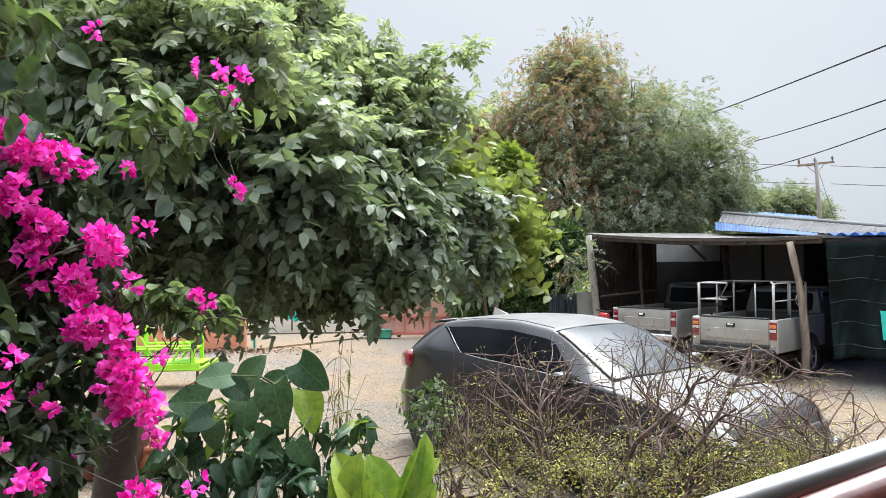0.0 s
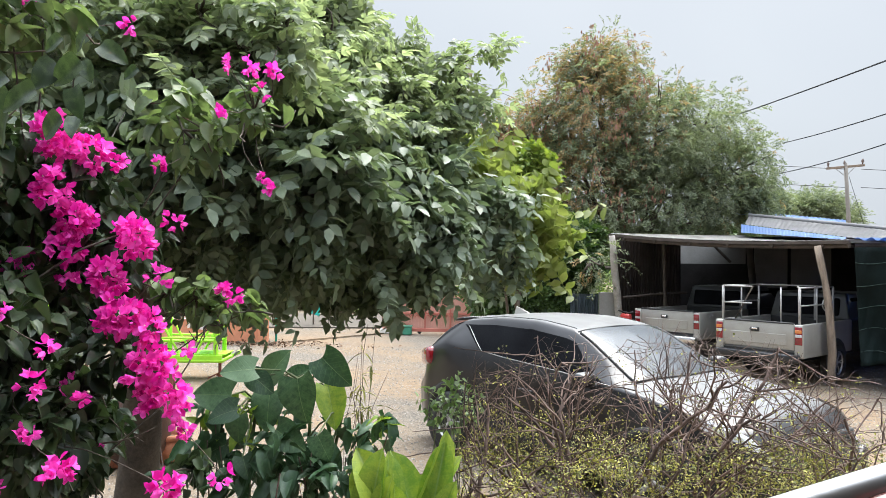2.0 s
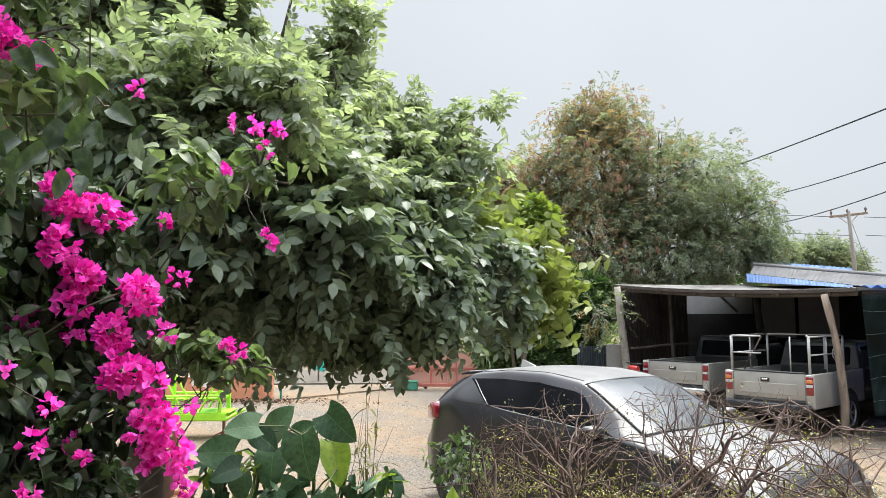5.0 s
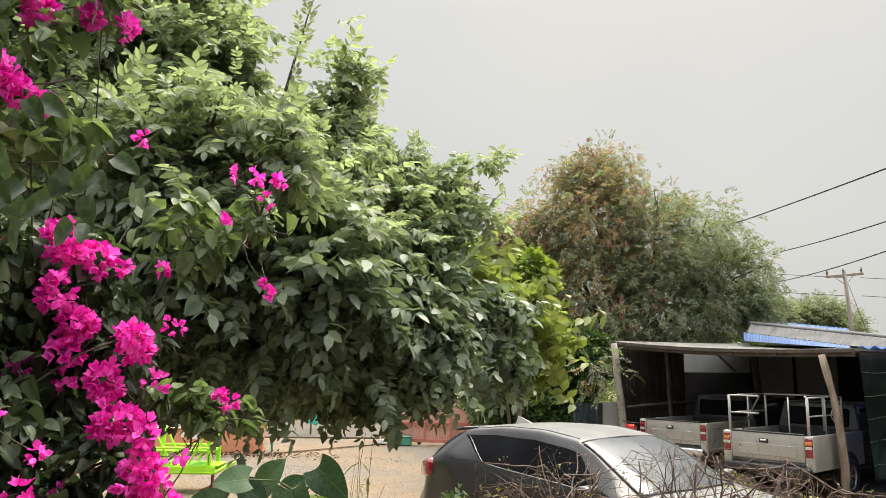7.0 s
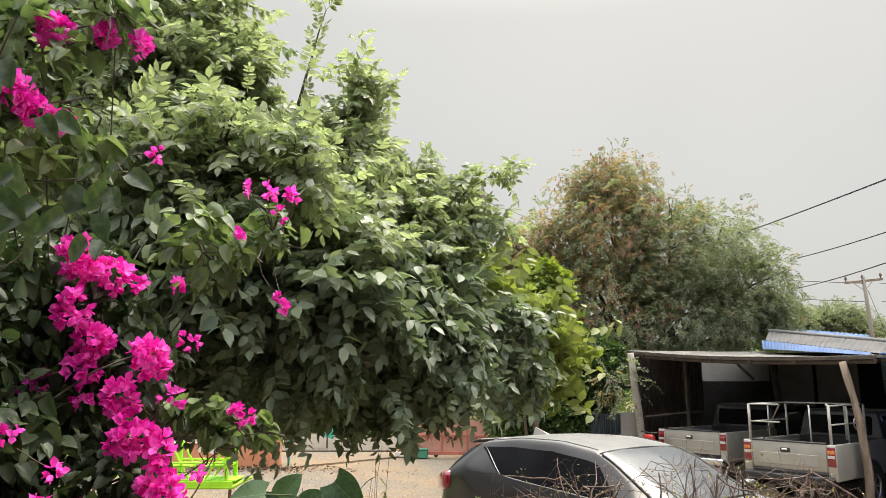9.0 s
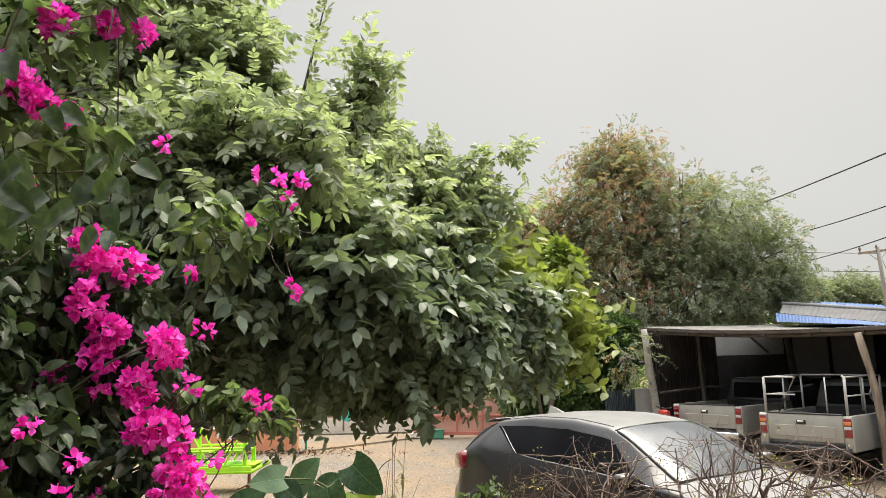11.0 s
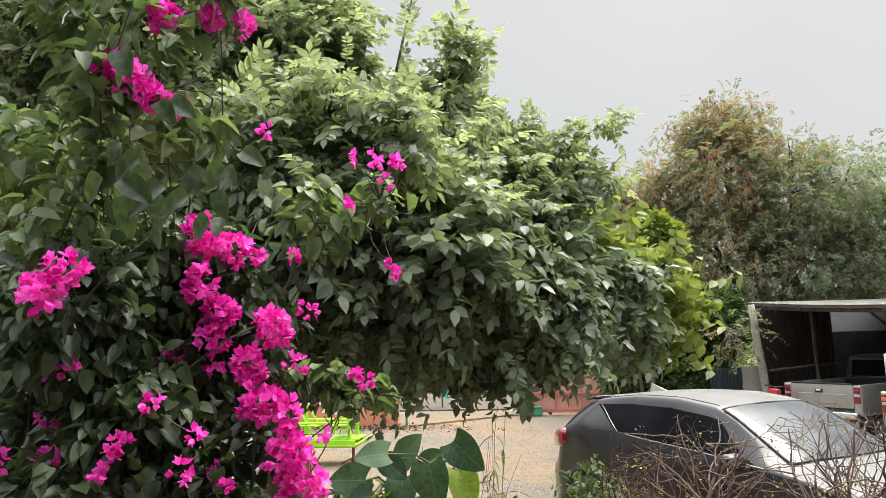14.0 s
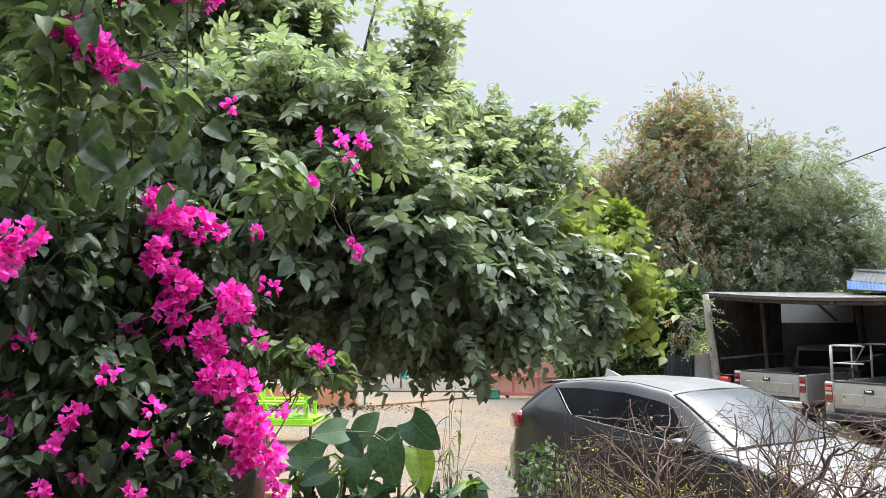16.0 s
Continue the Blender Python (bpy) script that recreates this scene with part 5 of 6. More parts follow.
def build_car():
    c = empty("car", "dark grey metallic hatchback with black tinted windows, parked on gravel", "car", loc=(1.55, 7.90, 0), rz=-52.0)
    c.scale = (1.10, 1.085, 1.052)
    xs = list(np.linspace(-2.195, 2.2, 96))
    ts = list(np.linspace(0, 7, 71))
    bm = bmesh.new()
    for side in (1, -1):
        rows = []
        for x in xs:
            rows.append([bm.verts.new((x, side * car_section(x, t)[0], car_section(x, t)[1])) for t in ts])
        for a, b in zip(rows, rows[1:]):
            for j in range(len(ts) - 1):
                q = (a[j], b[j], b[j + 1], a[j + 1])
                bm.faces.new(q if side < 0 else q[::-1])
        for row in (rows[0], rows[-1]):
            cz = bm.verts.new((row[0].co.x, 0, 0.45))
            for j in range(len(ts) - 1):
                bm.faces.new((row[j], row[j + 1], cz))
    bmesh.ops.remove_doubles(bm, verts=bm.verts, dist=1e-4)
    bmesh.ops.recalc_face_normals(bm, faces=bm.faces)
    part("body", bm, M["car_paint"], c, "dark grey metallic paint with pale sky sheen painted on top", True)
    for side in (-1, 1):
        part("front_window", car_patch(4.14, 4.76, -0.36, -0.36, 0.74, 0.22, side, 0.006), M["dark_glass"], c, "black tinted glass", True)
        part("rear_window", car_patch(4.14, 4.76, -0.98, -1.50, -0.42, -0.42, side, 0.006), M["dark_glass"], c, "black tinted glass", True)
        part("door_pillar", car_patch(4.13, 4.77, -0.43, -0.43, -0.35, -0.35, side, 0.005, 2), M["dark_glass"], c, "", True)
        part("window_trim", tube([Vector((x, side * (car_section(x, 4.15)[0] + 0.004), car_section(x, 4.15)[1])) for x in np.linspace(-0.93, 0.80, 16)], 0.005, 6), M["steel"], c, "", True)
        part("window_trim", tube([Vector((-0.96 - 0.47 * s, side * (car_section(-0.96 - 0.47 * s, 4.15 + 0.6 * s)[0] + 0.004), car_section(-0.96 - 0.47 * s, 4.15 + 0.6 * s)[1])) for s in np.linspace(0, 1, 8)], 0.005, 6), M["steel"], c, "", True)
        part("hatch_strip", car_patch(4.20, 5.10, -2.02, -1.76, -1.86, -1.60, side, 0.005), M["dark_glass"], c, "black strip beside the hatch glass", True)
        part("sill_cladding", car_patch(1.6, 2.55, -1.0, -1.0, 0.9, 0.9, side, 0.012), M["black_plastic"], c, "black plastic lower trim", True)
        part("door_seam", tube([Vector((-0.38 - 0.05 * math.sin(s * 3), side * (car_section(-0.38, 2.6 + 1.4 * s)[0] + 0.001), car_section(-0.38, 2.6 + 1.4 * s)[1])) for s in np.linspace(0, 1, 8)], 0.005, 4), M["black_plastic"], c)
        part("door_seam", tube([Vector((0.78 + 0.06 * s, side * (car_section(0.8, 2.6 + 1.4 * s)[0] + 0.001), car_section(0.8, 2.6 + 1.4 * s)[1])) for s in np.linspace(0, 1, 8)], 0.005, 4), M["black_plastic"], c)
        for x in (-1.37, 1.27):
            part("wheel_arch", lathe([(0.0, side * 0.905), (0.355, side * 0.905), (0.36, side * 0.925), (0.425, side * 0.925), (0.44, side * 0.86)], 40, None, "y", (x, 0, 0.36)), M["black_plastic"], c, "black plastic wheel arch", True)
            add_wheel(c, x, side * 0.84, side, 0.335, 0.215)
        part("tail_light", box((0.42, 0.18, 0.22), (0, 0, 0), 0.07, pose(-1.99, side * 0.735, 0.99, 0, -10, side * 26), None, 3), M["red_lens"], c, "red tail light", True)
        part("headlight", car_patch(3.75, 4.25, 1.66, 1.72, 2.13, 2.10, side, 0.022), M["white_lens"], c, "clear headlight", True)
        part("fog_light", lathe([(0.0, 0.0), (0.05, 0.0), (0.06, 0.02)], 12, None, "y", (2.02, side * 0.62, 0.46)), M["white_lens"], c)
        mir = part("mirror", box((0.15, 0.2, 0.13), (0.62, side * 0.98, 1.10), 0.045, seg=3), M["car_paint"], c, "", True)
        part("mirror_glass", box((0.006, 0.16, 0.09), (0.541, side * 0.98, 1.10), 0.002), M["chrome"], mir)
        part("mirror_arm", box((0.05, 0.12, 0.04), (0.64, side * 0.87, 1.04), 0.01), M["black_plastic"], mir)
        part("door_handle", box((0.2, 0.03, 0.03), (-0.22, side * 0.873, 0.86), 0.012, seg=2), M["car_paint"], c, "", True)
        part("roof_seam", tube([Vector((x, side * (car_section(x, 5.35)[0]), car_section(x, 5.35)[1] + 0.001)) for x in np.linspace(-1.6, 0.1, 14)], 0.006, 4), M["black_plastic"], c)
    ws = bmesh.new()
    for side in (-1, 1):
        src = car_patch(5.18, 7.0, 0.19, 0.17, 0.90, 0.97, side, 0.006, 14, 10)
        me = bpy.data.meshes.new("tmp")
        src.to_mesh(me)
        ws.from_mesh(me)
        src.free()
        bpy.data.meshes.remove(me)
    bmesh.ops.remove_doubles(ws, verts=ws.verts, dist=1e-4)
    bmesh.ops.recalc_face_normals(ws, faces=ws.faces)
    loop = [(0.19 + 0.71 * k / 10, 5.18, -1) for k in range(11)] + [(0.90 + 0.07 * k / 6, 5.18 + 1.82 * k / 6, -1) for k in range(7)]
    loop += [(x, t, 1) for x, t, _ in reversed(loop)]
    seal = [Vector((x, sd * car_section(x, t)[0], car_section(x, t)[1] + 0.006)) for x, t, sd in loop]
    part("windscreen_seal", tube(seal, 0.013, 6), M["black_plastic"], c, "black rubber seal", True)
    part("roof_edge_seal", tube([Vector((0.18 - 0.02 * abs(q), q * car_section(0.18, 5.18)[0], car_section(0.18, 7 - 1.82 * abs(q))[1] + 0.006)) for q in np.linspace(-1, 1, 13)], 0.010, 6), M["black_plastic"], c, "black rubber seal", True)
    part("windscreen", ws, M["windscreen"], c, "windscreen reflecting the pale sky", True)
    rw = bmesh.new()
    for side in (-1, 1):
        src = car_patch(5.15, 7.0, -2.06, -2.06, -1.90, -1.90, side, 0.006, 8, 10)
        me = bpy.data.meshes.new("tmp")
        src.to_mesh(me)
        rw.from_mesh(me)
        src.free()
        bpy.data.meshes.remove(me)
    part("back_window", rw, M["dark_glass"], c, "", True)
    part("spoiler", box((0.16, 0.94, 0.03), (0, 0, 0), 0.012, pose(-1.80, 0, 1.437, 0, -12, 0), None, 2), M["car_paint"], c, "", True)
    fin = bmesh.new()
    vs = [fin.verts.new(p) for p in ((-1.33, 0.03, 1.50), (-1.33, -0.03, 1.50), (-1.08, 0.015, 1.53), (-1.08, -0.015, 1.53), (-1.32, 0.006, 1.605), (-1.32, -0.006, 1.605), (-1.24, 0.004, 1.585), (-1.24, -0.004, 1.585))]
    for q in ((0, 1, 5, 4), (0, 4, 6, 2), (1, 3, 7, 5), (4, 5, 7, 6), (2, 6, 7, 3)):
        fin.faces.new([vs[i] for i in q])
    part("antenna_fin", fin, M["silver_paint"], c)
    part("grille", box((0.05, 1.0, 0.07), (2.135, 0, 0.76), 0.02, seg=2), M["black_plastic"], c, "", True)
    part("lower_grille", box((0.05, 1.15, 0.16), (2.17, 0, 0.42), 0.03, seg=2), M["black_plastic"], c, "", True)
    part("badge", lathe([(0.05, 0.0), (0.058, 0.012), (0.066, 0.0)], 24, box((0.01, 0.08, 0.014), (0, 0, 0)), "z"), M["chrome"], c, "oval chrome badge").matrix_basis = pose(2.185, 0, 0.775, 0, 90, 0)
    for side in (-1, 1):
        part("wiper", tube([(0.98, side * 0.1 + 0.1, 1.12), (0.78, side * 0.15 + 0.35, 1.215)], 0.007, 5), M["black_plastic"], c)


M["windscreen"] = material("windscreen", (0.070, 0.082, 0.092), 0.06, color2=(0.030, 0.034, 0.038), scale=1.5, bump=0, spec=0.6, coat=0.4)
build_car()


def build_pickup(loc, rz, paint, cab_paint, label, rack, letters):
    t = empty("pickup_truck", label, "pickup truck", "pickups under the carport", loc=loc, rz=rz)
    W = 1.70
    part("tailgate", box((0.05, W - 0.34, 0.48), (-2.46, 0, 0.90), 0.015, seg=2), paint, t, "", True)
    part("tailgate_pressing", box((0.012, W - 0.62, 0.20), (-2.490, 0, 0.84), 0.005), paint, t)
    part("tailgate_lip", box((0.07, W - 0.34, 0.03), (-2.46, 0, 1.150), 0.008), M["black_plastic"], t)
    h = part("tailgate_handle", box((0.02, 0.17, 0.075), (-2.494, 0.05, 1.00), 0.006), M["black_plastic"], t)
    part("lever", box((0.012, 0.11, 0.03), (-2.510, 0.05, 1.01), 0.004), M["chrome"], h)
    for s in (-1, 1):
        part("bed_side", box((2.17, 0.07, 0.62), (-1.405, s * (W / 2 - 0.035), 0.83), 0.02, seg=2), paint, t, "", True)
        part("corner", box((0.09, 0.16, 0.60), (-2.45, s * (W / 2 - 0.085), 0.83), 0.02, seg=2), paint, t, "", True)
        lamp = part("tail_light", box((0.03, 0.135, 0.33), (-2.49, s * (W / 2 - 0.085), 0.93), 0.012, seg=2), M["red_lens"], t, "red tail light", True)
        part("indicator", box((0.012, 0.12, 0.06), (-2.508, s * (W / 2 - 0.085), 1.01), 0.004), M["amber_lens" if rack else "red_lens"], lamp)
        part("reversing_lamp", box((0.012, 0.12, 0.05), (-2.508, s * (W / 2 - 0.085), 0.93), 0.004), M["white_lens"], lamp)
        part("cab_side", box((1.75, 0.07, 0.62), (0.57, s * (W / 2 - 0.04), 0.83), 0.03, seg=2), cab_paint, t, "", True)
        part("wing", box((1.45, 0.08, 0.56), (2.17, s * (W / 2 - 0.045), 0.76), 0.04, seg=2), cab_paint, t, "", True)
        part("side_window", box((1.25, 0.02, 0.38), (0.50, s * (W / 2 - 0.115), 1.36), 0.01, m=None), M["dark_glass"], t)
        for x in (-1.05, 2.0):
            part("wheel_arch", lathe([(0.0, s * (W / 2 + 0.004)), (0.36, s * (W / 2 + 0.004)), (0.40, s * (W / 2 + 0.02)), (0.43, s * (W / 2 - 0.02))], 30, None, "y", (x, 0, 0.40)), M["black_plastic"], t, "", True)
            add_wheel(t, x, s * (W / 2 - 0.07), s, 0.345, 0.22, 6)
    part("bed_floor", box((2.15, W - 0.14, 0.05), (-1.405, 0, 0.60)), M["black_plastic"], t)
    part("bumper", box((0.16, W - 0.1, 0.14), (-2.53, 0, 0.52), 0.03, seg=2), cab_paint if rack else M["chrome"], t, "", True)
    part("chassis", box((5.05, 0.9, 0.18), (0.22, 0, 0.44), 0.02), M["black_plastic"], t)
    part("hood", box((1.45, W - 0.16, 0.1), (2.17, 0, 1.02), 0.04, seg=2), cab_paint, t, "", True)
    part("nose", box((0.12, W - 0.1, 0.5), (2.87, 0, 0.76), 0.04, seg=2), cab_paint, t, "", True)
    cab = bmesh.new()
    ring = []
    for x, w, z in ((-0.33, W / 2 - 0.03, 1.10), (1.47, W / 2 - 0.03, 1.10), (0.90, W / 2 - 0.14, 1.66), (-0.21, W / 2 - 0.14, 1.66)):
        ring.append((cab.verts.new((x, w, z)), cab.verts.new((x, -w, z))))
    for i in range(4):
        j = (i + 1) % 4
        cab.faces.new((ring[i][0], ring[j][0], ring[j][1], ring[i][1]))
    cab.faces.new([r[0] for r in ring][::-1])
    cab.faces.new([r[1] for r in ring])
    bmesh.ops.recalc_face_normals(cab, faces=cab.faces)
    bmesh.ops.bevel(cab, geom=list(cab.edges), offset=0.05, segments=3, affect="EDGES", profile=0.5)
    part("cab_roof", cab, cab_paint, t, "", True)
    part("cab_back", box((0.06, W - 0.12, 0.6), (-0.31, 0, 0.84), 0.02), cab_paint, t)
    part("rear_window", box((0.02, W - 0.50, 0.36), (0, 0, 0), 0.03, m=pose(-0.285, 0, 1.37, 0, 12, 0)), M["dark_glass"], t)
    part("windscreen", box((0.02, W - 0.36, 0.62), (0, 0, 0), 0.02, m=pose(1.215, 0, 1.38, 0, -45, 0)), M["dark_glass"], t)
    if letters:
        for k in range(6):
            part("letter_bar", box((0.035, 0.006, 0.045), (-2.20 + 0.06 * k, -W / 2 - 0.004, 1.04)), M["silver_paint"], t)
    if rack:
        r = part("cargo_rack", tube([(-2.40, -0.74, 1.14), (-2.40, -0.74, 1.80), (-2.40, -0.70, 1.82)], 0.024, 8), M["rack_paint"], t, "greyish white steel pipe rack", True)
        for y in (-0.74, -0.40, 0.74):
            part("upright", tube([(-2.40, y, 1.13), (-2.40, y, 1.80)], 0.026 if abs(y) > 0.5 else 0.014, 8), M["rack_paint"], r, "", True)
            part("upright", tube([(-0.95, y, 1.13), (-0.95, y, 1.80)], 0.022, 8), M["rack_paint"], r, "", True)
        for y in (-0.74, 0.74):
            for z in (1.80, 1.47):
                part("side_rail", tube([(-2.40, y, z), (-0.95, y, z)], 0.014, 8), M["rack_paint"], r, "", True)
            part("middle_upright", tube([(-1.68, y, 1.13), (-1.68, y, 1.80)], 0.014, 8), M["rack_paint"], r, "", True)
        part("cross_rail", tube([(-0.95, -0.74, 1.80), (-0.95, 0.74, 1.80)], 0.014, 8), M["rack_paint"], r, "", True)
        part("cross_rail", tube([(-2.40, 0.74, 1.80), (-2.40, 0.16, 1.80)], 0.014, 8), M["rack_paint"], r, "", True)
        part("cross_rail", tube([(-2.40, 0.74, 1.48), (-2.40, 0.16, 1.48)], 0.014, 8), M["rack_paint"], r, "", True)
        part("diagonal", tube([(-2.35, 0.16, 1.80), (-2.30, 0.55, 1.14)], 0.014, 8), M["dark_wood"], r, "", True)
        part("hoop", tube([(-1.3 + 0.22 * math.cos(a), -0.78, 1.47 + 0.13 * math.sin(a)) for a in np.linspace(0, 6.283, 18)], 0.012, 6), M["rack_paint"], r, "", True)
    return t


# dark cab colour stands for the carport's shade on this silver truck
build_pickup((7.36, 15.44, 0), 42, M["silver_paint"], M["grey_and_shade_paint"], "dusty silver pickup truck with a white pipe rack on its bed", True, False)
build_pickup((6.42, 18.30, 0), 42, M["silver_paint"], M["grey_and_shade_paint"], "pale silver and dark grey pickup truck parked under the carport", False, True)


def build_red_bike():
    b = empty("scooter", "small red scooter half hidden beside a post", "scooter", loc=(3.40, 16.9, 0), rz=20)
    part("fairing", box((0.62, 0.26, 0.30), (0, 0, 0.72), 0.09, seg=3), M["red_plastic"], b, "", True)
    part("front_shield", box((0.14, 0.34, 0.45), (0.36, 0, 0.80), 0.05, m=None, seg=2), M["red_plastic"], b, "", True)
    part("saddle", box((0.55, 0.24, 0.1), (-0.25, 0, 0.90), 0.04, seg=2), M["black_plastic"], b, "", True)
    part("handlebar", tube([(0.36, -0.32, 1.08), (0.40, 0, 1.05), (0.36, 0.32, 1.08)], 0.016, 8), M["black_plastic"], b, "", True)
    for x in (-0.5, 0.55):
        part("wheel", lathe([(0.18, -0.04), (0.26, -0.04), (0.28, 0.0), (0.26, 0.04), (0.18, 0.04)], 24, None, "y", (x, 0, 0.28)), M["tyre"], b, "", True)
        part("rim", lathe([(0.0, 0.0), (0.19, 0.02)], 16, None, "y", (x, 0, 0.28)), M["alloy"], b)
    part("fork", tube([(0.40, 0, 1.0), (0.55, 0, 0.28)], 0.03, 8), M["black_plastic"], b)
    part("frame", tube([(0.40, 0, 0.75), (0.0, 0, 0.40), (-0.5, 0, 0.30)], 0.05, 8), M["black_plastic"], b)


build_red_bike()


# ---- yard furniture ----
def build_swing(loc, rz, label):
    s = empty("garden_swing", label, "garden swing", "lime garden swings", loc=loc, rz=rz)
    for y in (-0.32, 0.32):
        part("floor_rail", tube([(-0.85, y, 0.52), (-0.72, y, 0.36), (0.55, y, 0.36), (0.72, y, 0.46)], 0.032, 8), M["lime"], s, "", True)
    bm = bmesh.new()
    for y in (-0.33, 0.33):
        box((1.25, 0.03, 0.13), (-0.08, y, 0.40), 0.006, None, bm)
    part("floor_skirt", bm, M["lime"], s)
    for k in range(9):
        part("slat", box((0.14, 0.62, 0.02), (-0.68 + 0.15 * k, 0, 0.475), 0.004), M["lime"], s)
    for x in (-0.62, 0.42):
        for y in (-0.30, 0.30):
            part("post", box((0.075, 0.05, 1.45), (x, y, 1.18), 0.008), M["lime"], s)
        for z in (0.98, 1.32):
            part("backrest_slat", box((0.03, 0.60, 0.06), (x, 0, z), 0.006), M["lime"], s)
    for x0, x1 in ((-0.62, -0.25), (0.42, 0.05)):
        part("seat", box((0.40, 0.60, 0.04), ((x0 + x1) / 2, 0, 0.72), 0.008), M["lime"], s)
        for y in (-0.30, 0.30):
            part("brace", tube([(x1, y, 0.50), (x0, y, 1.15)], 0.020, 6), M["lime"], s)
    for y in (-0.33, 0.33):
        part("arm_rail", tube([(-0.62, y, 0.78), (0.42, y, 0.78)], 0.022, 8), M["lime"], s)
    part("leg", tube([(0.42, 0, 0.0), (0.42, 0, 0.36)], 0.03, 8), M["redwood"], s, "rusty red foot")
    for a in range(4):
        part("foot", tube([(0.42, 0, 0.10), (0.42 + 0.22 * math.cos(a * 1.57 + 0.5), 0.22 * math.sin(a * 1.57 + 0.5), 0.015)], 0.014, 6), M["redwood"], s, "rusty red foot")
    part("leg", tube([(-0.62, 0, 0.0), (-0.62, 0, 0.36)], 0.03, 8), M["redwood"], s, "rusty red foot")
    for a in range(4):
        part("foot", tube([(-0.62, 0, 0.10), (-0.62 + 0.22 * math.cos(a * 1.57 + 0.5), 0.22 * math.sin(a * 1.57 + 0.5), 0.015)], 0.014, 6), M["redwood"], s, "rusty red foot")
    return s


build_swing((-5.05, 13.3, 0), 4, "lime green painted steel garden swing seat")
build_swing((-7.75, 13.6, 0), -3, "lime green painted steel garden swing seat behind the flowers")
cl = empty("cloth", "white cloth hung over the back of a lime seat", "cloth", loc=(-4.95, 13.02, 0))
part("sheet", grid_mesh(lambda u, v: (-0.17 + 0.32 * u, -0.05 + 0.02 * math.sin(u * 9), 1.32 - 0.36 * v + 0.03 * math.sin(u * 5)), 10, 6), M["white_paint"], cl).modifiers.new("thick", "SOLIDIFY").thickness = 0.006


def build_bench():
    b = empty("wooden_bench", "small reddish-brown wooden bench beside the swing", "bench", loc=(-5.35, 11.9, 0), rz=15)
    for k in range(4):
        part("plank", box((0.9, 0.09, 0.035), (0, -0.16 + 0.105 * k, 0.44), 0.006), M["redwood"], b)
    for x in (-0.38, 0.38):
        for y in (-0.14, 0.14):
            part("leg", box((0.06, 0.06, 0.42), (x, y, 0.21), 0.006), M["redwood"], b)
        part("cross_bar", box((0.05, 0.3, 0.05), (x, 0, 0.39), 0.005), M["redwood"], b)


build_bench()


def build_jar(loc, r, h, mat, label):
    j = empty("water_jar", label, "jar", loc=loc)
    part("body", lathe([(0.0, 0.0), (r * 0.55, 0.0), (r * 0.80, h * 0.18), (r, h * 0.52), (r * 0.92, h * 0.76), (r * 0.66, h * 0.92), (r * 0.70, h), (r * 0.60, h), (r * 0.55, h * 0.9), (r * 0.82, h * 0.7), (0.0, h * 0.25)], 32), mat, j, "", True)


def build_pot(loc, r, h, label):
    p = empty("flower_pot", label, "flower pot", "terracotta pots", loc=loc)
    part("body", lathe([(0.0, 0.0), (r * 0.68, 0.0), (r * 0.95, h * 0.84), (r * 0.86, h * 0.84), (r * 0.6, h * 0.1), (0.0, h * 0.1)], 28), M["terracotta"], p, "", True)
    part("rim", lathe([(r * 0.88, h * 0.82), (r * 1.06, h * 0.82), (r * 1.06, h), (r * 0.90, h), (r * 0.88, h * 0.82)], 28), M["terracotta"], p, "", True)
    part("soil", lathe([(0.0, h * 0.8), (r * 0.92, h * 0.8)], 20), M["soil"], p)


build_jar((-3.60, 7.75, 0), 0.40, 0.86, M["jar_glaze"], "large dark brown glazed water jar on the ground")
build_pot((-3.72, 7.70, 0), 0.24, 0.48, "terracotta flower pot on the gravel")
build_pot((-3.30, 7.90, 0), 0.18, 0.30, "small terracotta flower pot on the gravel")
build_pot((-4.25, 7.35, 0), 0.20, 0.34, "terracotta flower pot on the gravel")


# ---- foreground plants ----
def sticks(name, segs, mat, parent, label="", sides=4):
    """Tapered thin sticks, one mesh: rows of start, end, first and last radius."""
    s = np.asarray(segs, dtype=float)
    a, b, r0, r1 = s[:, 0:3], s[:, 3:6], s[:, 6], s[:, 7]
    d = b - a
    d /= np.linalg.norm(d, axis=1, keepdims=True) + 1e-9
    ref = np.where(np.abs(d[:, 2:3]) > 0.9, np.array([[1.0, 0, 0]]), np.array([[0, 0, 1.0]]))
    u = np.cross(d, ref)
    u /= np.linalg.norm(u, axis=1, keepdims=True)
    w = np.cross(d, u)
    vs = []
    for p, r in ((a, r0), (b, r1)):
        for k in range(sides):
            c, q = math.cos(2 * math.pi * k / sides), math.sin(2 * math.pi * k / sides)
            vs.append(p + (u * c + w * q) * r[:, None])
    v = np.stack(vs, 1).reshape(-1, 3)
    n = len(s)
    f = np.array([(k, (k + 1) % sides, sides + (k + 1) % sides, sides + k) for k in range(sides)])
    faces = (f[None] + (np.arange(n) * 2 * sides)[:, None, None]).reshape(-1, 4)
    me = bpy.data.meshes.new(name)
    me.from_pydata(v.tolist(), [], faces.tolist())
    me.polygons.foreach_set("use_smooth", np.ones(len(faces), dtype=bool))
    me.materials.append(mat)
    ob = new(name, me)
    ob.parent = parent
    return tagged(ob, label, kind="stuff")


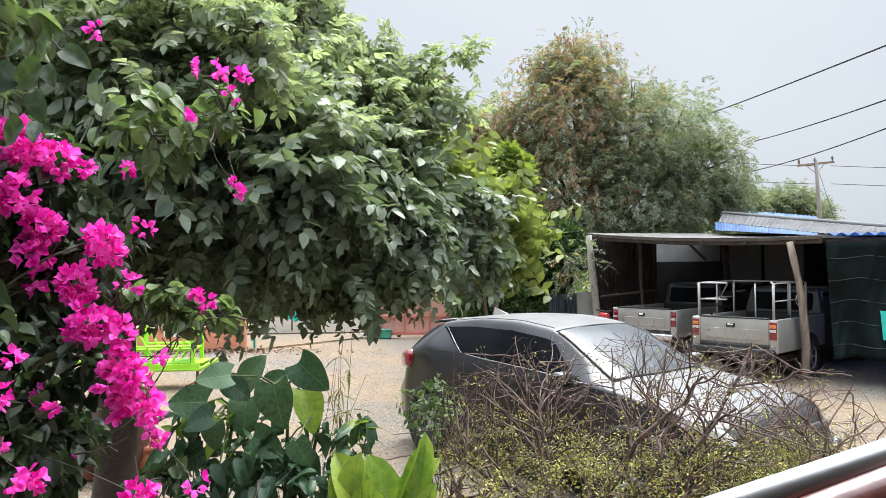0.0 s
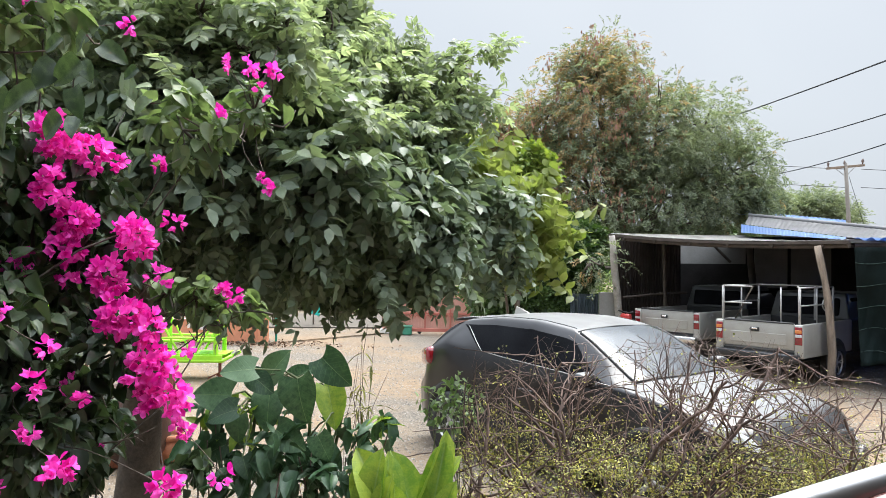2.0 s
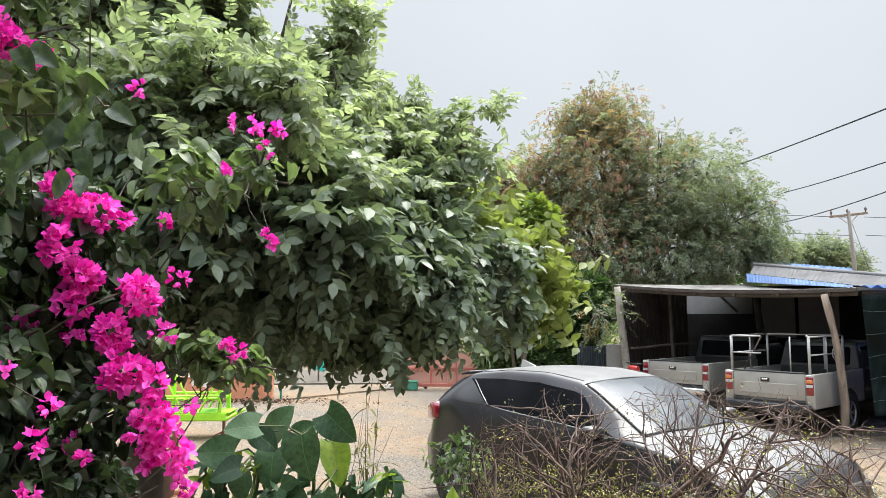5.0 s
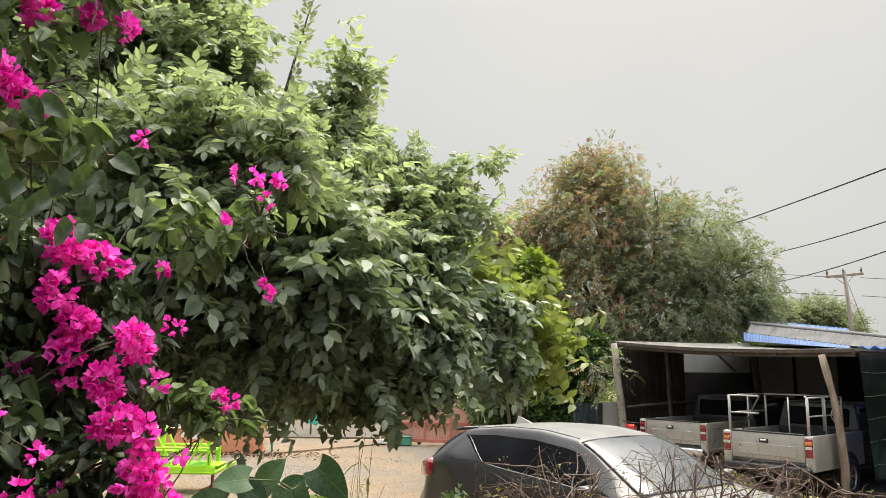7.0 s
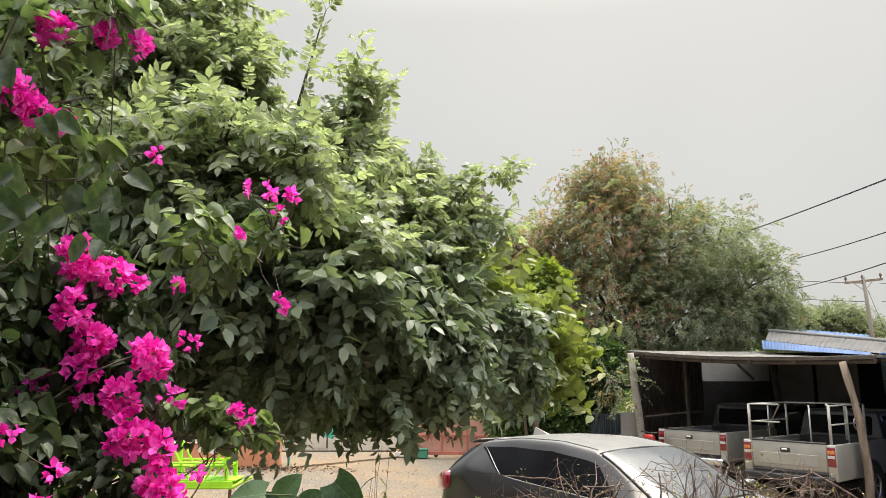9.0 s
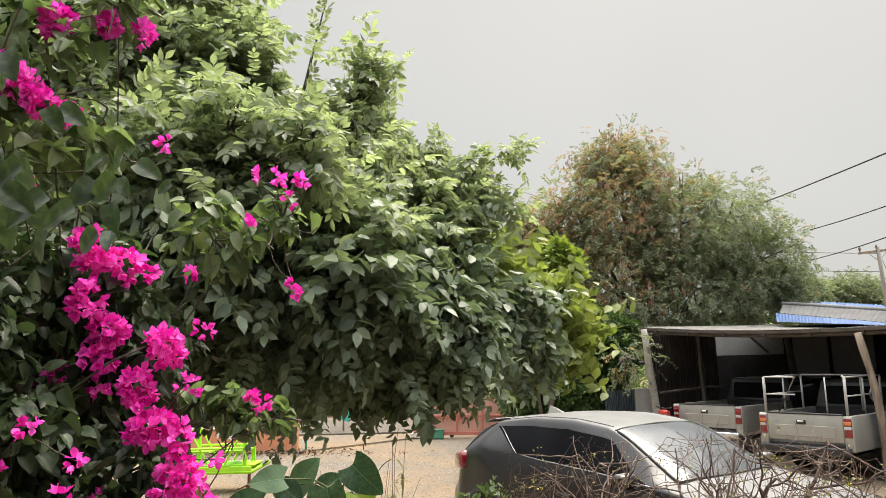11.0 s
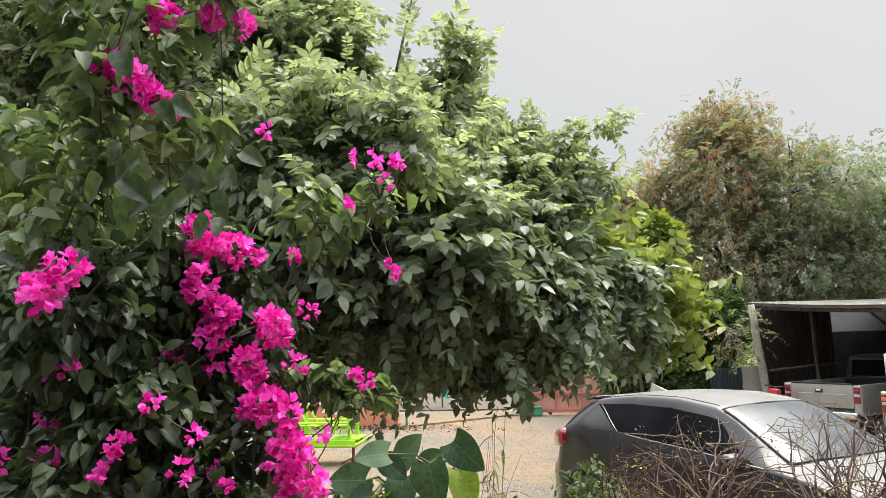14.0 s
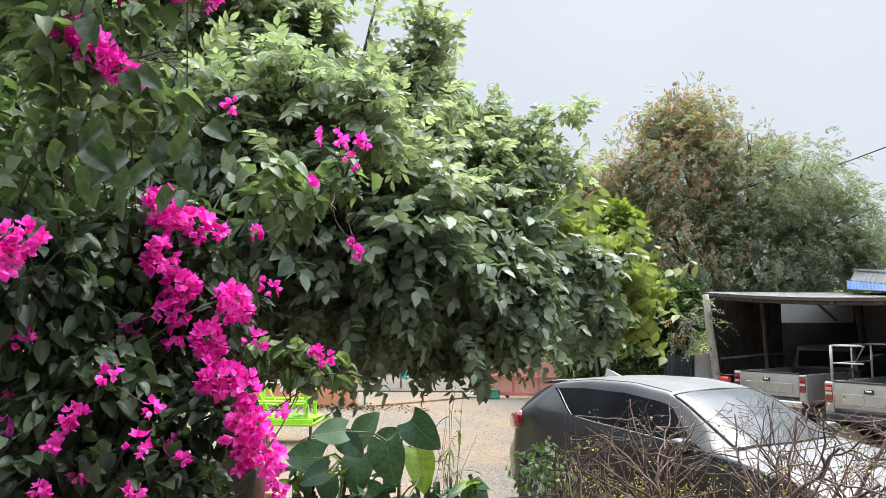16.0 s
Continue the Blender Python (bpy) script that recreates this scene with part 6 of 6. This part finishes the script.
def build_dry_bush():
    rng = np.random.default_rng(51)
    b = empty("bush", "nearly leafless thorny bush of tangled brown twigs with sparse yellow-green leaves", "bush")
    top_x, top_z = (-0.45, -0.2, 0.2, 0.7, 1.2, 1.6, 1.95, 2.3), (1.35, 1.62, 1.74, 1.80, 1.92, 1.90, 1.70, 1.42)
    segs, leaf_p, leaf_d = [], [], []

    def grow(p, d, r, length, level):
        p = np.array(p)
        d = np.array(d) / np.linalg.norm(d)
        n = max(3, int(length / 0.055))
        for i in range(n):
            d = d + rng.normal(0, 0.17, 3) + np.array((0, 0, 0.03))
            d /= np.linalg.norm(d)
            q = p + d * length / n
            lim = np.interp(q[0], top_x, top_z) * (1.0 + 0.03 * math.sin(q[0] * 23 + q[1] * 11))
            if q[2] > lim or abs(q[1] - 3.9) > 0.85 or q[0] < 0.02 or q[0] > 2.35:
                if level > 1:
                    return
                d[2] *= -0.3
                q = p + d * length / n
            rr = r * (1 - 0.6 * (i + 1) / n)
            segs.append((*p, *q, r * (1 - 0.6 * i / n), rr))
            p = q
            if level >= 2 and rng.random() < (0.95 if p[2] < 1.34 else 0.07):
                leaf_p.append(p)
                leaf_d.append(rng.normal(size=3) + (0, 0, 0.4))
            if level < 4 and i >= 1 and rng.random() < (0.50, 0.58, 0.55, 0.30)[level]:
                side = np.cross(d, rng.normal(size=3))
                side /= np.linalg.norm(side) + 1e-9
                nd = d * 0.55 + side * rng.uniform(0.5, 1.0)
                grow(p, nd, rr * 0.72, length * rng.uniform(0.42, 0.72), level + 1)

    for k in range(23):
        a = rng.uniform(-1.0, 1.0)
        base = (1.0 + 0.45 * rng.normal() * 0.6, 3.9 + rng.normal(0, 0.12), 0.0)
        mid = (base[0] + 0.55 * a, base[1] + rng.normal(0, 0.12), rng.uniform(0.65, 0.95))
        pth = branch_path(base, mid, 0.06, rng, 6)
        r = rng.uniform(0.009, 0.019)
        for i in range(5):
            segs.append((*pth[i], *pth[i + 1], r * (1.25 - 0.05 * i), r * (1.2 - 0.05 * i)))
        grow(mid, (a * 1.1, rng.normal(0, 0.35), 0.75), r, rng.uniform(0.7, 1.05), 0)
    sticks("twig", segs, M["twig"], b, "tangled grey-brown twigs")
    n = len(leaf_p)
    reps = 8
    p = np.repeat(np.array(leaf_p), reps, 0) + rng.normal(0, 0.016, (n * reps, 3))
    d = np.repeat(np.array(leaf_d), reps, 0) + rng.normal(0, 0.7, (n * reps, 3))
    tv, tf = leaflet(1, 0.6, 0.08, 0.1)
    keep = rng.random(n * reps) < np.clip(1.25 - 0.55 * (p[:, 2] - 0.9) / 0.5, 0.15, 1)
    m = frames_from(p[keep], d[keep], np.tile((0.0, 0, 1), (keep.sum(), 1)) + rng.normal(0, 0.4, (keep.sum(), 3)), rng.uniform(0.009, 0.020, keep.sum()))
    tagged(scatter("foliage", tv, tf, m, M["leaf_bush"], b, "tiny yellow-green leaves"), kind="stuff")


build_dry_bush()


def heart_leaf(name, length, width, droop, fold, mat, notch=0.12, wave=0.02, seed=0, nu=10, nv=6, paddle=False):
    """Broad leaf along +x with a rib groove, drooping tip and wavy margin."""
    rnd = random.Random(seed)
    ph = rnd.uniform(0, 6)

    def fn(u, v):
        s = v * 2 - 1
        w = width / 2 * (math.sin(math.pi * min(1.0, 0.16 + 0.84 * u) ** 0.8) ** 0.75 if u < 1 else 0.0)
        if paddle:
            w = width / 2 * max(0.0, 4 * (0.02 + 0.98 * u) * (1 - (0.02 + 0.98 * u))) ** 0.50 * (0.72 + 0.38 * u)
        x = length * u - notch * length * abs(s) ** 1.5 * (1 - u) ** 2
        y = w * s
        z = fold * abs(s) * w * 2 - droop * length * u * u + wave * length * math.sin(u * 9 + ph + s * 2) * abs(s) - 0.03 * length * math.cos(u * 40) * abs(s) * 0.12
        return (x, y, z)
    bm = grid_mesh(fn, nu, nv)
    bmesh.ops.remove_doubles(bm, verts=bm.verts, dist=1e-5)
    me = bpy.data.meshes.new(name)
    bm.to_mesh(me)
    bm.free()
    for q in me.polygons:
        q.use_smooth = True
    me.materials.append(mat)
    return me


def place_leaf(name, me, parent, pos, fwd, up, scale):
    fwd = Vector(fwd).normalized()
    side = Vector(up).cross(fwd).normalized()
    nrm = fwd.cross(side)
    ob = new(name, me)
    ob.parent = parent
    m = Matrix((fwd, side, nrm)).transposed().to_4x4()
    ob.matrix_basis = Matrix.Translation(pos) @ m @ Matrix.Scale(scale, 4)
    return ob


def build_heart_plant():
    rng = np.random.default_rng(61)
    p = empty("plant", "tall leafy plant with large heart-shaped dark green leaves", "plant")
    meshes = [heart_leaf("leaf", 1.0, 0.90, 0.16 + 0.10 * k, 0.08 + 0.05 * k, M["leaf_heart_veined"], 0.14, seed=k) for k in range(3)]
    light = heart_leaf("leaf", 1.0, 0.72, 0.25, 0.25, M["leaf_blade_veined"], seed=7)
    segs = []
    root = np.array((-0.62, 2.75, 0.0))
    tops = [np.array((-0.78, 2.78, 1.70)), np.array((-0.55, 2.70, 1.78)), np.array((-0.42, 2.70, 1.70))]
    for tp in tops:
        pth = branch_path(root + rng.normal(0, 0.04, 3) * (1, 1, 0), tp, 0.05, rng, 9)
        for i in range(8):
            segs.append((*pth[i], *pth[i + 1], 0.013 - 0.0008 * i, 0.012 - 0.0008 * i))
    for k, (x, y, z, size, ang) in enumerate(HEART):
        c = np.array((x, y, z))
        tp = min(tops, key=lambda q: np.linalg.norm(q - c))
        fwd = np.array((math.cos(radians(ang)), -0.25 + rng.normal(0, 0.15), math.sin(radians(ang)) - 0.1))
        fwd /= np.linalg.norm(fwd)
        size *= 0.78
        start = c - fwd * size * 0.5
        place_leaf("leaf", light if k in (6, 7) else meshes[k % 3], p, start, fwd, (rng.normal(0, 0.25), -1.0, 0.55 + rng.normal(0, 0.25)), size)
        mid = (start + tp) / 2 + (0, 0, 0.03)
        segs += [(*tp, *mid, 0.004, 0.0035), (*mid, *start, 0.0035, 0.003)]
    sticks("stem", segs, M["green_stem"], p, "", 6)
    # smaller pointed leaves of the shrub below it
    s = empty("shrub", "leafy green shrub with pointed leaves and thin stems", "shrub")
    lv = heart_leaf("foliage_leaf", 1.0, 0.46, 0.35, 0.2, M["leaf_heart"], 0.02, 0.03, 3, 8, 4)
    tv = [tuple(v.co) for v in lv.vertices]
    tf = [tuple(q.vertices) for q in lv.polygons]
    leafy("foliage", MID_LOBES, 300, (0.055, 0.115), M["leaf_heart"], s, 62, (tv, tf), 0.3, 0.5)
    leafy("shoot", [(-0.80, 2.75, 1.66, 0.12), (-0.98, 2.8, 1.60, 0.08), (-0.26, 2.6, 1.68, 0.05)], 60, (0.05, 0.10), M["leaf_bright"], s, 63, (tv, tf), 0.3, 0.1)
    segs = []
    for x, y, z, r in MID_LOBES:
        for _ in range(2):
            tip = np.array((x, y, z)) + rng.normal(0, r * 0.6, 3)
            pth = branch_path((-0.6 + rng.normal(0, 0.25), 2.7 + rng.normal(0, 0.1), 0), tip, 0.06, rng, 8)
            for i in range(7):
                segs.append((*pth[i], *pth[i + 1], 0.008 - 0.0008 * i, 0.0075 - 0.0008 * i))
    sticks("stem", segs, M["twig"], s, "", 5)


build_heart_plant()


def build_bright_plant():
    rng = np.random.default_rng(71)
    p = empty("plant", "upright plant with broad bright yellow-green blades", "plant")
    me = [heart_leaf("blade", 1.0, 0.28 + 0.05 * k, 0.12 + 0.12 * k, 0.38, M["leaf_blade_veined"], 0.0, 0.012, 20 + k, 16, 6, True) for k in range(3)]
    root = np.array((-0.18, 2.42, 1.24))
    tips = ((-0.36, 2.4, 1.635), (-0.27, 2.34, 1.715), (-0.19, 2.38, 1.695), (-0.28, 2.28, 1.495), (-0.14, 2.3, 1.555), (-0.03, 2.42, 1.695), (0.07, 2.48, 1.775), (0.02, 2.34, 1.575), (-0.38, 2.46, 1.495), (0.08, 2.4, 1.515), (-0.33, 2.38, 1.735), (-0.1, 2.36, 1.655), (0.0, 2.46, 1.755), (-0.22, 2.32, 1.615))
    for k, t in enumerate(tips):
        t = np.array(t)
        st = root + np.array((rng.uniform(-0.12, 0.16), rng.normal(0, 0.03), rng.normal(0, 0.02)))
        f = t - st
        place_leaf("blade", me[k % 3], p, st, f, (rng.normal(0, 0.7) - f[0] * 0.3, -1.0, 0.35 + rng.normal(0, 0.3)), float(np.linalg.norm(f)) * 0.78)
    segs = []
    for _ in range(5):
        a = np.array((-0.2, 2.42, 0)) + rng.normal(0, 0.05, 3) * (1, 1, 0)
        segs.append((*a, *(root + rng.normal(0, 0.02, 3)), 0.022, 0.014))
    sticks("stem", segs, M["green_stem"], p, "", 7)


build_bright_plant()


def build_weeds():
    rng = np.random.default_rng(81)
    w = empty("weed", "tall weed with small pale green leaves in front of the car", "weed")
    tv, tf = leaflet(1, 0.55, 0.06, 0.12)
    leafy("foliage", [(x, y, z, r * 1.35) for x, y, z, r in WEED_LOBES], 190, (0.045, 0.085), M["leaf_weed"], w, 82, (tv, tf), 0.2, 0.3)
    segs = []
    for x, y, z, r in WEED_LOBES:
        for _ in range(4):
            tip = np.array((x, y, z)) + rng.normal(0, r * 0.6, 3)
            pth = branch_path((-0.05 + rng.normal(0, 0.1), 5.2, 0), tip, 0.08, rng, 8)
            for i in range(7):
                segs.append((*pth[i], *pth[i + 1], 0.007 - 0.0007 * i, 0.0065 - 0.0007 * i))
    sticks("stem", segs, M["green_stem"], w, "", 5)
    g = empty("grass_clump", "thin dry grass stalks with narrow drooping leaves", "grass")
    segs, pos, fw = [], [], []
    for k in range(9):
        tip = np.array((-0.42 + 0.13 * rng.normal(), 3.2 + 0.15 * rng.normal(), rng.uniform(1.62, 1.98)))
        pth = branch_path((-0.45 + rng.normal(0, 0.05), 3.2 + rng.normal(0, 0.05), 0), tip, 0.08, rng, 12)
        for i in range(11):
            segs.append((*pth[i], *pth[i + 1], 0.0032 - 0.0002 * i, 0.003 - 0.0002 * i))
            if i > 6:
                for _ in range(3):
                    pos.append(np.array(pth[i]))
                    fw.append(rng.normal(size=3) * (1, 1, 0.4) + (0.1, 0, -0.25))
    sticks("stalk", segs, M["twig"], g, "", 4)
    n = len(pos)
    tv, tf = leaflet(1, 0.10, 0.01, 0.3)
    tagged(scatter("leaves", tv, tf, frames_from(np.array(pos), np.array(fw), np.tile((0.0, 0, 1), (n, 1)), rng.uniform(0.06, 0.13, n)), M["leaf_bush"], g), kind="stuff")


build_weeds()


BOUG_SIDE = [(-1.50, 1.75, 2.45, 0.22), (-1.55, 1.80, 2.02, 0.22), (-1.42, 1.65, 1.76, 0.20), (-1.50, 1.75, 2.84, 0.20), (-1.30, 1.55, 2.60, 0.15), (-1.20, 1.60, 1.60, 0.15), (-1.13, 2.20, 1.74, 0.10), (-0.85, 2.30, 1.57, 0.06), (-1.19, 2.20, 1.58, 0.09)]


def build_bougainvillea():
    rng = np.random.default_rng(91)
    b = empty("bougainvillea", "sprawling bougainvillea with masses of magenta flowers over dark green leaves", "shrub")
    root = np.array((-1.45, 2.25, 0.0))
    segs = []
    for x, y, z, r in BOUG_LOBES + BOUG_SIDE + BOUG_SPRAYS:
        knee = np.array((-1.30, 2.15, min(1.75, z * 0.75))) + rng.normal(0, 0.07, 3)
        pth = branch_path(root + rng.normal(0, 0.08, 3) * (1, 1, 0), knee, 0.06, rng, 5)[:-1] + branch_path(knee, (x, y, z), 0.06, rng, 6)
        for i in range(9):
            segs.append((*pth[i], *pth[i + 1], 0.0055 - 0.0004 * i, 0.0051 - 0.0004 * i))
        for _ in range(4):
            tip = np.array((x, y, z)) + rng.normal(0, r * 0.8, 3)
            pt = branch_path((x, y, z), tip, 0.03, rng, 5)
            for i in range(4):
                segs.append((*pt[i], *pt[i + 1], 0.004 - 0.0006 * i, 0.0036 - 0.0006 * i))
    lobes = np.array(BOUG_LOBES + BOUG_SPRAYS)
    for x, y, z, r in BIG_CLUSTERS + SMALL_CLUSTERS:
        c = np.array((x, y, z))
        near = lobes[np.argmin(np.linalg.norm(lobes[:, :3] - c, axis=1))][:3]
        pt = branch_path(near, c, 0.02, rng, 6)
        for i in range(5):
            segs.append((*pt[i], *pt[i + 1], 0.0020 - 0.0002 * i, 0.0018 - 0.0002 * i))
    sticks("stem", segs, M["bark"], b, "thin dark woody stems", 5)
    lv = heart_leaf("l", 1.0, 0.66, 0.20, 0.22, M["leaf_bougain"], 0.0, 0.02, 3, 6, 4)
    tv = [tuple(v.co) for v in lv.vertices]
    tf = [tuple(q.vertices) for q in lv.polygons]
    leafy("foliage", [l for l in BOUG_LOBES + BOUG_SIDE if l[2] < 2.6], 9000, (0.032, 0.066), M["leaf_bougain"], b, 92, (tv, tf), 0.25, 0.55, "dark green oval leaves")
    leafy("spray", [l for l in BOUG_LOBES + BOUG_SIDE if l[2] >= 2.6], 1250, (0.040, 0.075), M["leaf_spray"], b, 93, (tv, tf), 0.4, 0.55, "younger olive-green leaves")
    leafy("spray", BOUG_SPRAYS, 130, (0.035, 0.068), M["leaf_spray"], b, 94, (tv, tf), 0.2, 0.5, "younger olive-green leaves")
    big = heart_leaf("leaf", 1.0, 0.66, 0.15, 0.15, M["leaf_bougain"], 0.0, 0.02, 5, 10, 6)
    for x, y, z, r in NEAR_LEAVES:
        for _ in range(4):
            place_leaf("leaf", big, b, np.array((x - 0.05, y, z + 0.05)) + rng.normal(0, 0.035, 3), (rng.normal(0, 0.7), rng.normal(0, 0.4), -1), (rng.normal(0, 0.25), -1, 0.35), r * rng.uniform(0.8, 1.35))
    # single flowers of three papery bracts joined at the stalk
    kinds = []
    for k in range(8):
        rnd = random.Random(200 + k)
        bm = bmesh.new()
        centre = bm.verts.new((0, 0, 0))
        for q in range(3):
            m = pose(0, 0, 0, 0, 0, 120 * q + rnd.uniform(-12, 12)) @ pose(0, 0, 0, rnd.uniform(-18, 18), -rnd.uniform(5, 72), 0)
            edge = [bm.verts.new(m @ Vector(p)) for p in ((0.22, 0.28, 0.02), (0.58, 0.41, 0.20), (0.86, 0.20, 0.26), (1.08, 0.03, 0.12), (0.84, -0.24, 0.08), (0.56, -0.40, 0.22), (0.22, -0.27, 0.06))]
            rib = bm.verts.new(m @ Vector((0.5, 0, 0.02)))
            ring = [centre] + edge
            for a in range(8):
                bm.faces.new((ring[a], ring[(a + 1) % 8], rib))
        me = bpy.data.meshes.new("flower")
        bm.to_mesh(me)
        bm.free()
        for q in me.polygons:
            q.use_smooth = True
        me.materials.append(M["petal"])
        kinds.append(me)
    flowers = []
    # lone sprigs of flowers among the lower leaves
    lower = np.array([l for l in BOUG_LOBES if l[2] < 2.2 and l[0] < -0.78])
    lone = []
    for _ in range(48):
        x, y, z, r = lower[rng.integers(len(lower))]
        a = rng.uniform(-1.2, 1.2)
        lone.append((x + r * math.sin(a) * 0.9, y - r * math.cos(a) * 1.05, z + rng.uniform(-0.9, 0.7) * r, rng.uniform(0.014, 0.0345)))
    for x, y, z, r in lone + SMALL_CLUSTERS + BIG_CLUSTERS:
        small = r < 0.035
        n = int(rng.integers(4, 9)) if small else int(min(120, max(14, (r / 0.021) ** 2 * 4.0)))
        d = rng.normal(size=(n, 3))
        d /= np.linalg.norm(d, axis=1, keepdims=True)
        d[:, 1] -= 0.35
        for v in d:
            c = np.array((x, y, z)) + v * r * rng.uniform(0.35, 1.0) * (0.8 if small else 0.66)
            turn = Vector(v + rng.normal(0, 0.35, 3)).to_track_quat("Z", "Y").to_matrix().to_4x4() @ pose(0, 0, 0, 0, 0, rng.uniform(0, 360))
            flowers.append((int(rng.integers(8)), Matrix.Translation(c) @ turn @ Matrix.Scale(rng.uniform(0.85, 1.15) * (0.020 if small else 0.0245), 4)))
    eye_v = [(0.10, 0, 0.16), (-0.05, 0.09, 0.16), (-0.05, -0.09, 0.16), (0, 0, 0.40)]
    tagged(scatter("stamen", eye_v, [(0, 1, 3), (1, 2, 3), (2, 0, 3)], [np.array(m) for k, m in flowers if k < 5], M["stamen"], b, "tiny cream flower tubes"), kind="stuff")
    for k, m in flowers[:300]:
        ob = new("flower", kinds[k])
        ob.parent = b
        ob.matrix_basis = m
    tv, tf = [], []
    for k, m in flowers[300:]:
        o = len(tv)
        tv += [tuple(m @ v.co) for v in kinds[k].vertices]
        tf += [tuple(i + o for i in q.vertices) for q in kinds[k].polygons]
    tagged(scatter("blossom", tv, tf, [np.eye(4)], M["petal"], b, "bright magenta papery flowers"), kind="stuff")


build_bougainvillea()
